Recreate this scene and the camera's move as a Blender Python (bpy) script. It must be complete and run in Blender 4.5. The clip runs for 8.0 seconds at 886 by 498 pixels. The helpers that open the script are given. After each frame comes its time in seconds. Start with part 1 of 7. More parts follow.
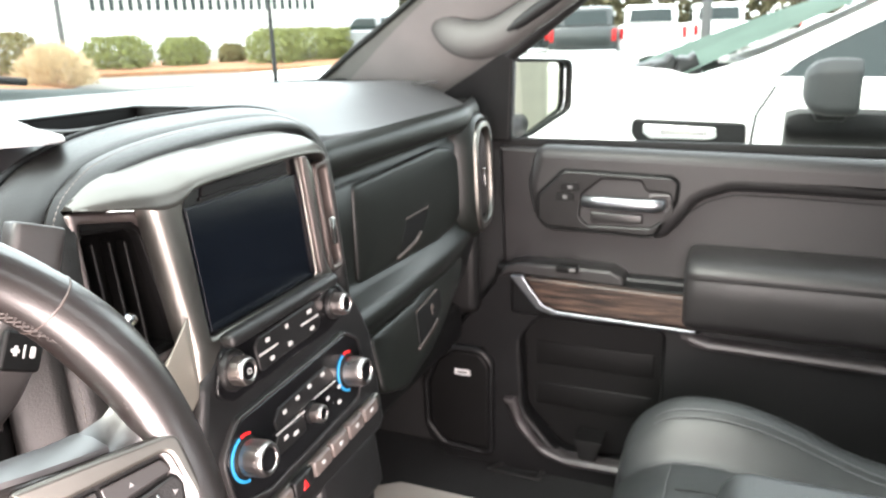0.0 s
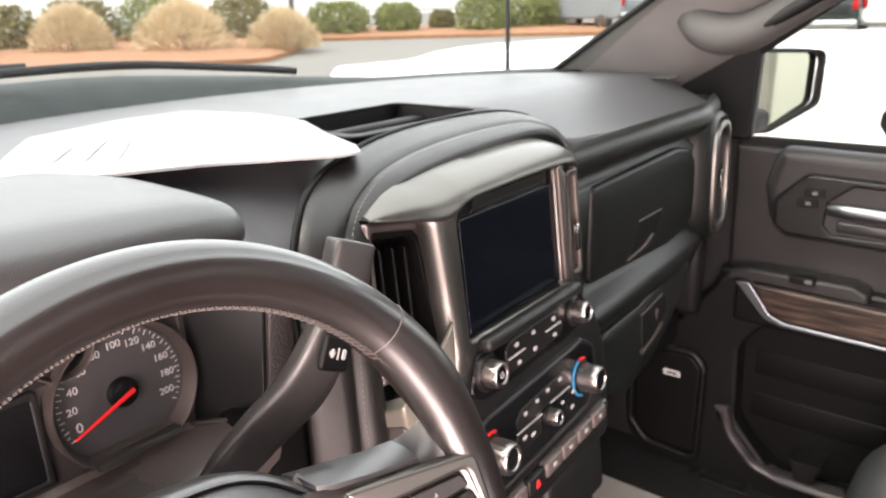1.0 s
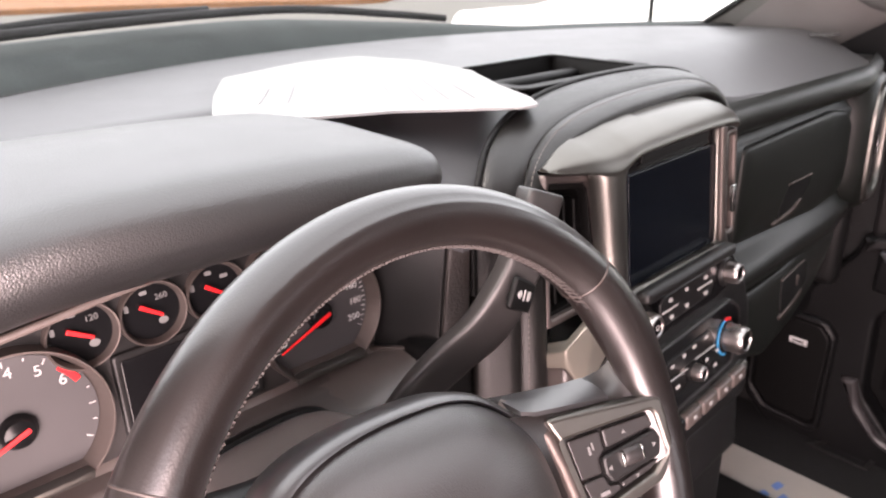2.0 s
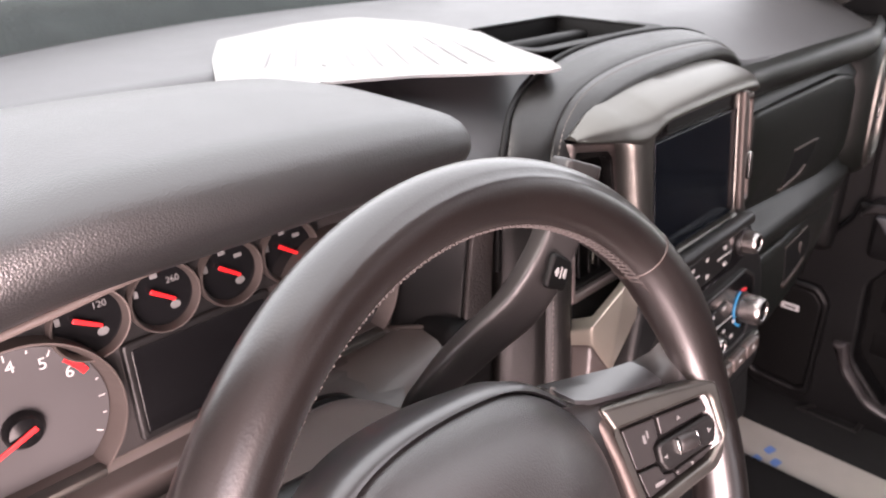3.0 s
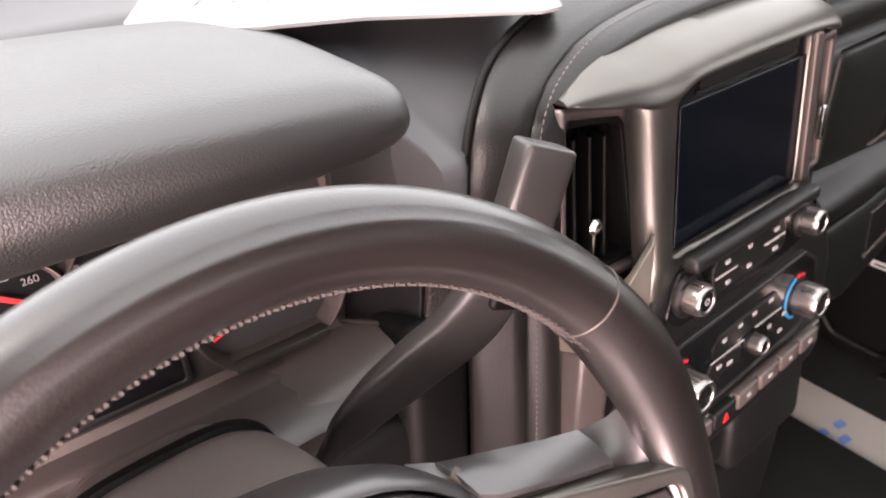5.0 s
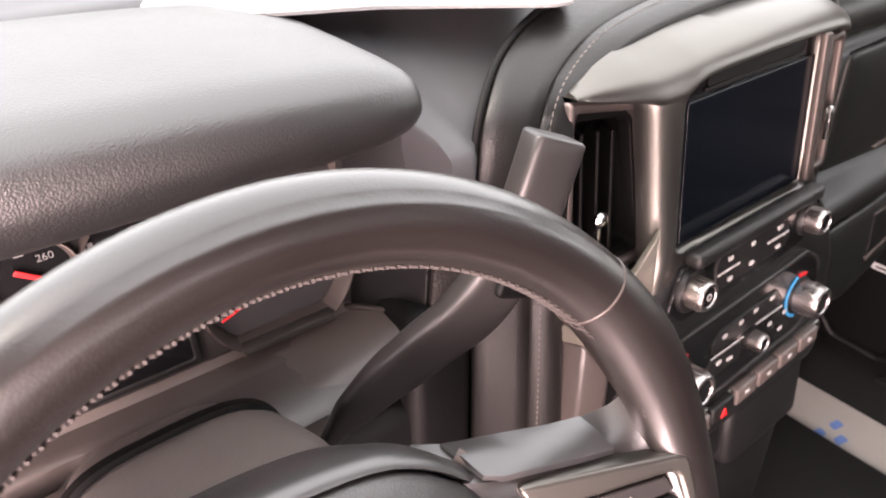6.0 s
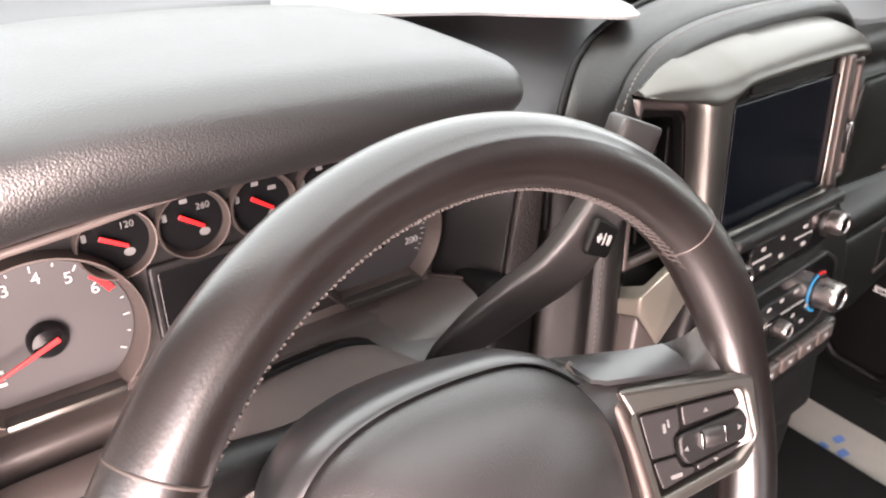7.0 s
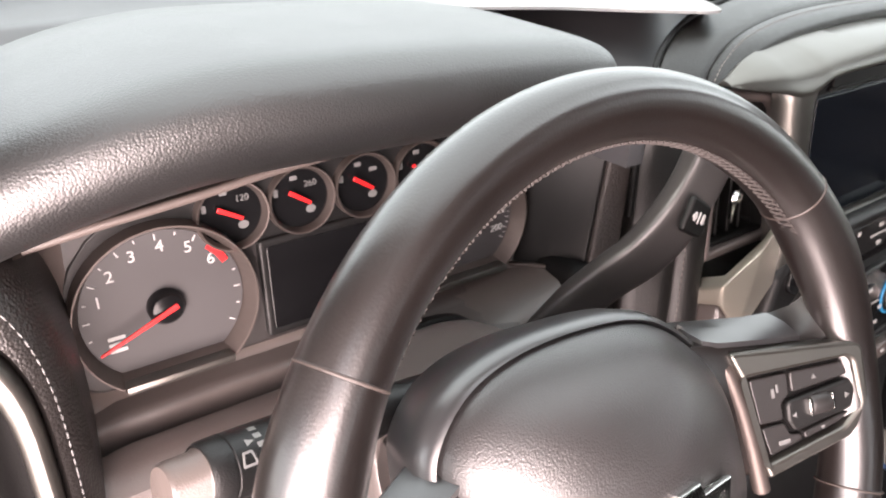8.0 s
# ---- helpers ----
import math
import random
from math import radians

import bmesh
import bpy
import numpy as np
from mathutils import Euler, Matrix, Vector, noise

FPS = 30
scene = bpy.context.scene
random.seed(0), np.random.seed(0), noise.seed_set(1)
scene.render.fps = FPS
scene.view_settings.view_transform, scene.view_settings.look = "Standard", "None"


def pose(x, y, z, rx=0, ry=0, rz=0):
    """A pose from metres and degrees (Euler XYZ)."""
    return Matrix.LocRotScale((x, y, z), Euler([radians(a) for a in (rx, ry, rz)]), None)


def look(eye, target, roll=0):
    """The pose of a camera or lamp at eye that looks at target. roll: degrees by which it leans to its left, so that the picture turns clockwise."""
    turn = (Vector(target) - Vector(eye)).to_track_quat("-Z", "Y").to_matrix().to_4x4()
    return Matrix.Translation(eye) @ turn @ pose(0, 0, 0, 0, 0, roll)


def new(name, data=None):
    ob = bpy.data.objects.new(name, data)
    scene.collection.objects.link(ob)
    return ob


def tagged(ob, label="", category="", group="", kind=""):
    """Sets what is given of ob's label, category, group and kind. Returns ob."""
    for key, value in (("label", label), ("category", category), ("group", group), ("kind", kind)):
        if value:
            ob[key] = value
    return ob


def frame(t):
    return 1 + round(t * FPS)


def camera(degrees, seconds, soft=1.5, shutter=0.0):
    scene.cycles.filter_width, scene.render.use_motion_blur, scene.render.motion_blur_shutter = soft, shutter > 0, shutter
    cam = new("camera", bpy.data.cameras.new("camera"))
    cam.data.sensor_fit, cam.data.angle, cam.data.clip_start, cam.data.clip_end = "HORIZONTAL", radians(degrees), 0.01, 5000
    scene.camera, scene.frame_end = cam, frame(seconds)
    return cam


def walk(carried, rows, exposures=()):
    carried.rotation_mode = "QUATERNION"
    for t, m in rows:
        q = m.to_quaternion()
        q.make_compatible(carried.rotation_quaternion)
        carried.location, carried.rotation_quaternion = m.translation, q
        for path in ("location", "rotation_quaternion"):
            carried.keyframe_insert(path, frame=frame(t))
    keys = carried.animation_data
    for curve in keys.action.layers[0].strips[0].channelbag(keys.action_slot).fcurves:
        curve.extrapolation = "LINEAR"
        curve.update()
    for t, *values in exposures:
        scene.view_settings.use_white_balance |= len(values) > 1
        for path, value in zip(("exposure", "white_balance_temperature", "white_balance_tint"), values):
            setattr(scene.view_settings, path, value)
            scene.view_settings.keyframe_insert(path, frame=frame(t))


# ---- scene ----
cam = camera(61.8, 8.0, soft=1.9)
# a phone lens with a small opening, focused on the wheel and the instruments
cam.data.dof.use_dof, cam.data.dof.focus_distance, cam.data.dof.aperture_fstop = True, 0.34, 19.0
PATH = [
    (0, (-0.097, -0.296, 1.413), (1.666, 0.468, 0.859), -1.6),
    (0.5, (-0.107, -0.296, 1.419), (1.56, 0.668, 0.88), -1.6),
    (1, (-0.131, -0.245, 1.46), (1.353, 0.942, 0.837), -1.4),
    (1.5, (-0.186, -0.228, 1.474), (1.088, 1.136, 0.756), -1.1),
    (3, (-0.201, -0.167, 1.466), (1.094, 1.107, 0.629), -0.3),
    (3.5, (-0.176, -0.139, 1.465), (1.123, 1.079, 0.555), -0.2),
    (4, (-0.126, -0.154, 1.477), (1.035, 1.149, 0.5), 0.0),
    (5.5, (-0.04, -0.135, 1.457), (0.993, 1.216, 0.405), -1.6),
    (6, (-0.058, -0.143, 1.463), (0.976, 1.204, 0.407), -0.4),
    (6.5, (-0.119, -0.155, 1.462), (0.945, 1.196, 0.442), 1.0),
    (7, (-0.159, -0.171, 1.463), (0.913, 1.2, 0.477), 2.0),
    (7.5, (-0.19, -0.173, 1.457), (0.875, 1.229, 0.508), 2.1),
    (8, (-0.212, -0.169, 1.439), (0.818, 1.28, 0.523), 1.3),
]
walk(cam, [(t, look(eye, target, roll)) for t, eye, target, roll in PATH], exposures=[(0, 3.75, 6350, 6), (0.5, 3.28, 6700, 10), (1, 3.0, 6750, 14), (1.5, 2.95, 6750, 19), (3, 2.85, 6700, 22), (4, 2.92, 6750, 22), (5.5, 3.05, 6900, 22), (6, 3.2, 6900, 22), (7, 3.15, 6750, 15), (8, 2.88, 6550, 12)])

# ---- world and sun ----
world = bpy.data.worlds.new("sky")
scene.world = world
world.use_nodes = True
wn = world.node_tree.nodes
sky = wn.new("ShaderNodeTexSky")
sky.sky_type = 'NISHITA'
sky.sun_disc = False
sky.sun_elevation, sky.sun_rotation = radians(50), radians(-66)
sky.dust_density, sky.air_density, sky.ozone_density = 3.0, 1.0, 0.3
wn["Background"].inputs["Strength"].default_value = 0.082
haze = wn.new("ShaderNodeMix")  # a thin white overcast that evens out the whole sky
haze.data_type = 'RGBA'
haze.inputs["Factor"].default_value = 0.72
haze.inputs[7].default_value = (9.0, 9.1, 9.2, 1)
world.node_tree.links.new(sky.outputs[0], haze.inputs[6])
world.node_tree.links.new(haze.outputs[2], wn["Background"].inputs["Color"])
sun = new("sun", bpy.data.lights.new("sun", 'SUN'))
sun.data.energy, sun.data.angle, sun.data.color = 0.5, radians(25), (1.0, 0.95, 0.88)
sun.matrix_world = look((-8 * math.sin(radians(66)), 8 * math.cos(radians(66)), 9.5), (0, 0, 0))
# added area lamp inside the cab, standing in for daylight from the driver's doorway
doorway = new("doorway_fill", bpy.data.lights.new("doorway_fill", 'AREA'))
doorway.data.shape, doorway.data.size, doorway.data.size_y = 'RECTANGLE', 0.62, 0.9
doorway.data.energy, doorway.data.color = 4.3, (1.0, 0.81, 0.775)
doorway.data.spread = radians(140)
doorway.matrix_world = look((-0.43, -0.35, 1.10), (-0.12, 0.06, 1.07))

# ---- materials ----
def mat(name, color, rough=0.5, metal=0.0, grain=0.0, grain_size=0.0012, vary=0.12, vary_size=0.06, coat=0.0, spec=0.5, stretch=None, kind='VORONOI', alt=None, coat_rough=0.08):
    """A procedural surface: base colour with broad and fine variation, uneven gloss and a fine relief."""
    m = bpy.data.materials.new(name)
    m.use_nodes = True
    n, l = m.node_tree.nodes, m.node_tree.links
    b = n["Principled BSDF"]
    b.inputs["Metallic"].default_value = metal
    b.inputs["Specular IOR Level"].default_value = spec
    b.inputs["Coat Weight"].default_value = coat
    b.inputs["Coat Roughness"].default_value = coat_rough
    co = n.new("ShaderNodeTexCoord")
    mp = n.new("ShaderNodeMapping")
    l.new(co.outputs["Object"], mp.inputs["Vector"])
    if stretch:
        mp.inputs["Scale"].default_value = stretch
    broad = n.new("ShaderNodeTexNoise")
    broad.inputs["Scale"].default_value = 1 / vary_size
    broad.inputs["Detail"].default_value = 5
    l.new(mp.outputs[0], broad.inputs["Vector"])
    mix = n.new("ShaderNodeMix")
    mix.data_type = 'RGBA'
    other = alt if alt else tuple(c * (1 + 2.2 * vary) for c in color)
    mix.inputs[6].default_value = (*[c * (1 - vary) for c in color], 1)
    mix.inputs[7].default_value = (*other, 1)
    l.new(broad.outputs["Fac"], mix.inputs["Factor"])
    l.new(mix.outputs[2], b.inputs["Base Color"])
    ramp = n.new("ShaderNodeMapRange")
    ramp.inputs["To Min"].default_value = max(0.02, rough * 0.88)
    ramp.inputs["To Max"].default_value = min(1, rough * 1.12)
    l.new(broad.outputs["Fac"], ramp.inputs["Value"])
    l.new(ramp.outputs[0], b.inputs["Roughness"])
    if grain:
        if kind == 'VORONOI':
            g = n.new("ShaderNodeTexVoronoi")
            g.feature = 'F1'
            g.inputs["Scale"].default_value = 1 / grain_size
            out = g.outputs["Distance"]
        else:
            g = n.new("ShaderNodeTexNoise")
            g.inputs["Scale"].default_value = 1 / grain_size
            g.inputs["Detail"].default_value = 3
            out = g.outputs["Fac"]
        l.new(mp.outputs[0], g.inputs["Vector"])
        bump = n.new("ShaderNodeBump")
        bump.inputs["Strength"].default_value = grain
        bump.invert = kind == 'VORONOI'
        bump.inputs["Distance"].default_value = grain_size * 0.45
        l.new(out, bump.inputs["Height"])
        l.new(bump.outputs[0], b.inputs["Normal"])
    return m


def glass_mat(name, tint=(0.93, 0.97, 0.95), gloss=0.04):
    """Thin clear glass: see-through with a mirror gloss that grows at grazing angles."""
    m = bpy.data.materials.new(name)
    m.use_nodes = True
    n, l = m.node_tree.nodes, m.node_tree.links
    n.remove(n["Principled BSDF"])
    tr, gl, mx, fr = n.new("ShaderNodeBsdfTransparent"), n.new("ShaderNodeBsdfGlossy"), n.new("ShaderNodeMixShader"), n.new("ShaderNodeLayerWeight")
    tr.inputs[0].default_value = (*tint, 1)
    gl.inputs["Roughness"].default_value = gloss
    pw, sc = n.new("ShaderNodeMath"), n.new("ShaderNodeMath")
    pw.operation, sc.operation = 'POWER', 'MULTIPLY_ADD'
    pw.inputs[1].default_value = 5.0
    sc.inputs[1].default_value, sc.inputs[2].default_value = 0.5, 0.03
    l.new(fr.outputs["Facing"], pw.inputs[0])
    l.new(pw.outputs[0], sc.inputs[0])
    l.new(sc.outputs[0], mx.inputs[0])
    l.new(tr.outputs[0], mx.inputs[1])
    l.new(gl.outputs[0], mx.inputs[2])
    l.new(mx.outputs[0], n["Material Output"].inputs[0])
    return m


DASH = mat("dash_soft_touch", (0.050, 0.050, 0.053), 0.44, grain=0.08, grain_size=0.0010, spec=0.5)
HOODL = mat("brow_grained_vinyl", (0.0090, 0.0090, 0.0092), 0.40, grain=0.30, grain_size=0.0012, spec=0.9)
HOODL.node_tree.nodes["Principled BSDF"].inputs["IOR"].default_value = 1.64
LOWER = mat("hard_dark_plastic", (0.0066, 0.0065, 0.0066), 0.42, grain=0.25, grain_size=0.0009, spec=0.36)
LEVM = mat("lever_satin_plastic", (0.026, 0.024, 0.0235), 0.36, grain=0.15, grain_size=0.0009, spec=0.55)
ARCHM = mat("arch_dark_vinyl", (0.0062, 0.0056, 0.0052), 0.38, grain=0.3, grain_size=0.0012, spec=0.45)
STRIPV = mat("pebbled_strip_vinyl", (0.030, 0.026, 0.0245), 0.40, grain=0.6, grain_size=0.0020, spec=0.5)
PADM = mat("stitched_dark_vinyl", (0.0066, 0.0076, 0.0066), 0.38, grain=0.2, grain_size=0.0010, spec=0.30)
# lighter, coarser vinyl for the driver's vent, with the light there in its colour
VENTV = mat("vent_vinyl_lit", (0.0135, 0.0118, 0.0112), 0.36, grain=0.55, grain_size=0.0016, spec=0.7)
RIML = mat("wheel_leather", (0.0048, 0.0033, 0.0029), 0.34, grain=0.14, grain_size=0.0009, vary=0.3, spec=0.8, coat=0.55, coat_rough=0.22)
AIRB = mat("airbag_vinyl", (0.021, 0.0198, 0.0200), 0.38, grain=0.36, grain_size=0.0010, spec=0.8, coat=0.3, coat_rough=0.34)
# paler copy of the satin trim: the wing's brightness is put into its colour
PALEW = mat("satin_wing_lit", (0.30, 0.275, 0.235), 0.40, metal=0.6, grain=0.05, grain_size=0.0006, kind='NOISE')
SATIN = mat("satin_silver_trim", (0.140, 0.135, 0.124), 0.35, metal=0.93, grain=0.05, grain_size=0.0006, kind='NOISE')
WARMS = mat("bronze_satin_trim", (0.105, 0.088, 0.081), 0.50, metal=0.8, grain=0.06, grain_size=0.0006, kind='NOISE')
ROSE = mat("rosy_satin_trim", (0.175, 0.148, 0.142), 0.46, metal=0.8, grain=0.06, grain_size=0.0006, kind='NOISE')
CHROME = mat("chrome", (0.50, 0.50, 0.49), 0.18, metal=1.0, vary=0.04)
KNOBM = mat("brushed_knob", (0.32, 0.30, 0.29), 0.28, metal=1.0, grain=0.2, grain_size=0.0008)
GRILLW = mat("badge_silver", (0.6, 0.6, 0.6), 0.5)
PIANO = mat("gloss_black_panel", (0.0045, 0.0045, 0.005), 0.22, spec=0.3, vary=0.08)
SCREEN = mat("display_glass", (0.0024, 0.0034, 0.0052), 0.14, coat=0.0, vary=0.1, spec=0.20)
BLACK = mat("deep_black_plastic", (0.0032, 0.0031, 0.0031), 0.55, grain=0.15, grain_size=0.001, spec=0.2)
VANE = mat("vent_vane_plastic", (0.016, 0.015, 0.015), 0.36)
CLUST = mat("cluster_surround", (0.085, 0.070, 0.064), 0.32, grain=0.2, grain_size=0.0009, spec=0.6)
CLUSD = mat("cluster_side_plate", (0.056, 0.046, 0.043), 0.32, grain=0.2, grain_size=0.0009, spec=0.7)
SHROUD = mat("column_shroud_plastic", (0.098, 0.084, 0.079), 0.36, grain=0.2, grain_size=0.0009, spec=0.6)
DIAL = mat("dial_face", (0.034, 0.0325, 0.0335), 0.5, grain=0.1, grain_size=0.0007, vary=0.15)
RED = mat("red_needle", (0.55, 0.012, 0.014), 0.4, vary=0.05)
WHITE = mat("white_print", (0.34, 0.34, 0.335), 0.55, vary=0.05)
GPRINT = mat("dim_gauge_print", (0.10, 0.10, 0.10), 0.6, vary=0.05)
BLUE = mat("blue_print", (0.02, 0.20, 0.40), 0.5, vary=0.05)
PAPER = mat("white_paper", (0.25, 0.25, 0.25), 0.8, grain=0.1, grain_size=0.003, kind='NOISE', vary=0.03)
MATP = mat("floor_mat_paper", (0.40, 0.38, 0.345), 0.8, grain=0.2, grain_size=0.004, kind='NOISE', vary=0.08)
INK = mat("blue_ink", (0.12, 0.22, 0.50), 0.7, vary=0.2, vary_size=0.02)
GREYINK = mat("faint_grey_ink", (0.215, 0.215, 0.222), 0.8)
PILL = mat("pillar_grey_trim", (0.165, 0.160, 0.156), 0.75, grain=0.2, grain_size=0.0015, kind='NOISE')
# pillar grey made darker: the handle's shade is put into its colour
HANDM = mat("handle_grey_shaded", (0.060, 0.058, 0.056), 0.7, grain=0.2, grain_size=0.0015, kind='NOISE')
HEAD = mat("headliner_cloth", (0.30, 0.292, 0.282), 0.95, grain=0.3, grain_size=0.002, kind='NOISE')
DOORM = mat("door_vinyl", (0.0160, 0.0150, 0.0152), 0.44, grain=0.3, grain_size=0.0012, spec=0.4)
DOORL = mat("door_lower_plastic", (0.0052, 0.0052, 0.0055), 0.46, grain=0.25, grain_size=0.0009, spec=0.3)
BEZEL = mat("smooth_black_bezel", (0.0050, 0.0048, 0.0048), 0.40, spec=0.35, vary=0.15, vary_size=0.02)
SEAT = mat("seat_leather", (0.0200, 0.0216, 0.0222), 0.46, grain=0.4, grain_size=0.0016, vary=0.2, spec=0.5)
THREAD = mat("grey_thread", (0.125, 0.108, 0.100), 0.8)
SEAM = mat("seat_seam_thread", (0.070, 0.072, 0.074), 0.8)
# pale colour paints the highlight along the door's moulded edges
DEDGE = mat("door_edge_highlight", (0.045, 0.041, 0.042), 0.40, grain=0.1, grain_size=0.0009, spec=0.55)
SATCH = mat("satin_chrome", (0.22, 0.232, 0.248), 0.38, metal=1.0, vary=0.05)
CARPET = mat("black_carpet", (0.010, 0.010, 0.010), 0.95, grain=0.8, grain_size=0.003, kind='NOISE')
RUBBER = mat("black_rubber", (0.010, 0.010, 0.010), 0.7, spec=0.25)
MIRG = mat("weathered_mirror_shell", (0.013, 0.014, 0.014), 0.6, spec=0.3, vary=0.2, vary_size=0.1)
WPAINT = mat("white_car_paint", (0.80, 0.80, 0.77), 0.25, coat=0.6, vary=0.02, vary_size=0.8)
BPAINT = mat("black_car_paint", (0.010, 0.014, 0.014), 0.25, coat=0.2, vary=0.05, vary_size=0.8)
GPAINT = mat("grey_car_paint", (0.16, 0.17, 0.18), 0.25, coat=0.6, vary=0.05, vary_size=0.8)
TGLASS = mat("tinted_glass", (0.012, 0.018, 0.018), 0.12, spec=0.25, vary=0.05)
LENSR = mat("red_lamp_lens", (0.30, 0.008, 0.008), 0.3, spec=0.2, vary=0.05)
ASPH = mat("pale_asphalt", (0.10, 0.094, 0.084), 0.9, grain=0.5, grain_size=0.03, kind='NOISE', vary=0.2, vary_size=2.0)
MULCH = mat("bark_mulch", (0.17, 0.080, 0.036), 0.95, grain=0.9, grain_size=0.05, kind='NOISE', vary=0.3, vary_size=0.4)
KERB = mat("concrete_kerb", (0.45, 0.44, 0.41), 0.9, grain=0.4, grain_size=0.02, kind='NOISE')
LEAF = mat("hedge_leaf", (0.115, 0.125, 0.045), 0.9, spec=0.1, vary=0.35, vary_size=0.25)
LEAFY = mat("dry_leaf", (0.20, 0.135, 0.065), 0.9, spec=0.1, vary=0.35, vary_size=0.25, alt=(0.13, 0.14, 0.06))
STRAW = mat("straw_blades", (0.42, 0.33, 0.21), 0.9, spec=0.1, vary=0.25, vary_size=0.2)
TREEL = mat("winter_tree", (0.058, 0.052, 0.030), 0.9, spec=0.1, vary=0.35, vary_size=1.5)
BARK = mat("bark", (0.12, 0.09, 0.07), 0.9, grain=0.6, grain_size=0.03, kind='NOISE')
WALLW = mat("pale_wall", (0.62, 0.60, 0.55), 0.85, grain=0.3, grain_size=0.03, kind='NOISE', vary=0.06, vary_size=1.5)
POSTM = mat("dark_steel", (0.06, 0.06, 0.06), 0.5, metal=0.4)
TYRE = mat("tyre_rubber", (0.025, 0.025, 0.025), 0.8)
HUBM = mat("hub_satin_black", (0.021, 0.0207, 0.0218), 0.34, spec=1.0, coat=0.5, coat_rough=0.3, vary=0.08)


def wood_mat(name, dark, mid, light):
    """Open-grain veneer: long fine streaks along the door, broken by broader bands."""
    m = mat(name, mid, 0.42, spec=0.4)
    n, l = m.node_tree.nodes, m.node_tree.links
    b = n["Principled BSDF"]
    co, mp, mq = n.new("ShaderNodeTexCoord"), n.new("ShaderNodeMapping"), n.new("ShaderNodeMapping")
    mp.inputs["Scale"].default_value = (1, 14, 420)
    mq.inputs["Scale"].default_value = (1, 5, 95)
    fine, band = n.new("ShaderNodeTexNoise"), n.new("ShaderNodeTexNoise")
    for src, t in ((mp, fine), (mq, band)):
        l.new(co.outputs["Object"], src.inputs["Vector"])
        l.new(src.outputs[0], t.inputs["Vector"])
        t.inputs["Scale"].default_value = 1.0
        t.inputs["Detail"].default_value = 3
    add = n.new("ShaderNodeMath")
    add.operation = 'MULTIPLY_ADD'
    add.inputs[1].default_value = 0.6
    l.new(band.outputs["Fac"], add.inputs[0])
    l.new(fine.outputs["Fac"], add.inputs[2])
    ramp = n.new("ShaderNodeValToRGB")
    ramp.color_ramp.elements[0].position, ramp.color_ramp.elements[0].color = 0.66, (*dark, 1)
    ramp.color_ramp.elements[1].position, ramp.color_ramp.elements[1].color = 0.96, (*light, 1)
    e = ramp.color_ramp.elements.new(0.79)
    e.color = (*mid, 1)
    l.new(add.outputs[0], ramp.inputs["Fac"])
    l.new(ramp.outputs["Color"], b.inputs["Base Color"])
    bump = n.new("ShaderNodeBump")
    bump.inputs["Strength"].default_value, bump.inputs["Distance"].default_value = 0.4, 0.0006
    l.new(fine.outputs["Fac"], bump.inputs["Height"])
    l.new(bump.outputs[0], b.inputs["Normal"])
    return m


WOOD = wood_mat("brown_wood_grain", (0.005, 0.0035, 0.003), (0.024, 0.0145, 0.0105), (0.070, 0.043, 0.031))
GLASS = glass_mat("window_glass", (0.80, 0.84, 0.81))
MIRROR = mat("mirror_glass", (0.44, 0.45, 0.38), 0.03, metal=1.0, vary=0.02)


# ---- mesh helpers ----
def finish(me, angle=38):
    me.shade_smooth()
    me.set_sharp_from_angle(angle=radians(angle))
    return me


def from_bm(bm, angle=38):
    me = bpy.data.meshes.new("mesh")
    bmesh.ops.recalc_face_normals(bm, faces=bm.faces)
    bm.to_mesh(me)
    bm.free()
    return finish(me, angle)


def loft(rows, ring=False, caps=True, angle=50):
    """A skin over rows of points; ring closes every row, caps closes the ends."""
    bm = bmesh.new()
    vs = [[bm.verts.new(p) for p in r] for r in rows]
    n = len(rows[0])
    for a, b in zip(vs, vs[1:]):
        for i in range(n if ring else n - 1):
            bm.faces.new((a[i], a[(i + 1) % n], b[(i + 1) % n], b[i]))
    if ring and caps:
        bm.faces.new(vs[0][::-1])
        bm.faces.new(vs[-1])
    return from_bm(bm, angle)


def shape(loops, thick, bev=0.0015, m=None, res=2, angle=38):
    """A flat outline (with holes) given thickness from 0 to thick along local z and rounded edges."""
    c = bpy.data.curves.new("c", 'CURVE')
    c.dimensions, c.fill_mode = '2D', 'BOTH'
    for pts in loops:
        s = c.splines.new('POLY')
        s.points.add(len(pts) - 1)
        s.use_cyclic_u = True
        for p, q in zip(s.points, pts):
            p.co = (q[0], q[1], 0, 1)
    bev = min(bev, thick * 0.49)
    c.extrude, c.bevel_depth, c.bevel_resolution, c.offset = thick / 2 - bev, bev, res, -bev
    me = bpy.data.meshes.new_from_object(bpy.data.objects.new("c", c))
    me.transform(Matrix.Translation((0, 0, thick / 2)))
    if m is not None:
        me.transform(m)
    return finish(me, angle)


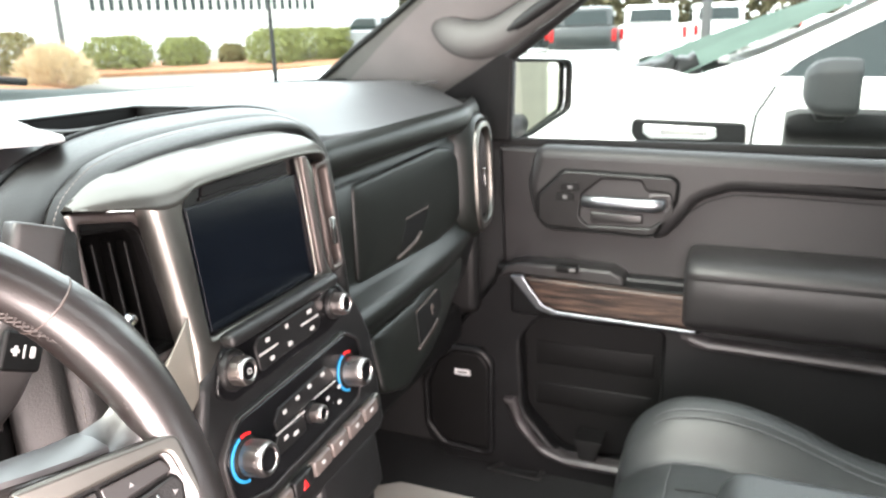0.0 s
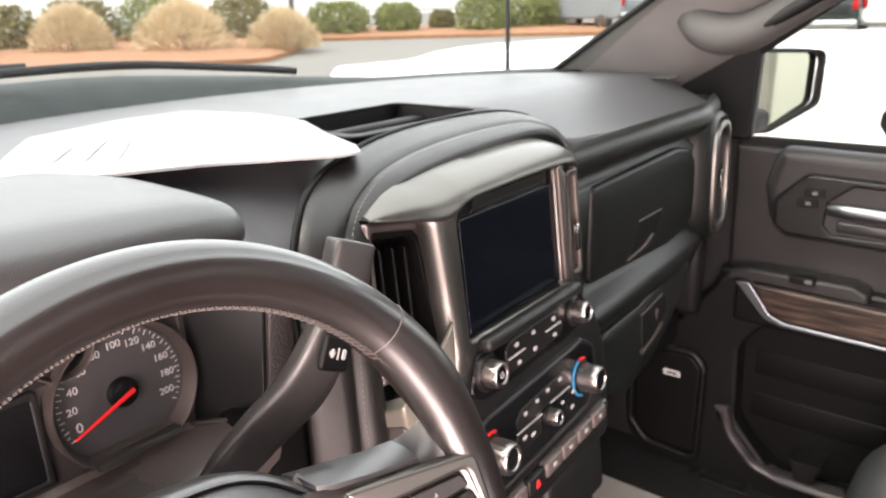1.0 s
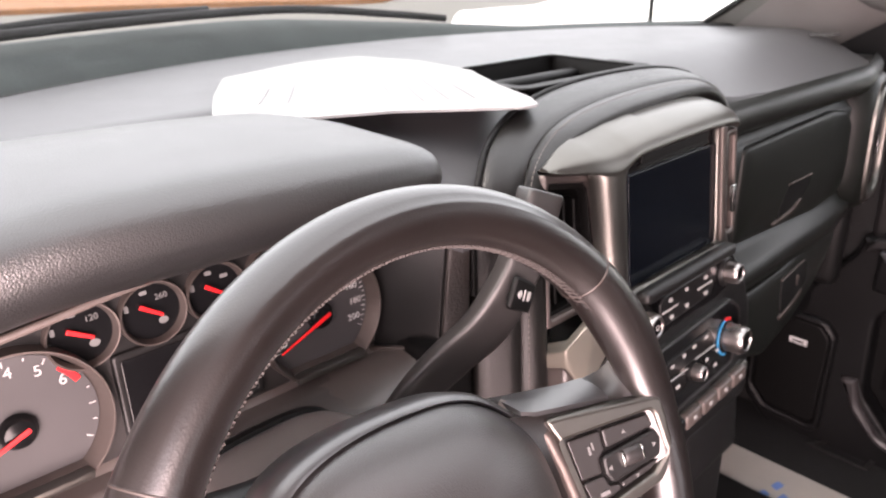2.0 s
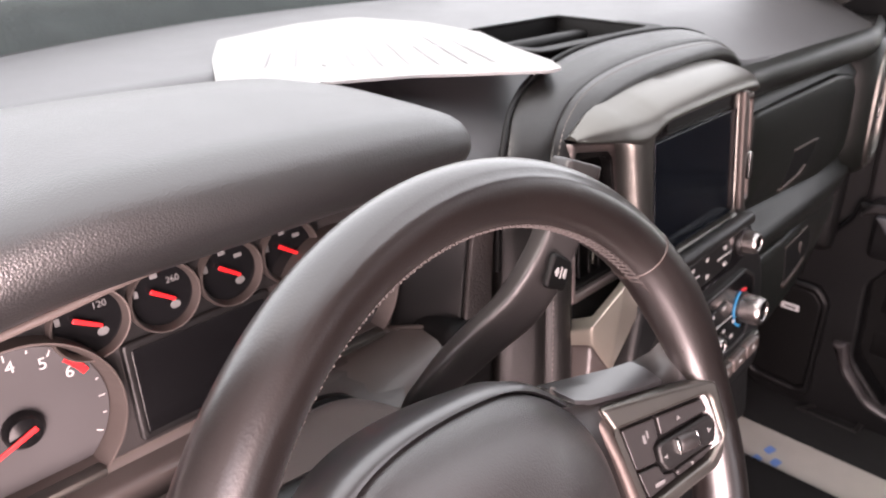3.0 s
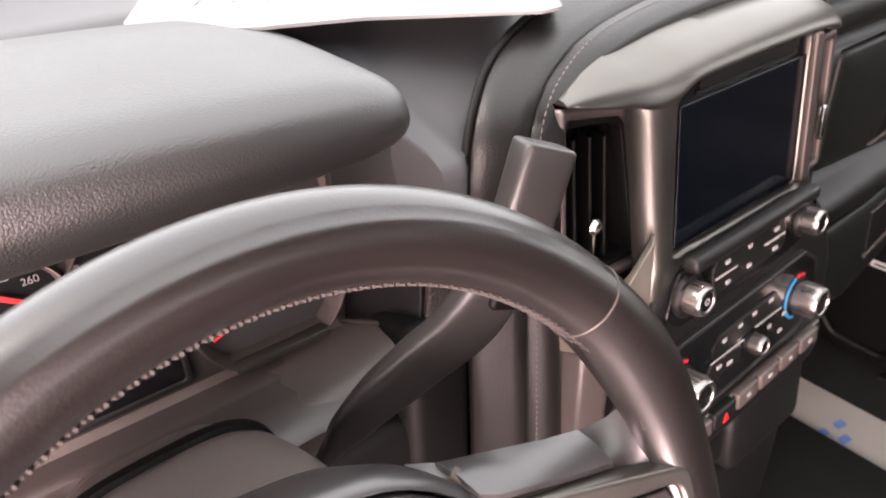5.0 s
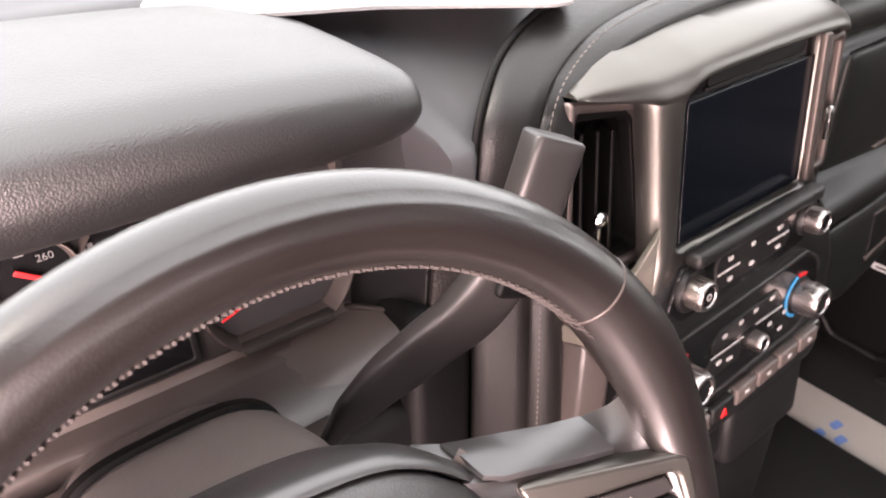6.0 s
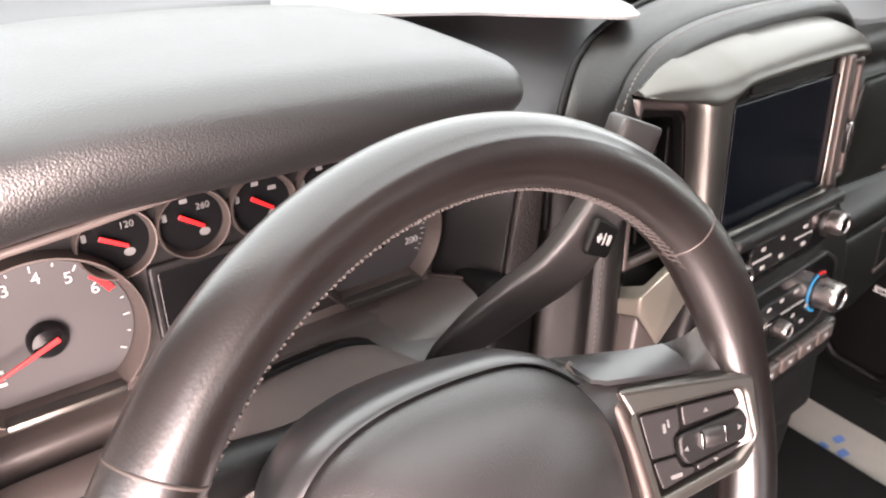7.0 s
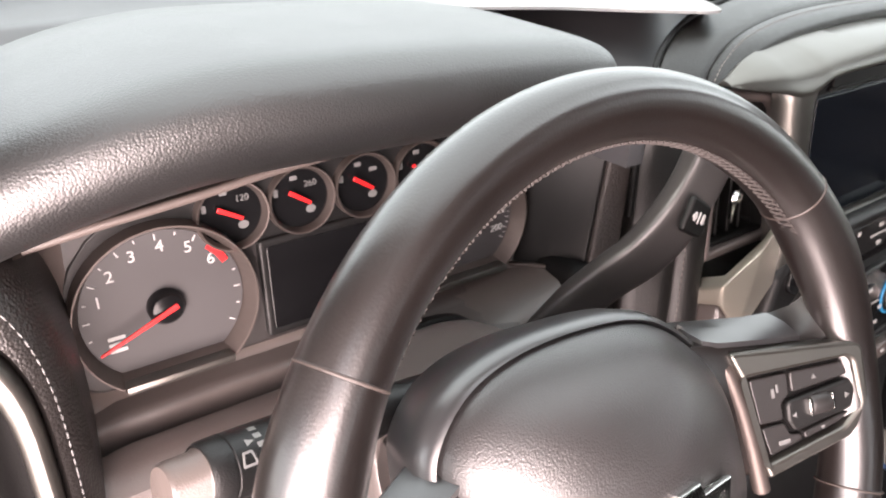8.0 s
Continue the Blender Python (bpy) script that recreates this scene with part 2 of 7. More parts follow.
def rounded(pts, r, n=5):
    """A polygon with its corners rounded; r is one radius or one for each corner."""
    out = []
    pts = [p for i, p in enumerate(pts) if Vector(p) != Vector(pts[i - 1])]
    k = len(pts)
    for i in range(k):
        a, b, c = Vector(pts[i - 1]), Vector(pts[i]), Vector(pts[(i + 1) % k])
        rad = r[i] if isinstance(r, (list, tuple)) else r
        d1, d2 = (a - b), (c - b)
        half = d1.angle(d2) / 2
        cut = min(rad / max(math.tan(half), 0.05), d1.length * 0.48, d2.length * 0.48)
        p, q = b + d1.normalized() * cut, b + d2.normalized() * cut
        for j in range(n + 1):
            t = j / n
            out.append(tuple(p * (1 - t) ** 2 + b * 2 * t * (1 - t) + q * t * t))
    return out


def rect(x0, y0, x1, y1, r=0.0, n=5):
    pts = [(x0, y0), (x1, y0), (x1, y1), (x0, y1)]
    return rounded(pts, r, n) if r else pts


def oval(cx, cy, rx, ry, n=40, power=2.0):
    out = []
    for i in range(n):
        a = 2 * math.pi * i / n
        c, s = math.cos(a), math.sin(a)
        out.append((cx + rx * math.copysign(abs(c) ** (2 / power), c), cy + ry * math.copysign(abs(s) ** (2 / power), s)))
    return out


def box(x0, y0, z0, x1, y1, z1, bev=0.004, seg=3, m=None):
    bm = bmesh.new()
    bmesh.ops.create_cube(bm, size=1.0)
    bmesh.ops.scale(bm, vec=(x1 - x0, y1 - y0, z1 - z0), verts=bm.verts)
    bmesh.ops.translate(bm, vec=((x0 + x1) / 2, (y0 + y1) / 2, (z0 + z1) / 2), verts=bm.verts)
    if bev:
        bmesh.ops.bevel(bm, geom=bm.edges, offset=bev, segments=seg, affect='EDGES', profile=0.5)
    me = from_bm(bm)
    if m is not None:
        me.transform(m)
    return me


def spline(pts, n=8, closed=False):
    """Smooth points through given points."""
    k, out = len(pts), []
    P = [Vector(p) for p in pts]
    last = k if closed else k - 1
    for i in range(last):
        p1, p2 = P[i], P[(i + 1) % k]
        p0 = P[i - 1] if closed or i else p1 * 2 - p2
        p3 = P[(i + 2) % k] if closed or i + 2 < k else p2 * 2 - p1
        for j in range(n):
            t = j / n
            out.append(0.5 * ((2 * p1) + (p2 - p0) * t + (2 * p0 - 5 * p1 + 4 * p2 - p3) * t * t + (3 * p1 - p0 - 3 * p2 + p3) * t ** 3))
    if not closed:
        out.append(P[-1])
    return out


def tube(path, rad, seg=10, closed=False, flat=1.0, up=(0, 0, 1)):
    """A swept round or oval bar; rad is a number or one for each point."""
    P = [Vector(p) for p in path]
    rows = []
    for i, p in enumerate(P):
        a = P[i - 1] if i or closed else p
        b = P[(i + 1) % len(P)] if i + 1 < len(P) or closed else p
        t = (b - a).normalized()
        s = t.cross(Vector(up))
        s = s.normalized() if s.length > 1e-4 else t.orthogonal().normalized()
        w = s.cross(t)
        r = rad[i] if isinstance(rad, (list, tuple)) else rad
        rows.append([p + s * r * math.cos(2 * math.pi * k / seg) + w * r * flat * math.sin(2 * math.pi * k / seg) for k in range(seg)])
    if closed:
        rows.append(rows[0])
        bm = bmesh.new()
        vs = [[bm.verts.new(q) for q in r] for r in rows[:-1]]
        for i in range(len(vs)):
            a, b = vs[i], vs[(i + 1) % len(vs)]
            for k in range(seg):
                bm.faces.new((a[k], a[(k + 1) % seg], b[(k + 1) % seg], b[k]))
        return from_bm(bm, 60)
    return loft(rows, ring=True, angle=60)


def lathe(prof, seg=32, m=None):
    """A turned form: (radius, height) pairs about local z."""
    rows = [[(r * math.cos(2 * math.pi * k / seg), r * math.sin(2 * math.pi * k / seg), h) for k in range(seg)] for r, h in prof]
    me = loft(rows, ring=True, angle=40)
    if m is not None:
        me.transform(m)
    return me


def joined(meshes):
    """Several meshes of one part made one."""
    bm = bmesh.new()
    for me in meshes:
        bm.from_mesh(me)
    me = bpy.data.meshes.new("mesh")
    bm.to_mesh(me)
    bm.free()
    return finish(me)


def letters(body, size, m=None, thick=0.0003):
    t = bpy.data.curves.new("t", 'FONT')
    t.body, t.size, t.align_x, t.align_y, t.extrude = body, size, 'CENTER', 'CENTER', thick
    me = bpy.data.meshes.new_from_object(bpy.data.objects.new("t", t))
    if m is not None:
        me.transform(m)
    return me


def basis(o, ux, uy):
    """A frame with its origin, right and up; its z stands off the surface."""
    ux, uy = Vector(ux).normalized(), Vector(uy)
    uz = ux.cross(uy).normalized()
    uy = uz.cross(ux)
    m = Matrix((ux, uy, uz)).transposed().to_4x4()
    m.translation = o
    return m


def part(name, me, material, parent=None, label=""):
    """One mesh object, under a thing or a part; a bmesh or a mesh."""
    if isinstance(me, bmesh.types.BMesh):
        me = from_bm(me)
    me.materials.clear()
    me.materials.append(material)
    me.name = name
    ob = new(name, me)
    if parent is not None:
        ob.parent = parent
        ob.matrix_parent_inverse = parent.matrix_basis.inverted()
    return tagged(ob, label)


def each(name, meshes, material, parent, label=""):
    """Several like parts, each an object of its own."""
    return [part(name, me, material, parent, label) for me in meshes]


def thing(name, label, category, at=(0, 0, 0), kind="", group=""):
    ob = new(name)
    ob.empty_display_size = 0.05
    ob.location = at
    ob.matrix_basis = Matrix.Translation(at)
    return tagged(ob, label, category, group, kind)


def lerp_curve(x, keys):
    """Piecewise smooth value from (x, value) keys."""
    if x <= keys[0][0]:
        return keys[0][1]
    for (a, p), (b, q) in zip(keys, keys[1:]):
        if x <= b:
            t = (x - a) / (b - a)
            return p + (q - p) * (t * t * (3 - 2 * t) * 0.5 + t * 0.5)
    return keys[-1][1]


def face(pts, zc):
    """(x, z) pairs to a rear-looking plane centred at height zc."""
    return [(x, z - zc) for x, z in pts]


REAR = lambda o, tilt=0.0, turn=0.0: Matrix.Translation(o) @ pose(0, 0, 0, 90 - tilt, 0, turn)  # face looks to the rear of the cab
MID = 0.45  # the truck's middle plane

# ---- cab shell ----
def dash_z(x, y):
    """Height of the dash top: level towards the glass, rolling down to the cabin edge."""
    t = min(1.0, max(0.0, (0.345 - y) / 0.16))
    drop = 0.052 * t * t * (3 - 2 * t)
    under = min(1.0, max(0.0, (0.172 - x) / 0.02)) * min(1.0, max(0.0, (x + 0.265) / 0.03)) * min(1.0, max(0.0, (0.39 - y) / 0.02))  # sunk beneath the instrument brow
    return 1.339 - drop - 0.022 * under - 0.012 * max(0.0, (abs(x - MID) - 0.5)) ** 2 * 8


def glass_base_y(x):
    """Where the windscreen meets the dash."""
    return 0.738 - 0.30 * (abs(x - MID) / 0.74) ** 2.0


PADOUT = [(0.205, 0.162), (0.219, 0.181), (0.230, 0.188), (0.262, 0.208), (0.317, 0.230), (0.40, 0.249), (0.50, 0.257), (0.60, 0.252), (0.66, 0.238), (0.70, 0.220), (0.74, 0.208), (0.85, 0.200), (1.10, 0.182), (1.17, 0.195), (1.24, 0.22)]


def dash_front_y(x):
    if x < 0.205:
        return 0.262 - 0.100 * min(1.0, max(0.0, (x - 0.176) / 0.012))
    return lerp_curve(x, PADOUT)


dashboard = thing("dashboard", "black soft-touch truck dashboard with stitched centre arch and two gloveboxes", "dashboard", (0.45, 0.3, 0.9))


def build_dash_top():
    xs = sorted(set([0.176, 0.179, 0.182, 0.185, 0.188, 0.194, 0.200] + [-0.31 + i * 0.02 for i in range(78)] + [0.40, 0.62, 0.205, 0.21]))
    bm = bmesh.new()
    grid = []
    for x in xs:
        f, b = dash_front_y(x) + 0.004, glass_base_y(x)
        ys = [f, f + 0.003] + [f + (0.292 - f) * k for k in (0.06, 0.14, 0.35, 0.70)] + [0.292] + [0.292 + (0.43 - 0.292) * k / 5 for k in (1, 2, 3, 4)] + [0.43]
        ys += [0.43 + (max(b, 0.45) - 0.43) * k / 4 for k in (1, 2, 3, 4)]
        row = []
        for j, y in enumerate(ys):
            z = dash_z(x, y) - (0.006 if j == 0 else 0)
            if x < 0.235:  # the edge beside the gauges rolls over softly
                z -= 0.013 * max(0.0, 1 - (y - f) / 0.030) ** 2
            row.append(bm.verts.new((x, y, z)))
        row.insert(0, bm.verts.new((x, f + 0.001, row[0].co.z - 0.02)))
        grid.append(row)
    for i in range(len(xs) - 1):
        for j in range(len(grid[0]) - 1):
            if 0.399 < xs[i] < 0.619 and 7 <= j <= 11:
                continue
            bm.faces.new((grid[i][j], grid[i + 1][j], grid[i + 1][j + 1], grid[i][j + 1]))
    return from_bm(bm, 50)


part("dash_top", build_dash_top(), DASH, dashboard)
# the demister grille set into the top
grille = part("demister_grille", shape([rect(0.385, 0.278, 0.635, 0.443, 0.02), rect(0.402, 0.294, 0.618, 0.428, 0.012)], 0.003, 0.0014, Matrix.Translation((0, 0, 1.3355))), BLACK, dashboard)
part("well", joined([box(0.40, 0.292, 1.285, 0.62, 0.43, 1.290, 0.001), box(0.396, 0.288, 1.288, 0.401, 0.434, 1.3385, 0.001), box(0.619, 0.288, 1.288, 0.624, 0.434, 1.3385, 0.001),
     box(0.40, 0.288, 1.288, 0.62, 0.2925, 1.3385, 0.001), box(0.40, 0.4295, 1.288, 0.62, 0.434, 1.3385, 0.001)]), BLACK, grille)
for k in range(2):
    y = 0.325 + 0.05 * k
    part("slat", box(0.405, y, 1.305, 0.615, y + 0.022, 1.3255, 0.006), BLACK, grille)

# the stitched arch round the middle of the dash
ARCH = [((0.222, 0.185, 0.86), (0.272, 0.125, 0.86)), ((0.215, 0.178, 1.05), (0.268, 0.132, 1.05)), ((0.212, 0.176, 1.20), (0.267, 0.142, 1.20)), ((0.214, 0.178, 1.262), (0.270, 0.148, 1.262)),
        ((0.230, 0.188, 1.298), (0.281, 0.155, 1.290)), ((0.262, 0.208, 1.318), (0.305, 0.162, 1.306)), ((0.317, 0.230, 1.332), (0.342, 0.168, 1.319)), ((0.40, 0.249, 1.341), (0.41, 0.176, 1.325)),
        ((0.50, 0.257, 1.343), (0.50, 0.182, 1.327)), ((0.60, 0.252, 1.340), (0.585, 0.186, 1.324)), ((0.66, 0.238, 1.326), (0.628, 0.186, 1.312)), ((0.695, 0.222, 1.304), (0.648, 0.182, 1.288)),
        ((0.715, 0.214, 1.27), (0.655, 0.176, 1.255)), ((0.722, 0.212, 1.20), (0.657, 0.170, 1.19)), ((0.722, 0.205, 1.10), (0.655, 0.160, 1.10)), ((0.715, 0.195, 1.02), (0.645, 0.150, 1.02)), ((0.70, 0.19, 0.86), (0.63, 0.14, 0.86))]


def build_arch():
    outs, ins = spline([a for a, b in ARCH], 6), spline([b for a, b in ARCH], 6)
    centre = Vector((0.45, 0.30, 1.0))
    rows = []
    for o, i in zip(outs, ins):
        side = (o - i)
        mid = (o + i) / 2
        lift = (mid - centre)
        lift -= side * (lift.dot(side) / side.length_squared)
        lift.normalize()
        row = []
        for t, h in ((0.0, -0.03), (0.0, -0.005), (0.015, -0.001), (0.05, 0.0015), (0.2, 0.0028), (0.45, 0.0032), (0.59, 0.0028), (0.615, 0.0010), (0.64, 0.0028), (0.8, 0.0028), (0.95, 0.0015), (0.985, -0.001), (1.0, -0.005), (1.0, -0.03)):
            row.append(o.lerp(i, t) + lift * h)
        rows.append(row)
    return loft(rows), [r[7] + (r[7] - (o + i) / 2).normalized() * 0.0015 for r, o, i in zip(rows, outs, ins)], [r[9].lerp(r[8], 0.5) for r in rows]


arch_me, seam_path, stitch_path = build_arch()
arch = part("centre_arch", arch_me, ARCHM, dashboard, "dark vinyl arch with a double sewn seam")


def stitches(path, step, length, r, lift=Vector((0, 0, 0))):
    """Small sewn thread pieces along a path."""
    P = [Vector(p) for p in path]
    out, dist, want = [], 0.0, 0.0
    for a, b in zip(P, P[1:]):
        seg = (b - a).length
        if seg < 1e-6:
            continue
        d = (b - a) / seg
        while want <= dist + seg:
            p = a + d * (want - dist) + lift
            out.append(tube([p - d * length / 2, p, p + d * length / 2], [r * 0.5, r, r * 0.5], 5))
            want += step
        dist += seg
    return joined(out)


part("edge_groove", tube([p + Vector((-0.0012, 0.0008, 0.0004)) for p in spline([a for a, b in ARCH], 6) if p.z > 1.19 and p.x < 0.66], 0.0027, 8), BLACK, arch, "dark groove along the arch")
part("stitching", stitches(stitch_path, 0.0055, 0.0036, 0.0006), THREAD, arch)

# passenger fascia below the top, drawn along x; it comes nearer to the seat towards the door
def fascia_turn(x):
    return 0.077 * max(0.0, min(x, 1.10) - 0.765) - 0.25 * max(0.0, x - 1.12)


PROF = [(0.213, 1.288), (0.2045, 1.282), (0.1985, 1.272), (0.1980, 1.260), (0.2020, 1.250), (0.2110, 1.2425), (0.2230, 1.238), (0.2260, 1.230), (0.2180, 1.222), (0.2125, 1.216), (0.2125, 1.15), (0.2130, 1.085), (0.210, 1.076), (0.200, 1.068), (0.182, 1.061), (0.172, 1.052), (0.169, 1.042),
        (0.172, 1.030), (0.181, 1.018), (0.190, 0.98), (0.205, 0.93), (0.23, 0.895), (0.32, 0.875), (0.42, 0.87)]
rows = []
for x in [0.69 + 0.02 * k for k in range(29)]:
    t = max(0.0, (x - 0.95) / 0.3)
    row = []
    for y, z in PROF:
        up = min(1.0, max(0.0, (z - 1.045) / 0.03))
        row.append((x, y + 0.03 * t * t * (1 - up) - fascia_turn(x) * up, z + 0.03 * t * t * (1 - up) + 0.014 * up * max(0.0, (x - 0.765) / 0.3) * (1 if z < 1.24 else 0.5)))
    rows.append(row)
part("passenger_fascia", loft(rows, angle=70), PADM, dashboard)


def pillow(outline, m, depth, edge):
    """A padded door with softly rounded edges over a flat outline."""
    cx, cy = sum(p[0] for p in outline) / len(outline), sum(p[1] for p in outline) / len(outline)
    half = min(max(abs(p[1] - cy) for p in outline), max(abs(p[0] - cx) for p in outline))
    rows = []
    for inset, d in ((0.0, -0.006), (0.0, depth - edge), (0.15 * edge, depth - 0.55 * edge), (0.5 * edge, depth - 0.2 * edge), (1.2 * edge, depth), (0.35 * half, depth + 0.0018), (0.7 * half, depth + 0.0026)):
        row = []
        for x, y in outline:
            v = Vector((x - cx, y - cy))
            k = 1 - inset / half
            row.append(m @ Vector((cx + v.x - math.copysign(min(inset, abs(v.x) * (1 - k) * 1.6), v.x), cy + v.y * k, d)))
        rows.append(row)
    return loft(rows, ring=True, angle=70)


UG = REAR((0.765, 0.2125, 1.15), 1, -4.4)
def ugp(pts):
    return [(x - 0.765, z - 1.15) for x, z in pts]


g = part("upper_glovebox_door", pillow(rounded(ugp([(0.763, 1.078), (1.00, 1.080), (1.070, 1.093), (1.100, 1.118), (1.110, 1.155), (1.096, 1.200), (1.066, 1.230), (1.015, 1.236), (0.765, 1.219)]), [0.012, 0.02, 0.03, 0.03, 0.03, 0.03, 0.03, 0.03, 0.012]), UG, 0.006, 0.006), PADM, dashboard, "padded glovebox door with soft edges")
LAT = UG @ pose(0, 0, 0.0065)
part("latch_recess", shape([rounded(ugp([(0.872, 1.092), (0.918, 1.101), (0.944, 1.112), (0.962, 1.132), (0.967, 1.147), (0.897, 1.143)]), 0.006)], 0.0022, 0.0006, LAT), BLACK, g)
part("latch_bar", shape([rounded(ugp([(0.896, 1.1425), (0.967, 1.1465), (0.966, 1.1495), (0.896, 1.1455)]), 0.001)], 0.0035, 0.001, LAT), WARMS, g)
part("latch_pull", shape([rounded(ugp([(0.864, 1.087), (0.900, 1.093), (0.926, 1.100), (0.944, 1.113), (0.936, 1.115), (0.918, 1.104), (0.862, 1.091)]), 0.002)], 0.0045, 0.0015, LAT), WARMS, g)
LGB = REAR((0, 0.188, 0.98), 12)
g = part("lower_glovebox_door", pillow(rounded(face([(0.735, 0.925), (0.800, 0.905), (0.90, 0.925), (0.985, 0.955), (1.05, 0.990), (1.092, 1.024), (1.066, 1.040), (0.97, 1.030), (0.876, 1.015), (0.735, 1.010)], 0.98), [0.02, 0.03, 0.05, 0.05, 0.03, 0.012, 0.012, 0.05, 0.05, 0.008]), LGB, 0.019, 0.006), PADM, dashboard, "padded lower glovebox door with a dark latch")
LO = LGB @ pose(0, 0, 0.0205)
part("latch_plate", shape([rounded(face([(0.855, 0.950), (0.925, 0.962), (0.955, 0.980), (0.962, 1.004), (0.952, 1.008), (0.868, 0.999)], 0.98), 0.005)], 0.003, 0.001, LO), BLACK, g)
part("latch_edge", shape([rounded(face([(0.852, 0.943), (0.905, 0.953), (0.935, 0.963), (0.931, 0.968), (0.900, 0.958), (0.850, 0.948)], 0.98), 0.001)], 0.004, 0.001, LO), WARMS, g)
part("latch_bar", shape([rounded(face([(0.868, 0.999), (0.952, 1.008), (0.952, 1.0105), (0.868, 1.0015)], 0.98), 0.001)], 0.004, 0.001, LO), WARMS, g)
part("latch_mark", joined([shape([oval(0.922, 0.990 - 0.98, 0.0045, 0.0045), oval(0.922, 0.990 - 0.98, 0.0028, 0.0028)], 0.0040, 0.0005, LO), shape([rect(0.9165, 0.978 - 0.98, 0.9195, 0.990 - 0.98)], 0.0038, 0.0004, LO)]), WARMS, g)

# end vents, one at each side of the dash
def end_vent(x, flip, sx, sz, wide=0):
    v = thing("end_air_vent", "upright oval dashboard air vent with satin ring and slats", "air vent", (x, 0.2, 1.165), group="dashboard end vents")
    f = REAR((x, 0.178, 1.165), 2, 8 * flip)
    rows = []
    for gx, gz, d, off in ((0.066, 0.096, -0.012, 0), (0.067, 0.097, 0.004, 0), (0.070, 0.101, 0.009, 0), (sx, sz, 0.007, 0), (sx + 0.004, sz + 0.005, 0.0, 0.001), (sx + 0.009, sz + 0.011, -0.012, 0.006), (sx + 0.010 + 0.008 * wide, sz + 0.012 + 0.006 * wide, -0.030, 0.008 + 0.006 * wide), (sx + 0.010 + 0.014 * wide, sz + 0.012 + 0.010 * wide, -0.055, 0.008 + 0.012 * wide), (sx + 0.010 + 0.016 * wide, sz + 0.012 + 0.01 * wide, -0.075, 0.008 + 0.013 * wide)):
        rows.append([f @ Vector((p[0] - flip * off * wide, p[1], d)) for p in oval(0, 0.0015, gx, gz, 56, 3.2)])
    part("surround", loft(rows, ring=True, caps=False, angle=60), VENTV if flip < 0 else PADM, v)
    part("ring", shape([oval(0, 0, 0.067, 0.097, power=3.4), oval(0, 0, 0.055, 0.085, power=3.4)], 0.016, 0.004, f), SATIN, v, "satin silver ring")
    part("throat", shape([oval(0, 0, 0.056, 0.086, power=3.4)], 0.004, 0.001, f @ pose(0, 0, -0.028)), BLACK, v)
    part("throat_wall", shape([oval(0, 0, 0.058, 0.088, power=3.4), oval(0, 0, 0.0545, 0.0845, power=3.4)], 0.03, 0.0005, f @ pose(0, 0, -0.026)), BLACK, v)
    for k in range(5):
        u = -0.036 + 0.018 * k
        h = 0.076 if abs(u) < 0.03 else 0.064
        part("slat", box(-0.0016, -h, -0.010, 0.0016, h, 0.008, 0.0012, 2, f @ pose(u, 0, 0, 0, 18, 0)), VANE, v)
    part("thumb_lever", shape([rounded([(-0.006, 0.012), (0.006, 0.012), (0.004, 0.002), (0.003, -0.022), (-0.003, -0.022), (-0.004, 0.002)], 0.002)], 0.006, 0.0015, f @ pose(0, 0.0, 0.009)), CHROME, v)
    path = [f @ Vector((px, py, 0.0102)) for px, py in oval(0, 0.002, 0.0715, 0.104, 120, 3.2)] if flip > 0 else [f @ Vector((px, py, 0.0058)) for px, py in oval(0, 0.0015, 0.0748, 0.1185, 120, 3.2)]
    part("stitching", stitches(path + path[:1], 0.0055, 0.0038, 0.0005 if flip > 0 else 0.0007), THREAD if flip > 0 else GPRINT, v)
    return v


end_vent(1.168, 1, 0.074, 0.106, 0.3)
end_vent(-0.272, -1, 0.074, 0.118)
part("tweeter_grille", joined([box(1.165 + 0.009 * k, 0.268, 1.327, 1.170 + 0.009 * k, 0.305, 1.3305, 0.001, 2, Matrix.Translation((0, 0, 0.001))) for k in range(5)]), VANE, dashboard)
part("end_panel", box(1.225, 0.205, 0.86, 1.262, 0.55, 1.295, 0.02), LOWER, dashboard)
part("end_panel", box(-0.355, 0.205, 0.86, -0.325, 0.55, 1.295, 0.02), LOWER, dashboard)
part("under_panel", box(0.62, 0.24, 0.80, 1.24, 0.60, 0.885, 0.02), BLACK, dashboard)
part("under_panel", box(-0.33, 0.20, 0.80, 0.62, 0.60, 0.93, 0.02), BLACK, dashboard)

# ---- centre stack: display, knobs, climate panel ----
stack = thing("centre_stack", "centre stack with dark display, knobs and climate buttons", "centre stack", (0.45, 0.15, 1.1))
S = REAR((0.366, 0.122, 1.174), 6.5, 1.5)
FR_OUT = rounded([(-0.027, -0.008), (-0.030, -0.048), (-0.020, -0.053), (0.012, -0.020), (0.150, -0.008), (0.178, -0.018), (0.206, -0.038), (0.216, -0.028), (0.200, 0.004), (0.205, 0.112), (0.188, 0.132), (-0.018, 0.132), (-0.038, 0.122)],
                 [0.006, 0.005, 0.005, 0.012, 0.012, 0.01, 0.005, 0.005, 0.02, 0.018, 0.018, 0.012, 0.010])
HOLE = rounded([(-0.0045, -0.004), (0.172, -0.004), (0.1735, 0.127), (0.010, 0.128), (-0.0045, 0.110)], [0.004, 0.004, 0.01, 0.02, 0.02])


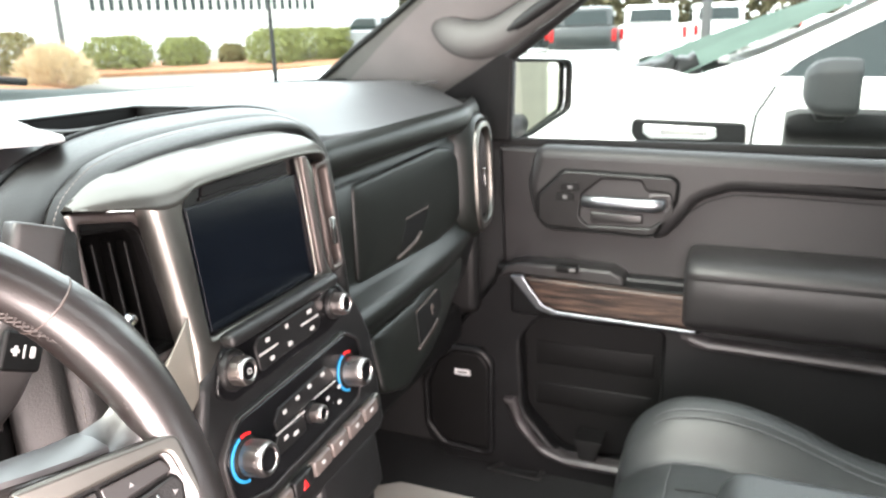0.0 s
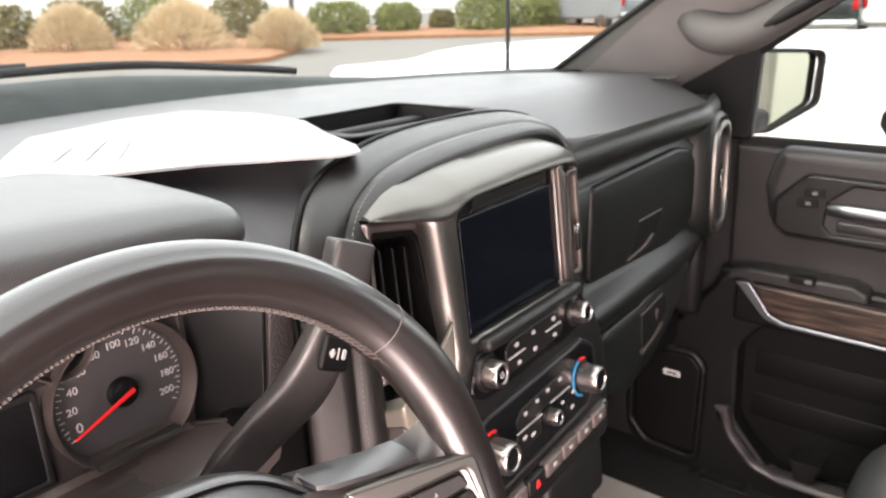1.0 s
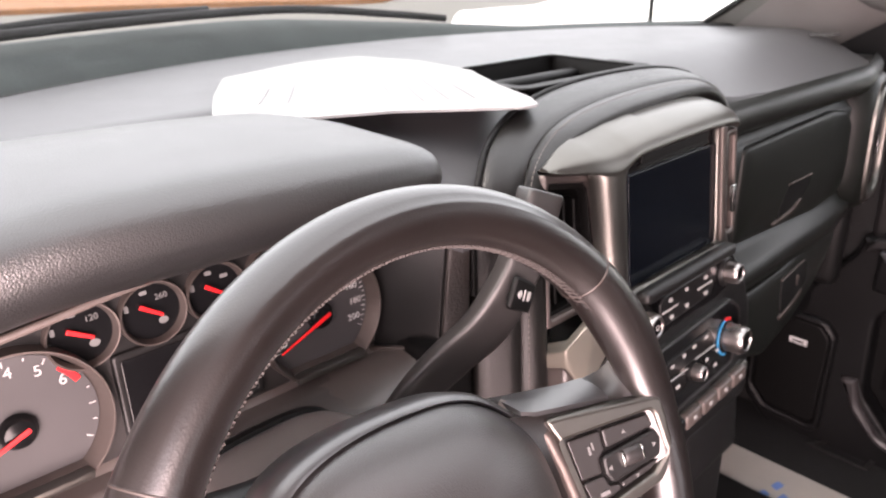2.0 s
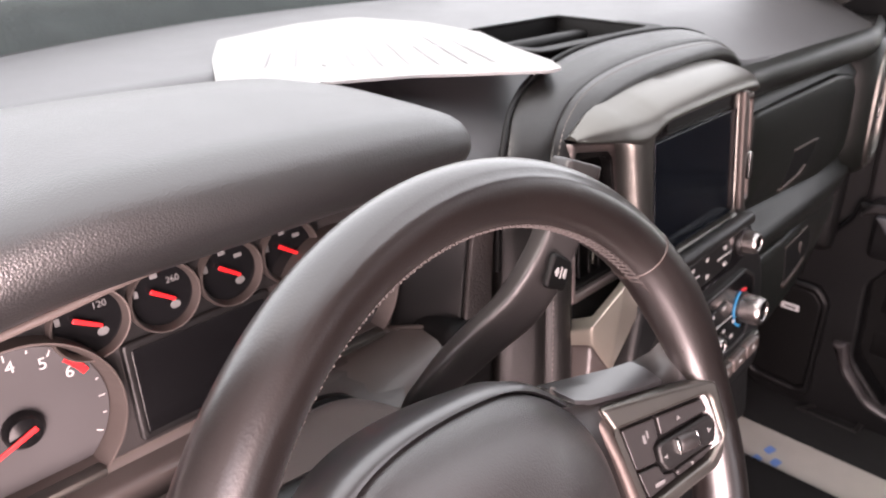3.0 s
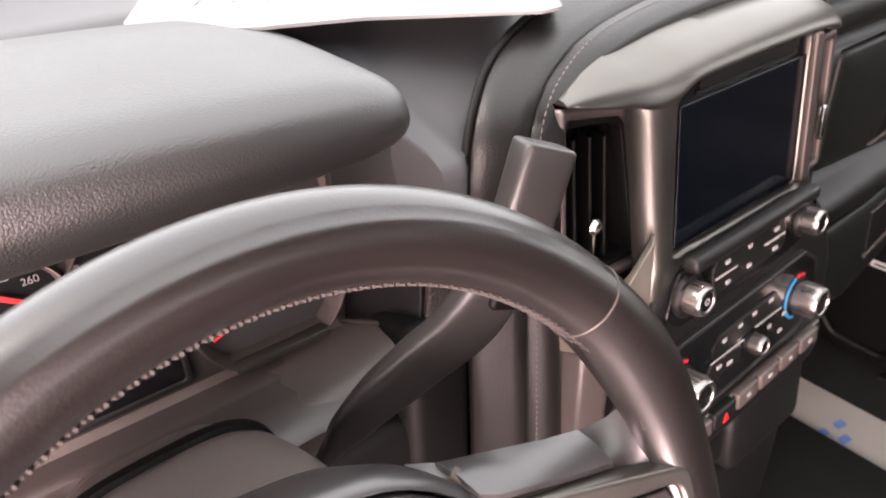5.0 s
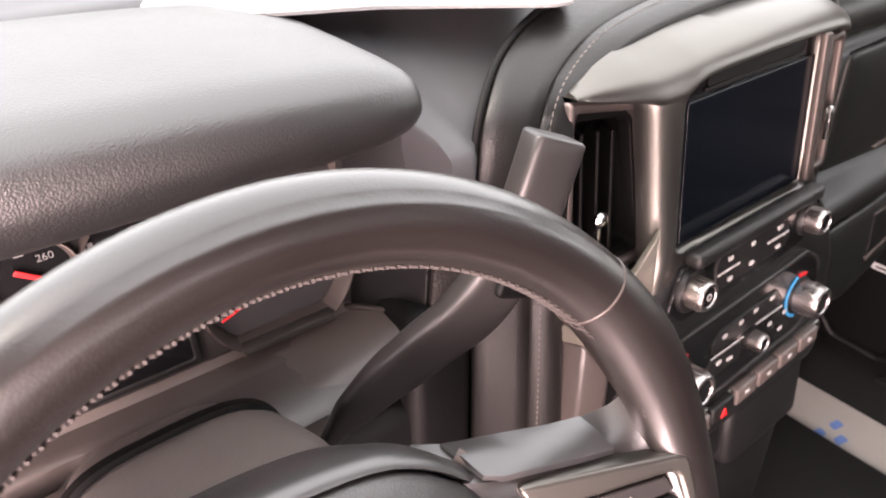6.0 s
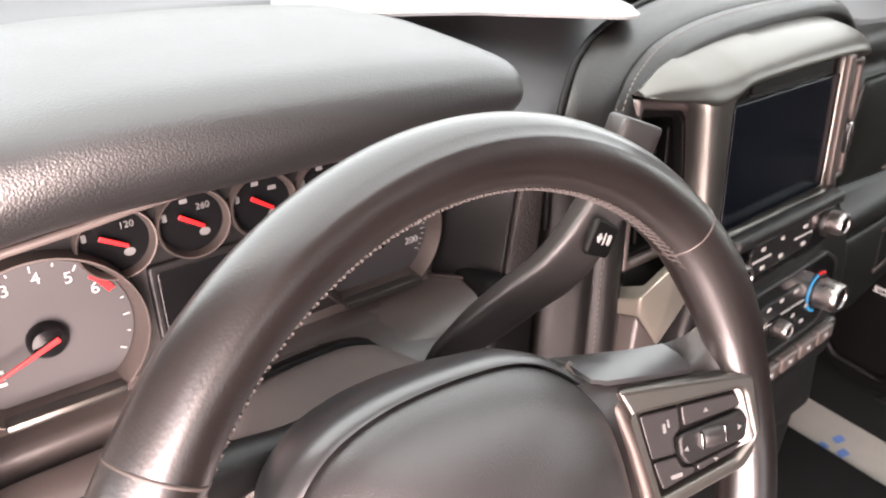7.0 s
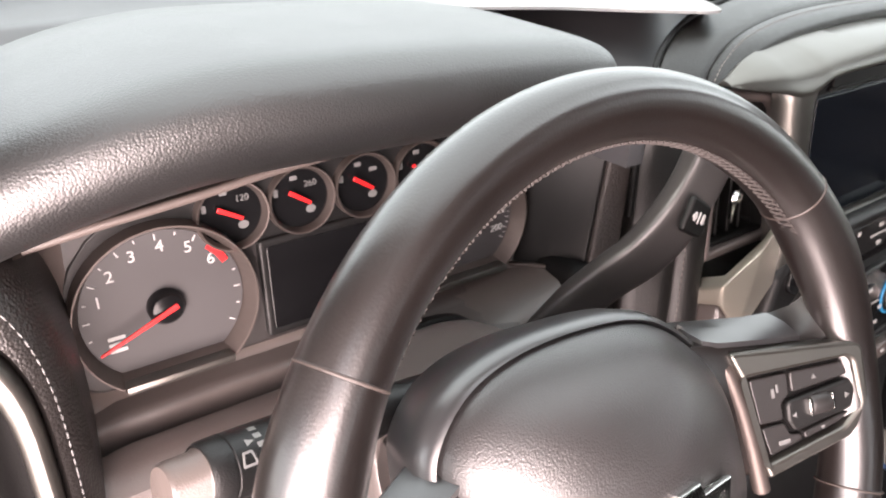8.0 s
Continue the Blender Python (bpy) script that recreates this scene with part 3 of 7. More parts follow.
def around(outline, n, c=(0.085, 0.06)):
    """Points of an outline at even angles about c."""
    out, k = [], len(outline)
    for i in range(n):
        a = 2 * math.pi * i / n
        d = Vector((math.cos(a), math.sin(a)))
        best = 0.0
        for j in range(k):
            p, q = Vector(outline[j]) - Vector(c), Vector(outline[(j + 1) % k]) - Vector(c)
            e = q - p
            den = d.x * e.y - d.y * e.x
            if abs(den) < 1e-12:
                continue
            t, u = (p.x * e.y - p.y * e.x) / den, (p.x * d.y - p.y * d.x) / den
            if t > best and -1e-6 <= u <= 1 + 1e-6:
                best = t
        out.append(Vector(c) + d * best)
    return out


def frame_shell(n=160):
    """The softly rounded frame: from the glass edge over its crest and round to the sides."""
    inner, outer = around(HOLE, n), around(FR_OUT, n)
    rows = []
    for f, z in ((-0.02, -0.008), (0.0, -0.001), (0.08, 0.0025), (0.20, 0.0040), (0.42, 0.0042), (0.66, 0.0030), (0.85, -0.0005), (0.96, -0.0055), (1.0, -0.012), (1.0, -0.017)):
        row = []
        for p, q in zip(inner, outer):
            r = p.lerp(q, f)
            lean = max(0.0, min(1.0, (r.y - 0.118) / 0.02))
            row.append(S @ Vector((r.x, r.y, z - 0.006 * lean * f)))
        rows.append(row)
    return loft(rows, ring=True, caps=False, angle=80)


part("screen_frame", frame_shell(), SATIN, stack, "satin silver frame round the display")
part("display", shape([rect(-0.001, 0.0, 0.169, 0.108, 0.002)], 0.004, 0.001, S @ pose(0, 0, -0.003)), SCREEN, stack, "switched-off dark display glass")
part("display_surround", shape([HOLE], 0.006, 0.001, S @ pose(0, 0, -0.0085)), PIANO, stack)
part("side_bar", shape([rect(0.1695, 0.0, 0.180, 0.124, 0.002)], 0.006, 0.0015, S @ pose(0, 0, 0.002)), WARMS, stack)
part("disc_slot", shape([rounded([(0.022, 0.1135), (0.150, 0.1135), (0.156, 0.1225), (0.026, 0.1225)], 0.003)], 0.002, 0.0006, S @ pose(0, 0, -0.002)), BLACK, stack)
part("disc_slot_lip", shape([rounded([(0.020, 0.1105), (0.152, 0.1105), (0.152, 0.1135), (0.020, 0.1135)], 0.001)], 0.003, 0.001, S @ pose(0, 0, -0.002)), BLACK, stack)


def build_hood():
    """The frame's silver roof, from the screen's upper edge back to the arch."""
    keys = [(0.272, 0.158, 1.3030, 0.150, 1.2985), (0.285, 0.160, 1.3085, 0.1445, 1.2965), (0.300, 0.164, 1.3135, 0.1385, 1.2945), (0.318, 0.168, 1.3165, 0.1335, 1.2915), (0.332, 0.172, 1.3180, 0.1305, 1.2880), (0.348, 0.175, 1.3195, 0.1295, 1.2870), (0.362, 0.177, 1.3205, 0.1298, 1.2905), (0.374, 0.178, 1.3212, 0.1305, 1.2955), (0.390, 0.179, 1.3218, 0.1315, 1.2975),
            (0.43, 0.182, 1.3230, 0.1325, 1.2985), (0.47, 0.184, 1.3235, 0.1335, 1.2990), (0.53, 0.187, 1.3225, 0.1350, 1.2990), (0.575, 0.187, 1.318, 0.1375, 1.296), (0.602, 0.185, 1.310, 0.146, 1.288), (0.622, 0.182, 1.299, 0.158, 1.280)]
    rows = []
    for x, yb, zb, yf, zl in keys:
        h, d = zb - zl, yb - yf
        rows.append([(x, yb + 0.01, zb - 0.01), (x, yb, zb), (x, yf + 0.55 * d, zb - 0.16 * h), (x, yf + 0.25 * d, zb - 0.38 * h), (x, yf + 0.09 * d, zb - 0.62 * h), (x, yf + 0.025 * d, zb - 0.84 * h), (x, yf, zl + 0.0012), (x, yf + 0.0006, zl), (x, yf + 0.02, zl)])
    fine = []
    cols = [spline([r[j] for r in rows], 4) for j in range(9)]
    for i in range(len(cols[0])):
        fine.append([c[i] for c in cols])
    return loft(fine, ring=True, angle=55)


part("frame_roof", build_hood(), SATIN, stack, "satin silver roof over the display")


def side_vent(name, x, w, z, h, y, yaw):
    v = part(name, shape([rounded([(-w / 2, -h / 2), (w / 2, -h / 2), (w / 2, h / 2), (-w / 2, h / 2)], 0.008), rounded([(-w / 2 + 0.007, -h / 2 + 0.007), (w / 2 - 0.007, -h / 2 + 0.007), (w / 2 - 0.007, h / 2 - 0.007), (-w / 2 + 0.007, h / 2 - 0.007)], 0.005)], 0.016, 0.003, REAR((x, y, z), 6, yaw)), WARMS, stack, "slim upright air vent in a satin rim")
    f = REAR((x, y, z), 6, yaw)
    part("vent_throat", shape([rect(-w / 2 + 0.003, -h / 2 + 0.003, w / 2 - 0.003, h / 2 - 0.003, 0.004)], 0.003, 0.001, f @ pose(0, 0, -0.045)), BLACK, v)
    part("vent_box", shape([rect(-w / 2 + 0.001, -h / 2 + 0.001, w / 2 - 0.001, h / 2 - 0.001, 0.004), rect(-w / 2 + 0.005, -h / 2 + 0.005, w / 2 - 0.005, h / 2 - 0.005, 0.004)], 0.05, 0.0005, f @ pose(0, 0, -0.047)), BLACK, v)
    n = max(2, int(w / 0.017))
    for k in range(n):
        u = -w / 2 + 0.010 + (w - 0.02) * (k + 0.5) / n
        part("vane", shape([rounded([(-0.014, -h / 2 + 0.012), (0.010, -h / 2 + 0.012), (0.014, -h / 2 + 0.03), (0.014, h / 2 - 0.022), (0.007, h / 2 - 0.012), (-0.014, h / 2 - 0.012)], 0.003)], 0.0024, 0.0008, f @ pose(u, 0, -0.018, 0, 68, 0)), VANE, v)
    return v


VF = REAR((0.303, 0.152, 1.215), 6, 0)
lv = part("left_vent", shape([rounded([(-0.036, -0.058), (0.066, -0.058), (0.048, 0.061), (0.040, 0.069), (-0.032, 0.0825)], [0.004, 0.006, 0.014, 0.014, 0.004]), rounded([(-0.029, -0.050), (0.049, -0.050), (0.035, 0.056), (0.028, 0.063), (-0.026, 0.073)], [0.003, 0.004, 0.008, 0.008, 0.003])], 0.012, 0.0034, VF @ pose(0, 0, -0.006), 4), ROSE, stack, "upright air vent in a rosy satin rim")
part("inner_rim", shape([rounded([(-0.029, -0.050), (0.049, -0.050), (0.035, 0.056), (0.028, 0.063), (-0.026, 0.073)], [0.003, 0.004, 0.008, 0.008, 0.003]), rounded([(-0.027, -0.046), (0.046, -0.046), (0.032, 0.052), (0.026, 0.058), (-0.024, 0.067)], [0.003, 0.004, 0.008, 0.008, 0.003])], 0.010, 0.0008, VF @ pose(0, 0, -0.010)), BLACK, lv)
part("vent_throat", shape([rect(-0.032, -0.054, 0.052, 0.068, 0.004)], 0.003, 0.001, VF @ pose(0, 0, -0.050)), BLACK, lv)
part("vent_box", shape([rounded([(-0.032, -0.053), (0.052, -0.053), (0.046, 0.063), (-0.032, 0.072)], 0.004), rounded([(-0.029, -0.046), (0.048, -0.046), (0.041, 0.055), (-0.029, 0.064)], 0.004)], 0.042, 0.0005, VF @ pose(0, 0, -0.050)), BLACK, lv)
for u, h in ((-0.020, 0.056), (-0.003, 0.052), (0.013, 0.050), (0.028, 0.047)):
    part("vane", shape([rounded([(-0.016, -0.044), (0.010, -0.044), (0.014, -0.030), (0.014, h - 0.012), (0.006, h), (-0.016, h + 0.002)], 0.002)], 0.0026, 0.0009, VF @ pose(u, 0, -0.020, 0, 62, 0)), BLACK, lv)
part("thumb_lever", joined([lathe([(0.0005, 0), (0.005, 0.001), (0.0062, 0.004), (0.004, 0.007), (0.0005, 0.008)], 16, REAR((0.306, 0.152, 1.204), 6)), box(-0.002, -0.022, 0.0, 0.002, 0.0, 0.004, 0.0012, 2, REAR((0.306, 0.153, 1.204), 6))]), CHROME, lv)
rv = side_vent("right_vent", 0.612, 0.034, 1.215, 0.128, 0.168, 6)
part("thumb_lever", box(-0.004, -0.026, 0.0, 0.004, 0.006, 0.006, 0.002, 2, REAR((0.606, 0.1485, 1.212), 6)), CHROME, rv)
# hooked silver wing below the left vent
P0, P1, P2, P3 = (0.265, 0.149, 1.131), (0.264, 0.117, 1.149), (0.300, 0.112, 1.174), (0.327, 0.114, 1.198)
Q0, Q1, Q2, Q3 = (0.265, 0.147, 1.117), (0.267, 0.119, 1.128), (0.284, 0.107, 1.098), (0.336, 0.116, 1.129)


def bent_plate(quads, back, bev=0.003):
    """A bent plate from joined front quads, given depth by the vector back, with softened edges."""
    bm = bmesh.new()
    seen = {}
    v = lambda p: seen.setdefault(p, None) or seen.update({p: bm.verts.new(p)}) or seen[p]
    front = [bm.faces.new([v(p) for p in q]) for q in quads]
    res = bmesh.ops.extrude_face_region(bm, geom=front)
    bmesh.ops.translate(bm, vec=back, verts=[g for g in res["geom"] if isinstance(g, bmesh.types.BMVert)])
    bmesh.ops.recalc_face_normals(bm, faces=bm.faces)
    bmesh.ops.bevel(bm, geom=[e for e in bm.edges if e.is_manifold and e.calc_face_angle() > 0.35], offset=bev, segments=3, affect='EDGES', profile=0.5)
    return from_bm(bm, 40)


part("lower_wing", bent_plate([(P0, P1, Q1, Q0), (P1, P2, Q2, Q1), (P2, P3, Q3, Q2)], (0.018, 0.012, 0.0)), PALEW, stack, "hooked satin silver wing")
part("wing_panel", bent_plate([((0.268, 0.148, 1.118), (0.270, 0.121, 1.127), (0.270, 0.121, 0.97), (0.268, 0.148, 0.97)), ((0.270, 0.121, 1.127), (0.287, 0.109, 1.100), (0.287, 0.109, 0.97), (0.270, 0.121, 0.97))], (0.02, 0.014, 0.0)), CLUSD, stack)

# lower stack, proud of the display
SL = S @ pose(0, 0, 0.011)
body_out = rounded([(-0.030, -0.040), (0.0, -0.008), (0.172, -0.006), (0.206, -0.020), (0.238, -0.052), (0.258, -0.10), (0.258, -0.212), (0.245, -0.222), (-0.035, -0.222), (-0.045, -0.205), (-0.045, -0.08)], [0.01, 0.01, 0.01, 0.02, 0.02, 0.03, 0.01, 0.01, 0.01, 0.02, 0.02])
part("stack_body", shape([body_out], 0.08, 0.008, SL @ pose(0, 0, -0.086)), LOWER, stack)
bar = part("display_shelf", box(-0.004, -0.014, -0.004, 0.178, -0.001, 0.012, 0.005, 3, SL), LOWER, stack)
rp = part("radio_panel", shape([rounded([(-0.022, -0.052), (-0.005, -0.016), (0.180, -0.014), (0.205, -0.026), (0.196, -0.056), (0.16, -0.062), (0.0, -0.064)], 0.012)], 0.006, 0.002, SL @ pose(0, 0, -0.008)), PIANO, stack)
bt = part("radio_buttons", shape([rounded([(0.040, -0.055), (0.142, -0.052), (0.149, -0.044), (0.142, -0.020), (0.044, -0.022), (0.037, -0.030)], 0.006)], 0.006, 0.002, SL @ pose(0, 0, -0.006)), LOWER, rp)
each("button_line", [shape([rect(0.040, -0.0395, 0.070, -0.0375)], 0.001, 0.0002, SL), shape([rect(0.112, -0.0375, 0.144, -0.0355)], 0.001, 0.0002, SL)], WHITE, bt)
each("button_mark", [shape([rect(u, v, u + w, v + 0.004, 0.001)], 0.001, 0.0002, SL) for u, v, w in ((0.053, -0.031, 0.006), (0.055, -0.050, 0.006), (0.086, -0.030, 0.005), (0.086, -0.048, 0.006), (0.126, -0.030, 0.007), (0.126, -0.048, 0.007))], WHITE, bt)


def knob(name, u, v, r, h, base, parent, ring=None):
    f = SL @ pose(u, v, -0.004)
    if ring:
        part("base_ring", lathe([(0.0005, 0), (ring, 0), (ring, 0.004), (ring * 0.94, 0.006), (ring * 0.8, 0.006), (0.0005, 0.006)], 40, f), base, parent)
    k = part(name, lathe([(0.0005, 0.002), (r * 1.0, 0.002), (r * 1.02, h * 0.3), (r * 0.97, h * 0.8), (r * 0.93, h * 0.95), (r * 0.86, h), (r * 0.70, h * 0.99), (r * 0.66, h * 0.94), (0.0005, h * 0.93)], 40, f), KNOBM, parent)
    part("cap", lathe([(0.0005, h * 0.94), (r * 0.64, h * 0.94), (r * 0.62, h * 0.955), (0.0005, h * 0.96)], 32, f), PIANO, k)
    for a in range(20):
        c, s = math.cos(a * math.pi / 10), math.sin(a * math.pi / 10)
        q = box(-0.0007, -0.0005, h * 0.15, 0.0007, 0.0006, h * 0.8, 0, 1, f @ pose(r * 1.0 * c, r * 1.0 * s, 0, 0, 0, math.degrees(math.atan2(s, c)) - 90))
        part("ridge", q, KNOBM, k)
    return k, f


k, f = knob("volume_knob", 0.005, -0.037, 0.0125, 0.020, LOWER, rp, 0.0185)
part("power_mark", shape([oval(0, 0, 0.003, 0.003, 20), oval(0, 0, 0.002, 0.002, 20)], 0.0004, 0.0001, f @ pose(0, 0, 0.0192)), WHITE, k)
knob("tune_knob", 0.179, -0.037, 0.0115, 0.020, LOWER, rp, 0.0165)
hv = part("climate_panel", shape([rounded([(-0.026, -0.150), (-0.030, -0.105), (-0.005, -0.082), (0.190, -0.076), (0.215, -0.092), (0.216, -0.128), (0.195, -0.155), (0.02, -0.162)], 0.018)], 0.007, 0.0025, SL @ pose(0, 0, -0.008)), PIANO, stack, "gloss black climate panel")
part("panel_rim", shape([rounded([(-0.029, -0.152), (-0.033, -0.104), (-0.006, -0.079), (0.191, -0.073), (0.218, -0.091), (0.219, -0.129), (0.196, -0.158), (0.02, -0.165)], 0.019), rounded([(-0.026, -0.150), (-0.030, -0.105), (-0.005, -0.082), (0.190, -0.076), (0.215, -0.092), (0.216, -0.128), (0.195, -0.155), (0.02, -0.162)], 0.018)], 0.008, 0.001, SL @ pose(0, 0, -0.008)), VANE, hv)


def arc_band(r0, r1, a0, a1, n=24):
    a = [radians(a0 + (a1 - a0) * i / n) for i in range(n + 1)]
    return [(r1 * math.cos(t), r1 * math.sin(t)) for t in a] + [(r0 * math.cos(t), r0 * math.sin(t)) for t in reversed(a)]


for u in (-0.002, 0.183):
    k, f = knob("temperature_knob", u, -0.117, 0.0158, 0.028, BLACK, hv, 0.0190)
    part("cold_band", shape([arc_band(0.0196, 0.0226, 105, 262)], 0.0016, 0.0005, f @ pose(0, 0, 0.003)), BLUE, k, "blue cold band")
    part("hot_band", shape([arc_band(0.0196, 0.0226, 62, 98)], 0.0016, 0.0005, f @ pose(0, 0, 0.003)), RED, k, "red hot band")
_, f = knob("fan_knob", 0.104, -0.128, 0.0088, 0.018, BLACK, hv, 0.011)
keys = part("climate_buttons", joined([shape([rounded([(0.040, -0.140), (0.088, -0.139), (0.088, -0.122), (0.044, -0.120), (0.038, -0.127)], 0.004)], 0.003, 0.001, SL @ pose(0, 0, -0.002)),
       shape([rounded([(0.044, -0.1175), (0.150, -0.112), (0.152, -0.106), (0.140, -0.093), (0.052, -0.097), (0.042, -0.106)], 0.004)], 0.003, 0.001, SL @ pose(0, 0, -0.002))]), LOWER, hv)
each("button_line", [shape([rect(0.040, -0.1195, 0.090, -0.118)], 0.0008, 0.0002, SL @ pose(0, 0, 0.0008)), shape([rect(0.108, -0.1155, 0.152, -0.114)], 0.0008, 0.0002, SL @ pose(0, 0, 0.0008))], WHITE, keys)
each("button_mark", [shape([rect(u, v, u + w, v + 0.004, 0.001)], 0.0008, 0.0002, SL @ pose(0, 0, 0.0008)) for u, v, w in ((0.056, -0.106, 0.006), (0.080, -0.103, 0.006), (0.102, -0.101, 0.006), (0.128, -0.100, 0.007), (0.050, -0.130, 0.007), (0.066, -0.134, 0.008), (0.130, -0.128, 0.006), (0.155, -0.126, 0.006), (0.150, -0.142, 0.007))], WHITE, keys)
row = part("switch_row", shape([rounded([(-0.030, -0.196), (0.236, -0.188), (0.244, -0.180), (0.240, -0.170), (-0.026, -0.176), (-0.034, -0.184)], 0.004)], 0.008, 0.002, SL @ pose(0, 0, -0.008)), SATIN, stack, "row of grey push switches")
for i in range(7):
    u = -0.020 + i * 0.0365
    b = part("push_switch", box(-0.0165, -0.0085, 0, 0.0165, 0.0085, 0.010, 0.0025, 3, SL @ pose(u + 0.01, -0.184 + i * 0.0011, -0.004, 0, 0, 1.8)), CLUST if i != 2 else LOWER, row)
    if i == 2:
        part("hazard_mark", shape([rounded([(-0.005, -0.005), (0.005, -0.005), (0, 0.005)], 0.001)], 0.001, 0.0003, SL @ pose(u + 0.01, -0.183, 0.0058)), RED, b, "red hazard triangle")
    else:
        part("switch_mark", shape([rect(-0.003, -0.002, 0.003, 0.002, 0.0008)], 0.0008, 0.0002, SL @ pose(u + 0.01, -0.183 + i * 0.001, 0.0058)), WHITE, b)
part("storage_lid", box(0.100, -0.285, -0.03, 0.232, -0.208, 0.006, 0.010, 3, S), LOWER, stack)
part("socket_lid", box(0.0, -0.26, -0.03, 0.092, -0.212, 0.002, 0.008, 3, S), LOWER, stack)
part("tunnel_front", box(0.315, 0.10, 0.50, 0.60, 0.5, 0.90, 0.02), LOWER, stack)

# ---- driver side: brow, instruments, column ----
def build_brow():
    xc, a = -0.0425, 0.2195
    rows = []
    prof = [(0.42, -0.46), (0.20, -0.50), (0.158, -0.488), (0.118, -0.44), (0.078, -0.345), (0.042, -0.20), (0.017, -0.03), (0.004, 0.13), (-0.001, 0.28), (0.003, 0.44), (0.013, 0.60), (0.031, 0.745), (0.056, 0.850), (0.090, 0.913), (0.14, 0.947), (0.22, 0.969), (0.32, 0.984), (0.45, 0.996), (0.60, 1.0), (0.78, 0.94), (0.90, 0.70), (0.97, 0.40), (1.0, 0.0)]
    n = 44
    for i in range(n + 1):
        s = -math.cos(math.pi * i / n)
        s = max(-0.9995, min(0.9995, s))
        x = xc + (a if s < 0 else a - 0.006) * s
        k = (1 - abs(s) ** 4.3) ** (1 / 7.0)
        kz = (1 - 0.30 * s * s) * (1 - abs(s) ** 12) ** 0.5
        kf = (1 - abs(s) ** 9.0) ** (1 / 4.0) if s > 0 else (1 - abs(s) ** 14) ** (1 / 14.0)
        y0 = 0.215 - 0.062 * kf ** 0.6
        s1 = min(0.995, abs(x) / 0.275)
        if s < 0:
            k, kz = (1 - s1 ** 4.0) ** (1 / 3.0), (1 - s1 ** 9.0) ** (1 / 2.4)
        y1 = 0.215 + 0.182 * k
        low = min(1.15, max(0.0, (-0.07 - x) / 0.13))
        zb = 1.314 - 0.004 * (s + 0.1) - 0.019 * low * low
        zt = zb + 0.014 + (0.0293 - 0.0054 * low * low) * kz
        rows.append([(x, y0 + (y1 - y0) * u, zb + (zt - zb) * v) for u, v in prof])
    return loft(rows, ring=True, angle=75)


def trim_z(x):
    """Height of the brow's lower trim, which sinks towards the driver's door."""
    return lerp_curve(x, [(-0.21, 1.271), (-0.194, 1.275), (-0.134, 1.281), (-0.046, 1.290), (0.026, 1.2955), (0.10, 1.299), (0.20, 1.300)])


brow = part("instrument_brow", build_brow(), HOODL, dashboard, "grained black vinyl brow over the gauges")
part("brow_trim", tube(spline([(x, 0.199, trim_z(x) - 0.001) for x in (-0.196, -0.185, -0.16, -0.13, -0.10, -0.07, -0.04, 0.0, 0.04, 0.08, 0.12, 0.15)], 8), 0.0026, 8), CLUST, brow)

cluster = thing("instrument_cluster", "instrument cluster with two dials, four small gauges and a dark readout", "gauges", (-0.01, 0.25, 1.2))
CL = REAR((-0.012, 0.246, 1.196), 3)


def bowl_depth(x):
    return 0.05 * min(1, max(0.0, (abs(x + 0.012) - 0.15) / 0.05)) ** 2


def housing_bowl():
    """The deep surround that leads from the dash edge back to the dials."""
    rows = []
    for x in [-0.205 + 0.02 * k for k in range(19)]:
        d = bowl_depth(x)
        rows.append([(x, 0.200, trim_z(x) - 0.004), (x, 0.215, trim_z(x) - 0.004), (x, 0.250 - d * 0.6, trim_z(x) - 0.004), (x, 0.256 - d, trim_z(x) - 0.010), (x, 0.254 - d, 1.150), (x, 0.244 - d * 0.8, 1.140)])
    return loft(rows, angle=60)


def lower_lip():
    """The ledge under the dials, with an open joint towards the panel below it on the door side."""
    rows = []
    for x in [-0.205 + 0.01 * k for k in range(37)]:
        d = bowl_depth(x)
        g = min(1.0, max(0.0, (-0.035 - x) / 0.03))
        rows.append([(x, 0.244 - d * 0.8, 1.140), (x, 0.234 - d * 0.6, 1.1375), (x, 0.2285 - d * 0.5, 1.1360), (x, 0.2265 - d * 0.5, 1.1345 - 0.001 * g), (x, 0.2265 - d * 0.5, 1.1345 - 0.022 * g), (x, 0.2110 - d * 0.4 + 0.0140 * (1 - g), 1.1335 - 0.022 * g),
                     (x, 0.2105 - d * 0.4, 1.1325 - 0.0010 * g), (x, 0.2090 - d * 0.4, 1.1318), (x, 0.190, 1.128), (x, 0.180, 1.120), (x, 0.178, 1.110), (x, 0.186, 1.101), (x, 0.205, 1.098)])
    return loft(rows, angle=40)


part("surround", housing_bowl(), CLUST, cluster)
# ledge takes a darker colour than the surround to imitate its dim reflection
part("lower_lip", lower_lip(), CLUSD, cluster, "satin ledge beneath the dials, its dim reflection put into a darker colour")
# skirt coloured black: the darkness of the gap under the dials is painted in
part("lower_skirt", loft([[(x, 0.206, 1.100), (x, 0.204, 1.07), (x, 0.205, 0.98), (x, 0.22, 0.90)] for x in [-0.205 + 0.02 * k for k in range(20)]], angle=60), BLACK, cluster)
part("fascia_plate", shape([rounded([(-0.172, -0.05), (0.185, -0.05), (0.18, 0.07), (0.15, 0.088), (-0.13, 0.088), (-0.168, 0.06)], 0.02)], 0.006, 0.002, CL @ pose(0, 0, -0.008)), LEVM, cluster)

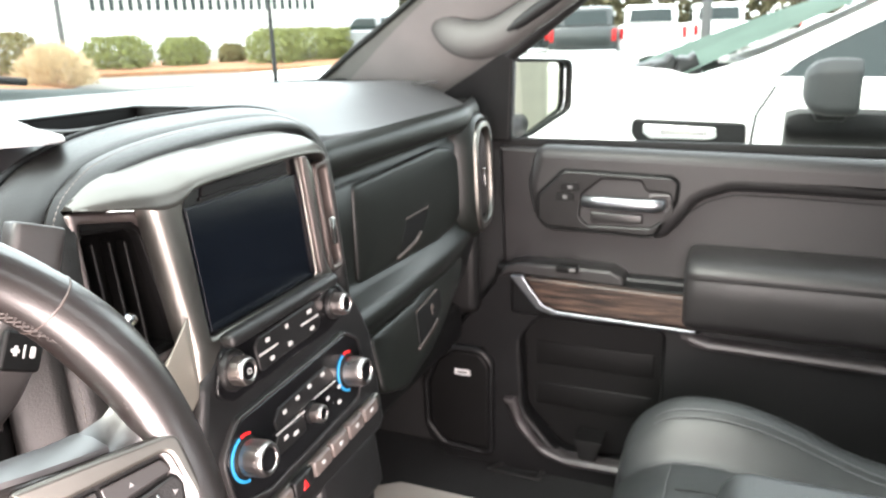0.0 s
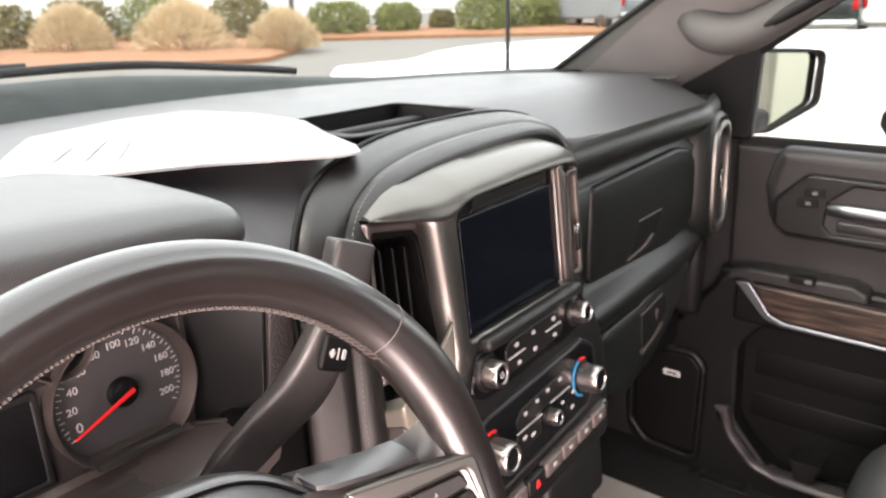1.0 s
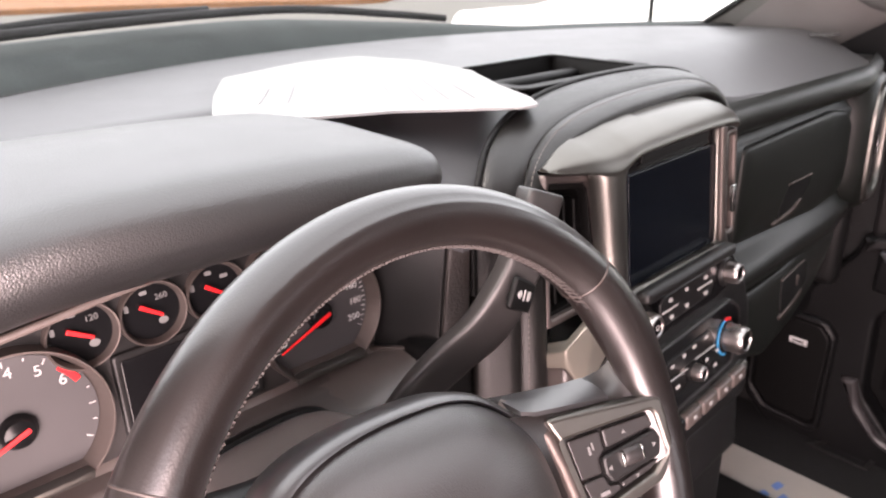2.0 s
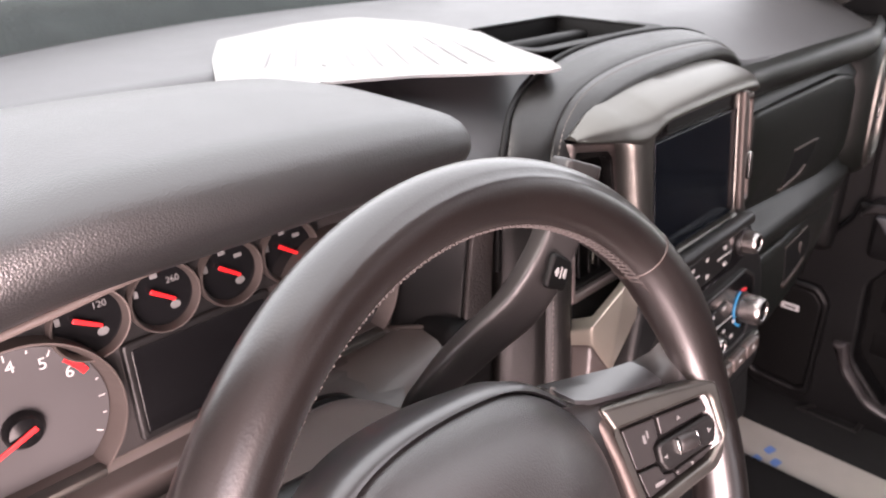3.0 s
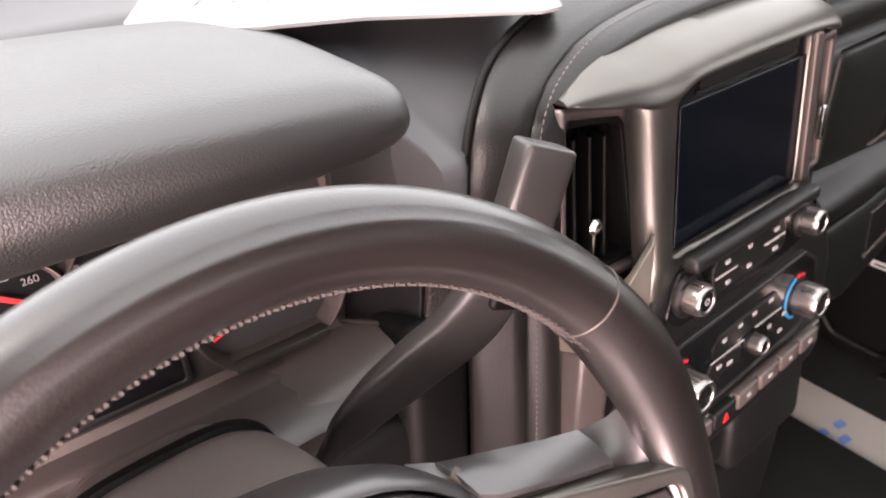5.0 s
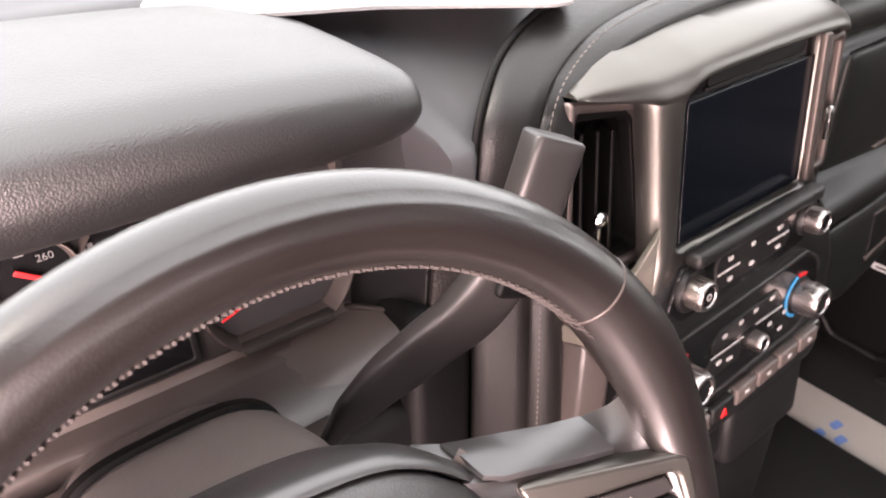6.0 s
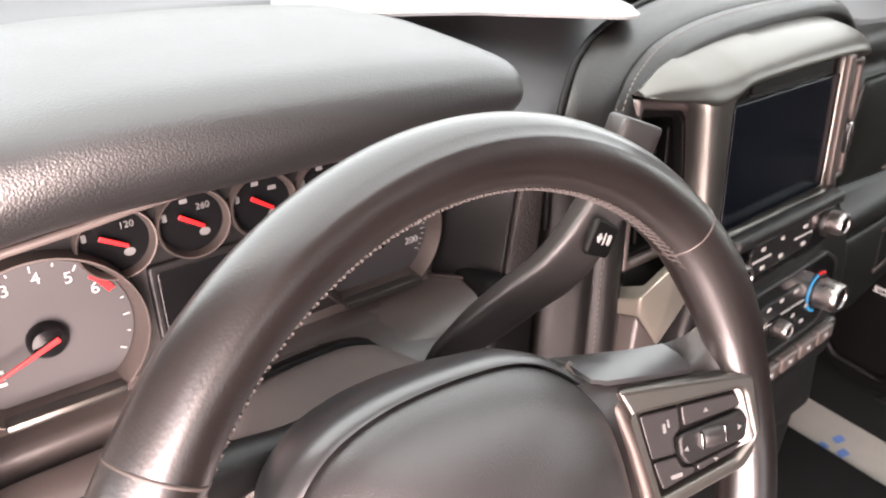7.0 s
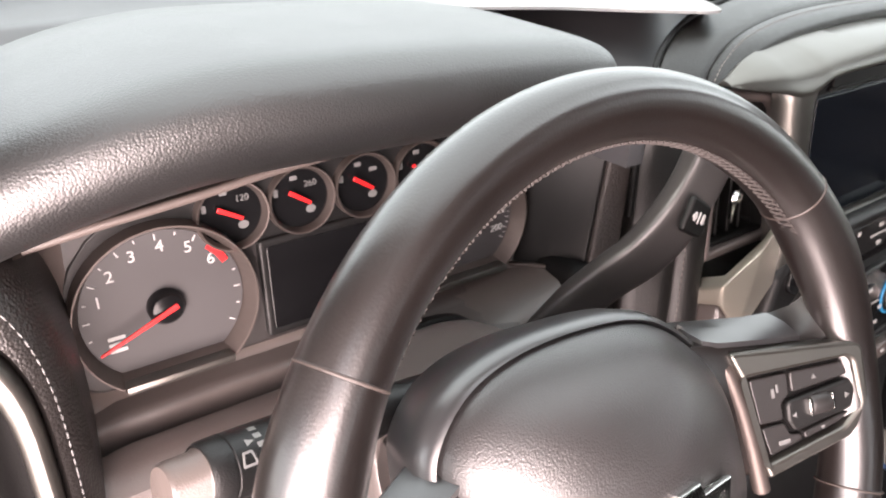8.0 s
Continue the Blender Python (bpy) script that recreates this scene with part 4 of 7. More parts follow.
def dial(x, marks, red_at, digits):
    """A main dial: round above, cut flat below, in a satin rim."""
    f = CL @ pose(x, 0, 0)
    out = rounded([(0.056 * math.cos(radians(a)), 0.056 * math.sin(radians(a))) for a in range(-50, 231, 7)], 0.003)
    inn = [(p[0] * 0.885, p[1] * 0.885) for p in out]
    d = part("dial", shape([inn], 0.002, 0.0005, f @ pose(0, 0, -0.002)), DIAL, cluster, "grey dial face with a red needle")
    part("dial_rim", loft([[f @ Vector((p[0] * k, p[1] * k, h)) for p in out] for k, h in ((1.0, -0.004), (1.0, 0.0105), (0.993, 0.0125), (0.975, 0.0125), (0.955, 0.0105), (0.90, 0.0015), (0.885, -0.001))], ring=True, caps=False, angle=60), WARMS, d, "satin bronze rim")
    a, b = out[0], out[-1]
    part("lower_bar", box(b[0] * 0.98, b[1] - 0.003, 0.004, a[0] * 0.98, b[1] + 0.003, 0.016, 0.002, 2, f), SATIN, d, "pale satin bar")
    for i in range(marks):
        t = radians(208 - 238 * i / (marks - 1))
        L = 0.004 if i % 2 == 0 else 0.002
        part("tick", box(-0.0004, 0, 0, 0.0004, L, 0.0004, 0, 1, f @ pose(0.0475 * math.cos(t), 0.0475 * math.sin(t), 0.0001) @ pose(0, 0, 0, 0, 0, math.degrees(t) + 90)), WHITE, d)
    for s, ang, r in digits:
        t = radians(ang)
        part("numeral", letters(s, 0.0105 if len(s) < 2 else 0.0080, f @ pose(r * math.cos(t), r * math.sin(t), 0.0004)), WHITE, d)
    if red_at:
        part("red_zone", shape([arc_band(0.0425, 0.047, *red_at, 10)], 0.0006, 0.0001, f @ pose(0, 0, 0.0007)), RED, d)
    part("needle", joined([shape([rounded([(-0.006, -0.0018), (0.046, -0.0008), (0.046, 0.0008), (-0.006, 0.0018)], 0.0008)], 0.0016, 0.0005, f @ pose(0, 0, 0.0088, 0, 0, 202))]), RED, d, "red needle")
    part("needle_boss", lathe([(0.0005, 0), (0.0115, 0), (0.0115, 0.004), (0.009, 0.0075), (0.005, 0.0085), (0.0005, 0.0086)], 28, f), PIANO, d)
    return d


tach = dial(-0.114, 17, (47, 26), [(str(i), 161 - 25 * (i - 1), 0.0390) for i in (1, 2, 3, 4, 5, 6)])
part("unit_text", joined([shape([rect(-0.036, -0.014 - 0.0042 * k, -0.026, -0.0115 - 0.0042 * k, 0.0005)], 0.0004, 0.0001, CL @ pose(-0.114, 0, 0.0002)) for k in range(3)]), WHITE, tach)
dial(0.112, 45, None, [(s, 202 - 22.4 * i, 0.0370) for i, s in enumerate(("0", "20", "40", "60", "80", "100", "120", "140", "160", "180", "200"))])
for gx, tilt, body in ((-0.066, 150, "120"), (-0.0195, 146, "260"), (0.0275, 146, ""), (0.0745, 146, "")):
    f = CL @ pose(gx, 0.0492, 0)
    d = part("small_gauge", shape([oval(0, 0, 0.0215, 0.0215)], 0.002, 0.0005, f @ pose(0, 0, -0.001)), PIANO, cluster, "small black gauge with a red needle")
    part("gauge_rim", lathe([(0.0235, -0.002), (0.0235, 0.0055), (0.0230, 0.0068), (0.0220, 0.0066), (0.0200, 0.0020), (0.0198, 0.0)], 40, f), WARMS, d)
    part("needle", shape([rounded([(-0.003, -0.0013), (0.015, -0.0016), (0.015, 0.0016), (-0.003, 0.0013)], 0.0006)], 0.0012, 0.0004, f @ pose(0.004, -0.002, 0.0035, 0, 0, tilt)), RED, d, "red needle")
    part("gauge_icon", shape([oval(0.007, -0.0085, 0.0035, 0.0028, 16)], 0.0005, 0.0001, f @ pose(0, 0, 0.001)), GPRINT, d)
    if body:
        part("gauge_numeral", letters(body, 0.006, f @ pose(0.008, 0.009, 0.0013)), GPRINT, d)
    else:
        part("gauge_mark", shape([rect(0.005, 0.008, 0.011, 0.011, 0.0008)], 0.0005, 0.0001, f @ pose(0, 0, 0.001)), GPRINT, d)
    part("gauge_mark", shape([rect(-0.018, 0.004, -0.015, 0.009, 0.0008), rect(-0.006, 0.013, -0.001, 0.016, 0.0008)], 0.0005, 0.0001, f @ pose(0, 0, 0.001)), GPRINT, d)
part("gauge_strip", shape([[(-0.114 + 0.0535 * math.cos(radians(a)), 0.0535 * math.sin(radians(a))) for a in range(196, 34, -9)] + [(-0.058, 0.026), (0.104, 0.026), (0.104, 0.078), (-0.060, 0.079), (-0.096, 0.0755), (-0.116, 0.0705), (-0.135, 0.0625), (-0.150, 0.052), (-0.162, 0.038), (-0.170, 0.020), (-0.173, 0.004), (-0.171, -0.015)]], 0.003, 0.001, CL @ pose(0, 0, -0.0034)), LOWER, cluster)
part("readout", shape([rect(-0.047, -0.040, 0.050, 0.022, 0.002)], 0.003, 0.001, CL @ pose(0, 0, -0.0005)), PIANO, cluster, "dark driver readout")
part("readout_frame", shape([rect(-0.052, -0.045, 0.055, 0.027, 0.004), rect(-0.046, -0.039, 0.049, 0.021, 0.002)], 0.006, 0.002, CL @ pose(0, 0, -0.003)), LOWER, cluster)
WA, WB, WT, WD = (0.150, 0.256, 1.142), (0.184, 0.192, 1.156), (0.195, 0.190, 1.284), (0.160, 0.256, 1.284)
part("right_wall", bent_plate([(WA, WB, WT, WD)], (0.012, 0.006, 0.0), 0.002), LOWER, cluster, "smooth dark side wall of the gauge recess")
part("wall_foot", tube([(0.148, 0.252, 1.1425), (0.166, 0.220, 1.1490), (0.1835, 0.1905, 1.1565)], 0.0024, 8), WARMS, cluster)
part("dash_strip", bent_plate([((0.186, 0.190, 1.156), (0.212, 0.182, 1.146), (0.216, 0.184, 1.262), (0.198, 0.188, 1.282))], (0.004, 0.014, 0.0), 0.003), STRIPV, cluster, "grained vinyl strip beside the gauge recess")
part("under_lobe", loft([[(x, y, z) for y, z in ((0.250, 1.1405), (0.225, 1.1400 + k), (0.200, 1.136 + k), (0.184, 1.125 + k), (0.178, 1.110 + k), (0.184, 1.094 + k), (0.200, 1.080))] for x, k in ((0.070, -0.012), (0.100, -0.004), (0.125, 0.0), (0.150, 0.004), (0.170, 0.011), (0.186, 0.018))], angle=70), CLUST, cluster)
part("knee_panel", box(-0.32, 0.19, 0.74, 0.215, 0.26, 1.08, 0.02), LOWER, dashboard)
part("column_side_panel", box(0.165, 0.182, 0.90, 0.222, 0.30, 1.16, 0.012), BLACK, dashboard)

# ---- steering wheel ----
WC = Vector((0.005, -0.028, 1.201))
WM = Matrix.Translation(WC) @ pose(0, 0, 0, 90 - 21.8, 0, 1.9)
wheel = thing("steering_wheel", "dark leather steering wheel with satin trimmed spokes and vinyl airbag cover", "steering wheel", tuple(WC))


def wheel_rim():
    rows = []
    n = 180
    for i in range(n):
        a = 2 * math.pi * i / n
        deg = math.degrees(a) % 360
        near = lambda c, w: math.exp(-(((deg - c + 180) % 360 - 180) / w) ** 2)
        grip = near(24, 12) + near(156, 12)
        R = 0.1655
        rx = 0.0150 + 0.002 * grip
        rz = 0.0168 + 0.001 * grip - 0.003 * (near(0, 16) + near(180, 16))
        row = []
        fold = near(78, 34) * (0.75 + 0.25 * math.sin(deg * 0.9))
        for k in range(56):
            t = 2 * math.pi * k / 56
            c, s = math.cos(t), math.sin(t)
            dip = 1 - fold * (0.060 * math.exp(-((t - 1.12) / 0.075) ** 2) - 0.018 * math.exp(-((t - 1.32) / 0.10) ** 2))
            rr = R + rx * c * dip * (1.0 if c > 0 else 1.08)
            row.append(WM @ Vector((rr * math.cos(a), rr * math.sin(a), rz * s * dip)))
        rows.append(row)
    bm = bmesh.new()
    vs = [[bm.verts.new(p) for p in r] for r in rows]
    for i in range(n):
        for k in range(56):
            bm.faces.new((vs[i][k], vs[(i + 1) % n][k], vs[(i + 1) % n][(k + 1) % 56], vs[i][(k + 1) % 56]))
    return from_bm(bm, 70)


rim = part("rim", wheel_rim(), RIML, wheel, "worn dark brown-black leather rim")
ws = []
for a in (37.5, 142.5, 205, 335):
    t0 = radians(a)
    ring_path = []
    for k in range(24):
        t = 2 * math.pi * k / 24
        rr = 0.1655 + 0.0153 * math.cos(t) * (1.0 if math.cos(t) > 0 else 1.08)
        ring_path.append(WM @ Vector((rr * math.cos(t0), rr * math.sin(t0), 0.0171 * math.sin(t))))
    ws.append(tube(ring_path, 0.0007, 6, closed=True))
each("grip_seam", ws, mat("seam_leather", (0.035, 0.027, 0.024), 0.5), rim)
z = []
for i in range(92):
    a0, a1 = radians(14 + 152 * i / 92), radians(14 + 152 * (i + 0.78) / 92)
    r0, zz = 0.1655 - 0.0164, 0.0015
    for s0, s1 in ((-1, 1), (1, -1)):
        z.append(tube([WM @ Vector((r0 * math.cos(a0), r0 * math.sin(a0), zz + 0.0031 * s0)), WM @ Vector((r0 * math.cos(a1), r0 * math.sin(a1), zz + 0.0031 * s1))], 0.00075, 5))
part("cross_stitching", joined(z), mat("rim_thread", (0.026, 0.0215, 0.020), 0.8), rim, "grey cross stitching on the inner edge")
# airbag cover: domed pad in a smooth black border
PADO = [(-0.090, 0.050), (-0.070, 0.067), (-0.040, 0.074), (0.0, 0.0725), (0.040, 0.064), (0.068, 0.045), (0.088, 0.018), (0.096, -0.02), (0.094, -0.055), (0.070, -0.085), (0.0, -0.10), (-0.070, -0.085), (-0.092, -0.055), (-0.097, -0.01), (-0.096, 0.03)]


def dome(outline, scales, heights):
    cx = sum(p[0] for p in outline) / len(outline)
    cy = sum(p[1] for p in outline) / len(outline)
    fine = spline([(p[0], p[1], 0) for p in outline], 5, closed=True)
    rows = [[WM @ Vector((cx + (p.x - cx) * s, cy + (p.y - cy) * s, h)) for p in fine] for s, h in zip(scales, heights)]
    return loft(rows, ring=True, angle=60)


part("hub_border", dome(PADO, (0.90, 1.0, 1.01, 0.985, 0.955, 0.94, 0.93, 0.90), (-0.075, -0.050, -0.036, -0.029, -0.027, -0.030, -0.036, -0.05)), HUBM, wheel)
ab = part("airbag_cover", dome(PADO, (0.930, 0.935, 0.928, 0.90, 0.83, 0.70, 0.50, 0.30, 0.10, 0.02), (-0.045, -0.031, -0.0265, -0.0215, -0.0135, -0.003, 0.007, 0.013, 0.0155, 0.0156)), AIRB, wheel, "grained black vinyl airbag cover")
bow = [(-0.036, -0.008), (-0.012, -0.008), (-0.009, 0.0), (0.009, 0.0), (0.012, -0.008), (0.036, -0.008), (0.032, -0.021), (0.010, -0.021), (0.007, -0.028), (-0.007, -0.028), (-0.010, -0.021), (-0.032, -0.021)]
part("badge", shape([[(x * 0.76 + 0.001, y * 0.76 + 0.003) for x, y in bow], [(x * 0.66 + 0.001, y * 0.60 + 0.0006) for x, y in bow]], 0.004, 0.001, WM @ pose(0.0, 0.0, 0.0142)), CHROME, ab, "chrome outline badge")


def spoke(side):
    q = lambda pts: [(side * x, y) for x, y in (pts if side > 0 else pts[::-1])]
    keys = ((0.066, 0.046, -0.060, 0.0365, -0.028, -0.040), (0.077, 0.0430, -0.052, 0.0330, -0.022, -0.045), (0.095, 0.039, -0.045, 0.0280, -0.0185, -0.045), (0.115, 0.0350, -0.036, 0.0230, -0.0130, -0.042), (0.135, 0.033, -0.026, 0.018, -0.007, -0.038), (0.146, 0.035, -0.019, 0.019, -0.002, -0.038), (0.154, 0.041, -0.012, 0.026, 0.003, -0.045), (0.161, 0.052, -0.006, 0.038, 0.008, -0.056))
    part("spoke", loft([[WM @ Vector((side * x, y, zz)) for y, zz in ((yf, zf), (yf * 0.55 + yn * 0.45, zf * 0.55 + zn * 0.45 + 0.002), (yn + 0.001, zn - 0.001), (yn - 0.004, zn + 0.0005), (yb + 0.006, zn + 0.0005), (yb, zn - 0.004), (yb, zf - 0.004), (yb + 0.012, zf - 0.016), (yf - 0.012, zf - 0.014))]
                        for x, yf, zf, yn, zn, yb in keys], ring=True, angle=50), RIML, wheel)
    inlay = [(0.0760, 0.0440, -0.0515, 0.0355, -0.0240), (0.0830, 0.0425, -0.0485, 0.0325, -0.0200), (0.100, 0.0390, -0.0420, 0.0282, -0.0165), (0.120, 0.0350, -0.0335, 0.0238, -0.0105), (0.134, 0.0338, -0.0265, 0.0212, -0.0070)]
    part("spoke_inlay", loft([[WM @ Vector((side * x, y + dy0, zz + dz0)) for y, zz, dy0, dz0 in ((yf, zf, -0.001, -0.001), (yf - 0.0008, zf + 0.001, 0.0012, 0.0006), (yf * 0.5 + yn * 0.5, zf * 0.5 + zn * 0.5, 0.0026, 0.0014), (yn + 0.0008, zn - 0.001, 0.0012, 0.0006), (yn, zn, -0.001, -0.001))] for x, yf, zf, yn, zn in inlay], ring=True, angle=40), HUBM, wheel, "smooth satin inlay on the spoke")
    t = WM @ Matrix.Translation((side * 0.089, -0.004, -0.0155)) @ pose(0, 0, 0, 0, -side * 22.5, 0)
    b = t @ pose(0, 0, -0.012)
    hole = [(0.0026, 0.0165), (0.0670, 0.0118), (0.0690, -0.0170), (0.0570, -0.0262), (0.0098, -0.0345)]
    bz = part("switch_bezel", shape([rounded(q([(-0.0045, 0.0320), (0.0350, 0.0255), (0.0750, 0.0185), (0.0752, -0.0210), (0.0610, -0.0330), (0.0100, -0.0425), (0.0085, -0.0360), (0.0015, 0.0165)]), [0.003, 0.02, 0.007, 0.009, 0.008, 0.002, 0.002, 0.004]), rounded(q(hole), [0.003, 0.006, 0.006, 0.005, 0.003])], 0.012, 0.0024, b), SATIN, wheel, "satin silver switch bezel")
    part("edge_strip", tube([t @ Vector((side * x, y, z)) for x, y, z in ((-0.022, 0.044, -0.020), (-0.010, 0.034, -0.012), (-0.003, 0.020, -0.006), (0.001, 0.000, -0.005), (0.0045, -0.025, -0.005), (0.007, -0.050, -0.006))], 0.0048, 10), WARMS, bz)
    part("button_plate", shape([rounded(q([(0.0020, 0.0172), (0.0680, 0.0125), (0.0700, -0.0175), (0.0575, -0.0270), (0.0095, -0.0352)]), 0.004)], 0.006, 0.001, b), BLACK, bz)
    for pts in ([(0.0070, 0.0135), (0.0295, 0.0118), (0.0290, 0.0000), (0.0240, -0.0045), (0.0242, -0.0135), (0.0100, -0.0125)], [(0.0105, -0.0148), (0.0245, -0.0155), (0.0270, -0.0225), (0.0335, -0.0240), (0.0340, -0.0275), (0.0138, -0.0315)], [(0.0310, 0.0117), (0.0625, 0.0092), (0.0660, 0.0012), (0.0310, 0.0002)], [(0.0352, -0.0238), (0.0660, -0.0190), (0.0572, -0.0238), (0.0355, -0.0276)]):
        part("switch", shape([rounded(q(pts), 0.0018)], 0.0034, 0.0009, b @ pose(0, 0, 0.0055)), VANE, bz)
    rk = part("rocker", shape([rounded(q([(0.0260, -0.0035), (0.0655, -0.0008), (0.0680, -0.0070), (0.0650, -0.0175), (0.0290, -0.0215), (0.0255, -0.0140)]), 0.004)], 0.0052, 0.0018, b @ pose(0, 0, 0.0055)), LOWER, bz)
    part("thumb_roller", lathe([(0.0005, -0.0060), (0.0055, -0.0060), (0.0062, -0.0045), (0.0062, 0.0045), (0.0055, 0.0060), (0.0005, 0.0060)], 24, b @ pose(side * 0.0455, -0.0095, 0.0085, 0, 90, 0) @ pose(0, 0, 0, 5, 0, 0)), VANE, rk)
    for xx in (0.0386, 0.0524):
        part("roller_end", box(-0.0007, -0.0045, 0, 0.0007, 0.0045, 0.004, 0.0004, 1, b @ pose(side * xx, -0.0095, 0.0090)), CHROME, rk)
    tri = lambda cx, cy, r, a0: [(side * cx + r * math.cos(radians(a0 + 120 * k)), cy + r * math.sin(radians(a0 + 120 * k))) for k in range(3)]
    bar = lambda cx, cy, w, h: rect(side * cx - w, cy - h, side * cx + w, cy + h, min(w, h) * 0.5)
    for outline, hh in ((tri(0.0447, 0.0055, 0.0017, 90), 0.0090), (tri(0.0465, -0.0235, 0.0016, 270), 0.0090), (tri(0.0295, -0.0115, 0.0018, 180 if side > 0 else 0), 0.0108), (tri(0.0618, -0.0088, 0.0018, 0 if side > 0 else 180), 0.0108), (bar(0.0195, 0.0030, 0.0009, 0.0026), 0.0090), (bar(0.0222, 0.0050, 0.0006, 0.0024), 0.0090), (bar(0.0225, -0.0255, 0.0034, 0.0013), 0.0090)):
        part("switch_icon", shape([outline], 0.0006, 0.0001, b @ pose(0, 0, hh)), GPRINT, bz)


spoke(1)
spoke(-1)
part("lower_spoke", loft([[WM @ Vector((x, y, zz)) for x, zz in ((-w, -0.03), (-w * 0.8, -0.018), (0, -0.014), (w * 0.8, -0.018), (w, -0.03), (0, -0.045))] for y, w in ((-0.09, 0.05), (-0.12, 0.035), (-0.152, 0.035))], ring=True), LOWER, wheel)

# ---- column, levers ----
column = thing("steering_column", "dark plastic steering column shroud", "steering column", (0.0, 0.1, 1.15))
rows = []
for d, w, top in ((0.128, 0.060, 0.026), (0.1245, 0.066, 0.0325), (0.1235, 0.0685, 0.0350), (0.1250, 0.0700, 0.0365), (0.130, 0.0705, 0.0380), (0.145, 0.0700, 0.0420), (0.165, 0.0675, 0.0465), (0.180, 0.0650, 0.0485), (0.188, 0.0620, 0.0475), (0.192, 0.058, 0.043), (0.24, 0.056, 0.040)):
    rows.append([WM @ Vector((x - 0.003, y + (top - 0.066) / 2, -d)) for x, y in oval(0, 0, w, (top + 0.066) / 2, 56, 3.6)])
part("shroud", loft(rows, ring=True, angle=60), SHROUD, column)
# added black ring imitates the shadow gap behind the shroud
gap_ring = [[WM @ Vector((x - 0.003, y + (top - 0.066) / 2, -d)) for x, y in oval(0, 0, w, (top + 0.066) / 2, 56, 3.6)] for d, w, top in ((0.190, 0.060, 0.043), (0.191, 0.0655, 0.0497), (0.198, 0.0665, 0.0508), (0.206, 0.062, 0.046))]
part("gap_ring", loft(gap_ring, ring=True, angle=60), BLACK, column, "black ring standing in for the shadow gap behind the shroud")
part("stalk_boot", lathe([(0.011, 0.004), (0.0165, 0.004), (0.0185, 0.002), (0.019, -0.003), (0.017, -0.006)], 32, WM @ Matrix.Translation((-0.070, 0.020, -0.142)) @ pose(0, 0, 0, 0, -72, 0)), LOWER, column)
part("hub_cone", lathe([(0.0005, 0.01), (0.058, 0.01), (0.061, 0.0), (0.056, -0.035), (0.050, -0.062), (0.0005, -0.064)], 40, WM @ pose(-0.002, -0.018, -0.062)), LOWER, column)
lever = thing("gear_lever", "column gear lever with flat grip cap and white marked buttons", "gear lever", (0.1, 0.11, 1.15))
LP = spline([(0.082, 0.165, 1.110), (0.094, 0.155, 1.135), (0.112, 0.140, 1.165), (0.134, 0.124, 1.193), (0.155, 0.112, 1.214), (0.172, 0.106, 1.238), (0.189, 0.105, 1.265), (0.2062, 0.1054, 1.3075)], 6)


def lever_stem():
    """A flattened bar that widens towards its grip."""
    rows = []
    for i, p in enumerate(LP):
        t = (LP[min(i + 1, len(LP) - 1)] - LP[max(i - 1, 0)]).normalized()
        u = i / (len(LP) - 1)
        s = Vector((0.85, -0.30, -0.42)).lerp(Vector((0.83, -0.33, -0.45)), max(0.0, u * 2 - 1))
        s = (s - t * s.dot(t)).normalized()
        w = t.cross(s)
        g = lerp_curve(i / (len(LP) - 1), [(0, 0.005), (0.1, 0.007), (0.2, 0.0135), (0.35, 0.0175), (0.6, 0.0180), (0.8, 0.0160), (1.0, 0.0155)])
        h = lerp_curve(i / (len(LP) - 1), [(0, 0.0045), (0.18, 0.006), (0.4, 0.008), (0.75, 0.0098), (1.0, 0.0112)])
        rows.append([p + s * a + w * b for a, b in oval(0, 0, g, h, 36, 3.2 + 2.3 * u)])
    for lift, f in ((0.0012, 0.97), (0.0019, 0.90), (0.0021, 0.70)):
        rows.append([LP[-1] + t * lift + s * a + w * b for a, b in oval(0, 0, g * f, h * f, 36, 5.5)])
    return loft(rows, ring=True, angle=50)


part("stem", lever_stem(), LEVM, lever)
LB = basis((0.172, 0.0945, 1.242), (0.85, 0.12, -0.45), (0.45, 0.10, 0.88))
bp = part("button_plate", shape([rounded([(-0.015, -0.012), (0.015, -0.012), (0.016, 0.010), (-0.014, 0.012)], 0.004)], 0.005, 0.002, LB), BLACK, lever)
for me in (shape([rect(-0.0095, -0.0012, -0.0035, 0.0012, 0.0006)], 0.0008, 0.0002), shape([rect(-0.0077, -0.003, -0.0053, 0.003, 0.0006)], 0.0009, 0.0002), shape([rect(-0.0006, -0.004, 0.0006, 0.004, 0.0004)], 0.0008, 0.0002), shape([rect(0.0045, -0.0035, 0.0085, 0.0035, 0.0015)], 0.0008, 0.0002)):
    me.transform(LB @ pose(0, 0, 0.005))
    part("button_mark", me, WHITE, bp)
stalk = thing("wiper_stalk", "dark grey column stalk with white wiper symbols", "stalk", (-0.07, 0.07, 1.2))
SA, SB = Vector((-0.178, 0.052, 1.2335)), Vector((-0.045, 0.076, 1.206))
ST = Matrix.Translation(SA) @ (SB - SA).to_track_quat('Z', 'Y').to_matrix().to_4x4()
body = part("arm", lathe([(0.0005, 0.014), (0.0125, 0.014), (0.0135, 0.016), (0.0138, 0.0225), (0.0132, 0.0228), (0.0132, 0.0238), (0.0138, 0.0242), (0.0140, 0.045), (0.0135, 0.09), (0.010, 0.12), (0.009, 0.15), (0.0005, 0.15)], 32, ST), LOWER, stalk)
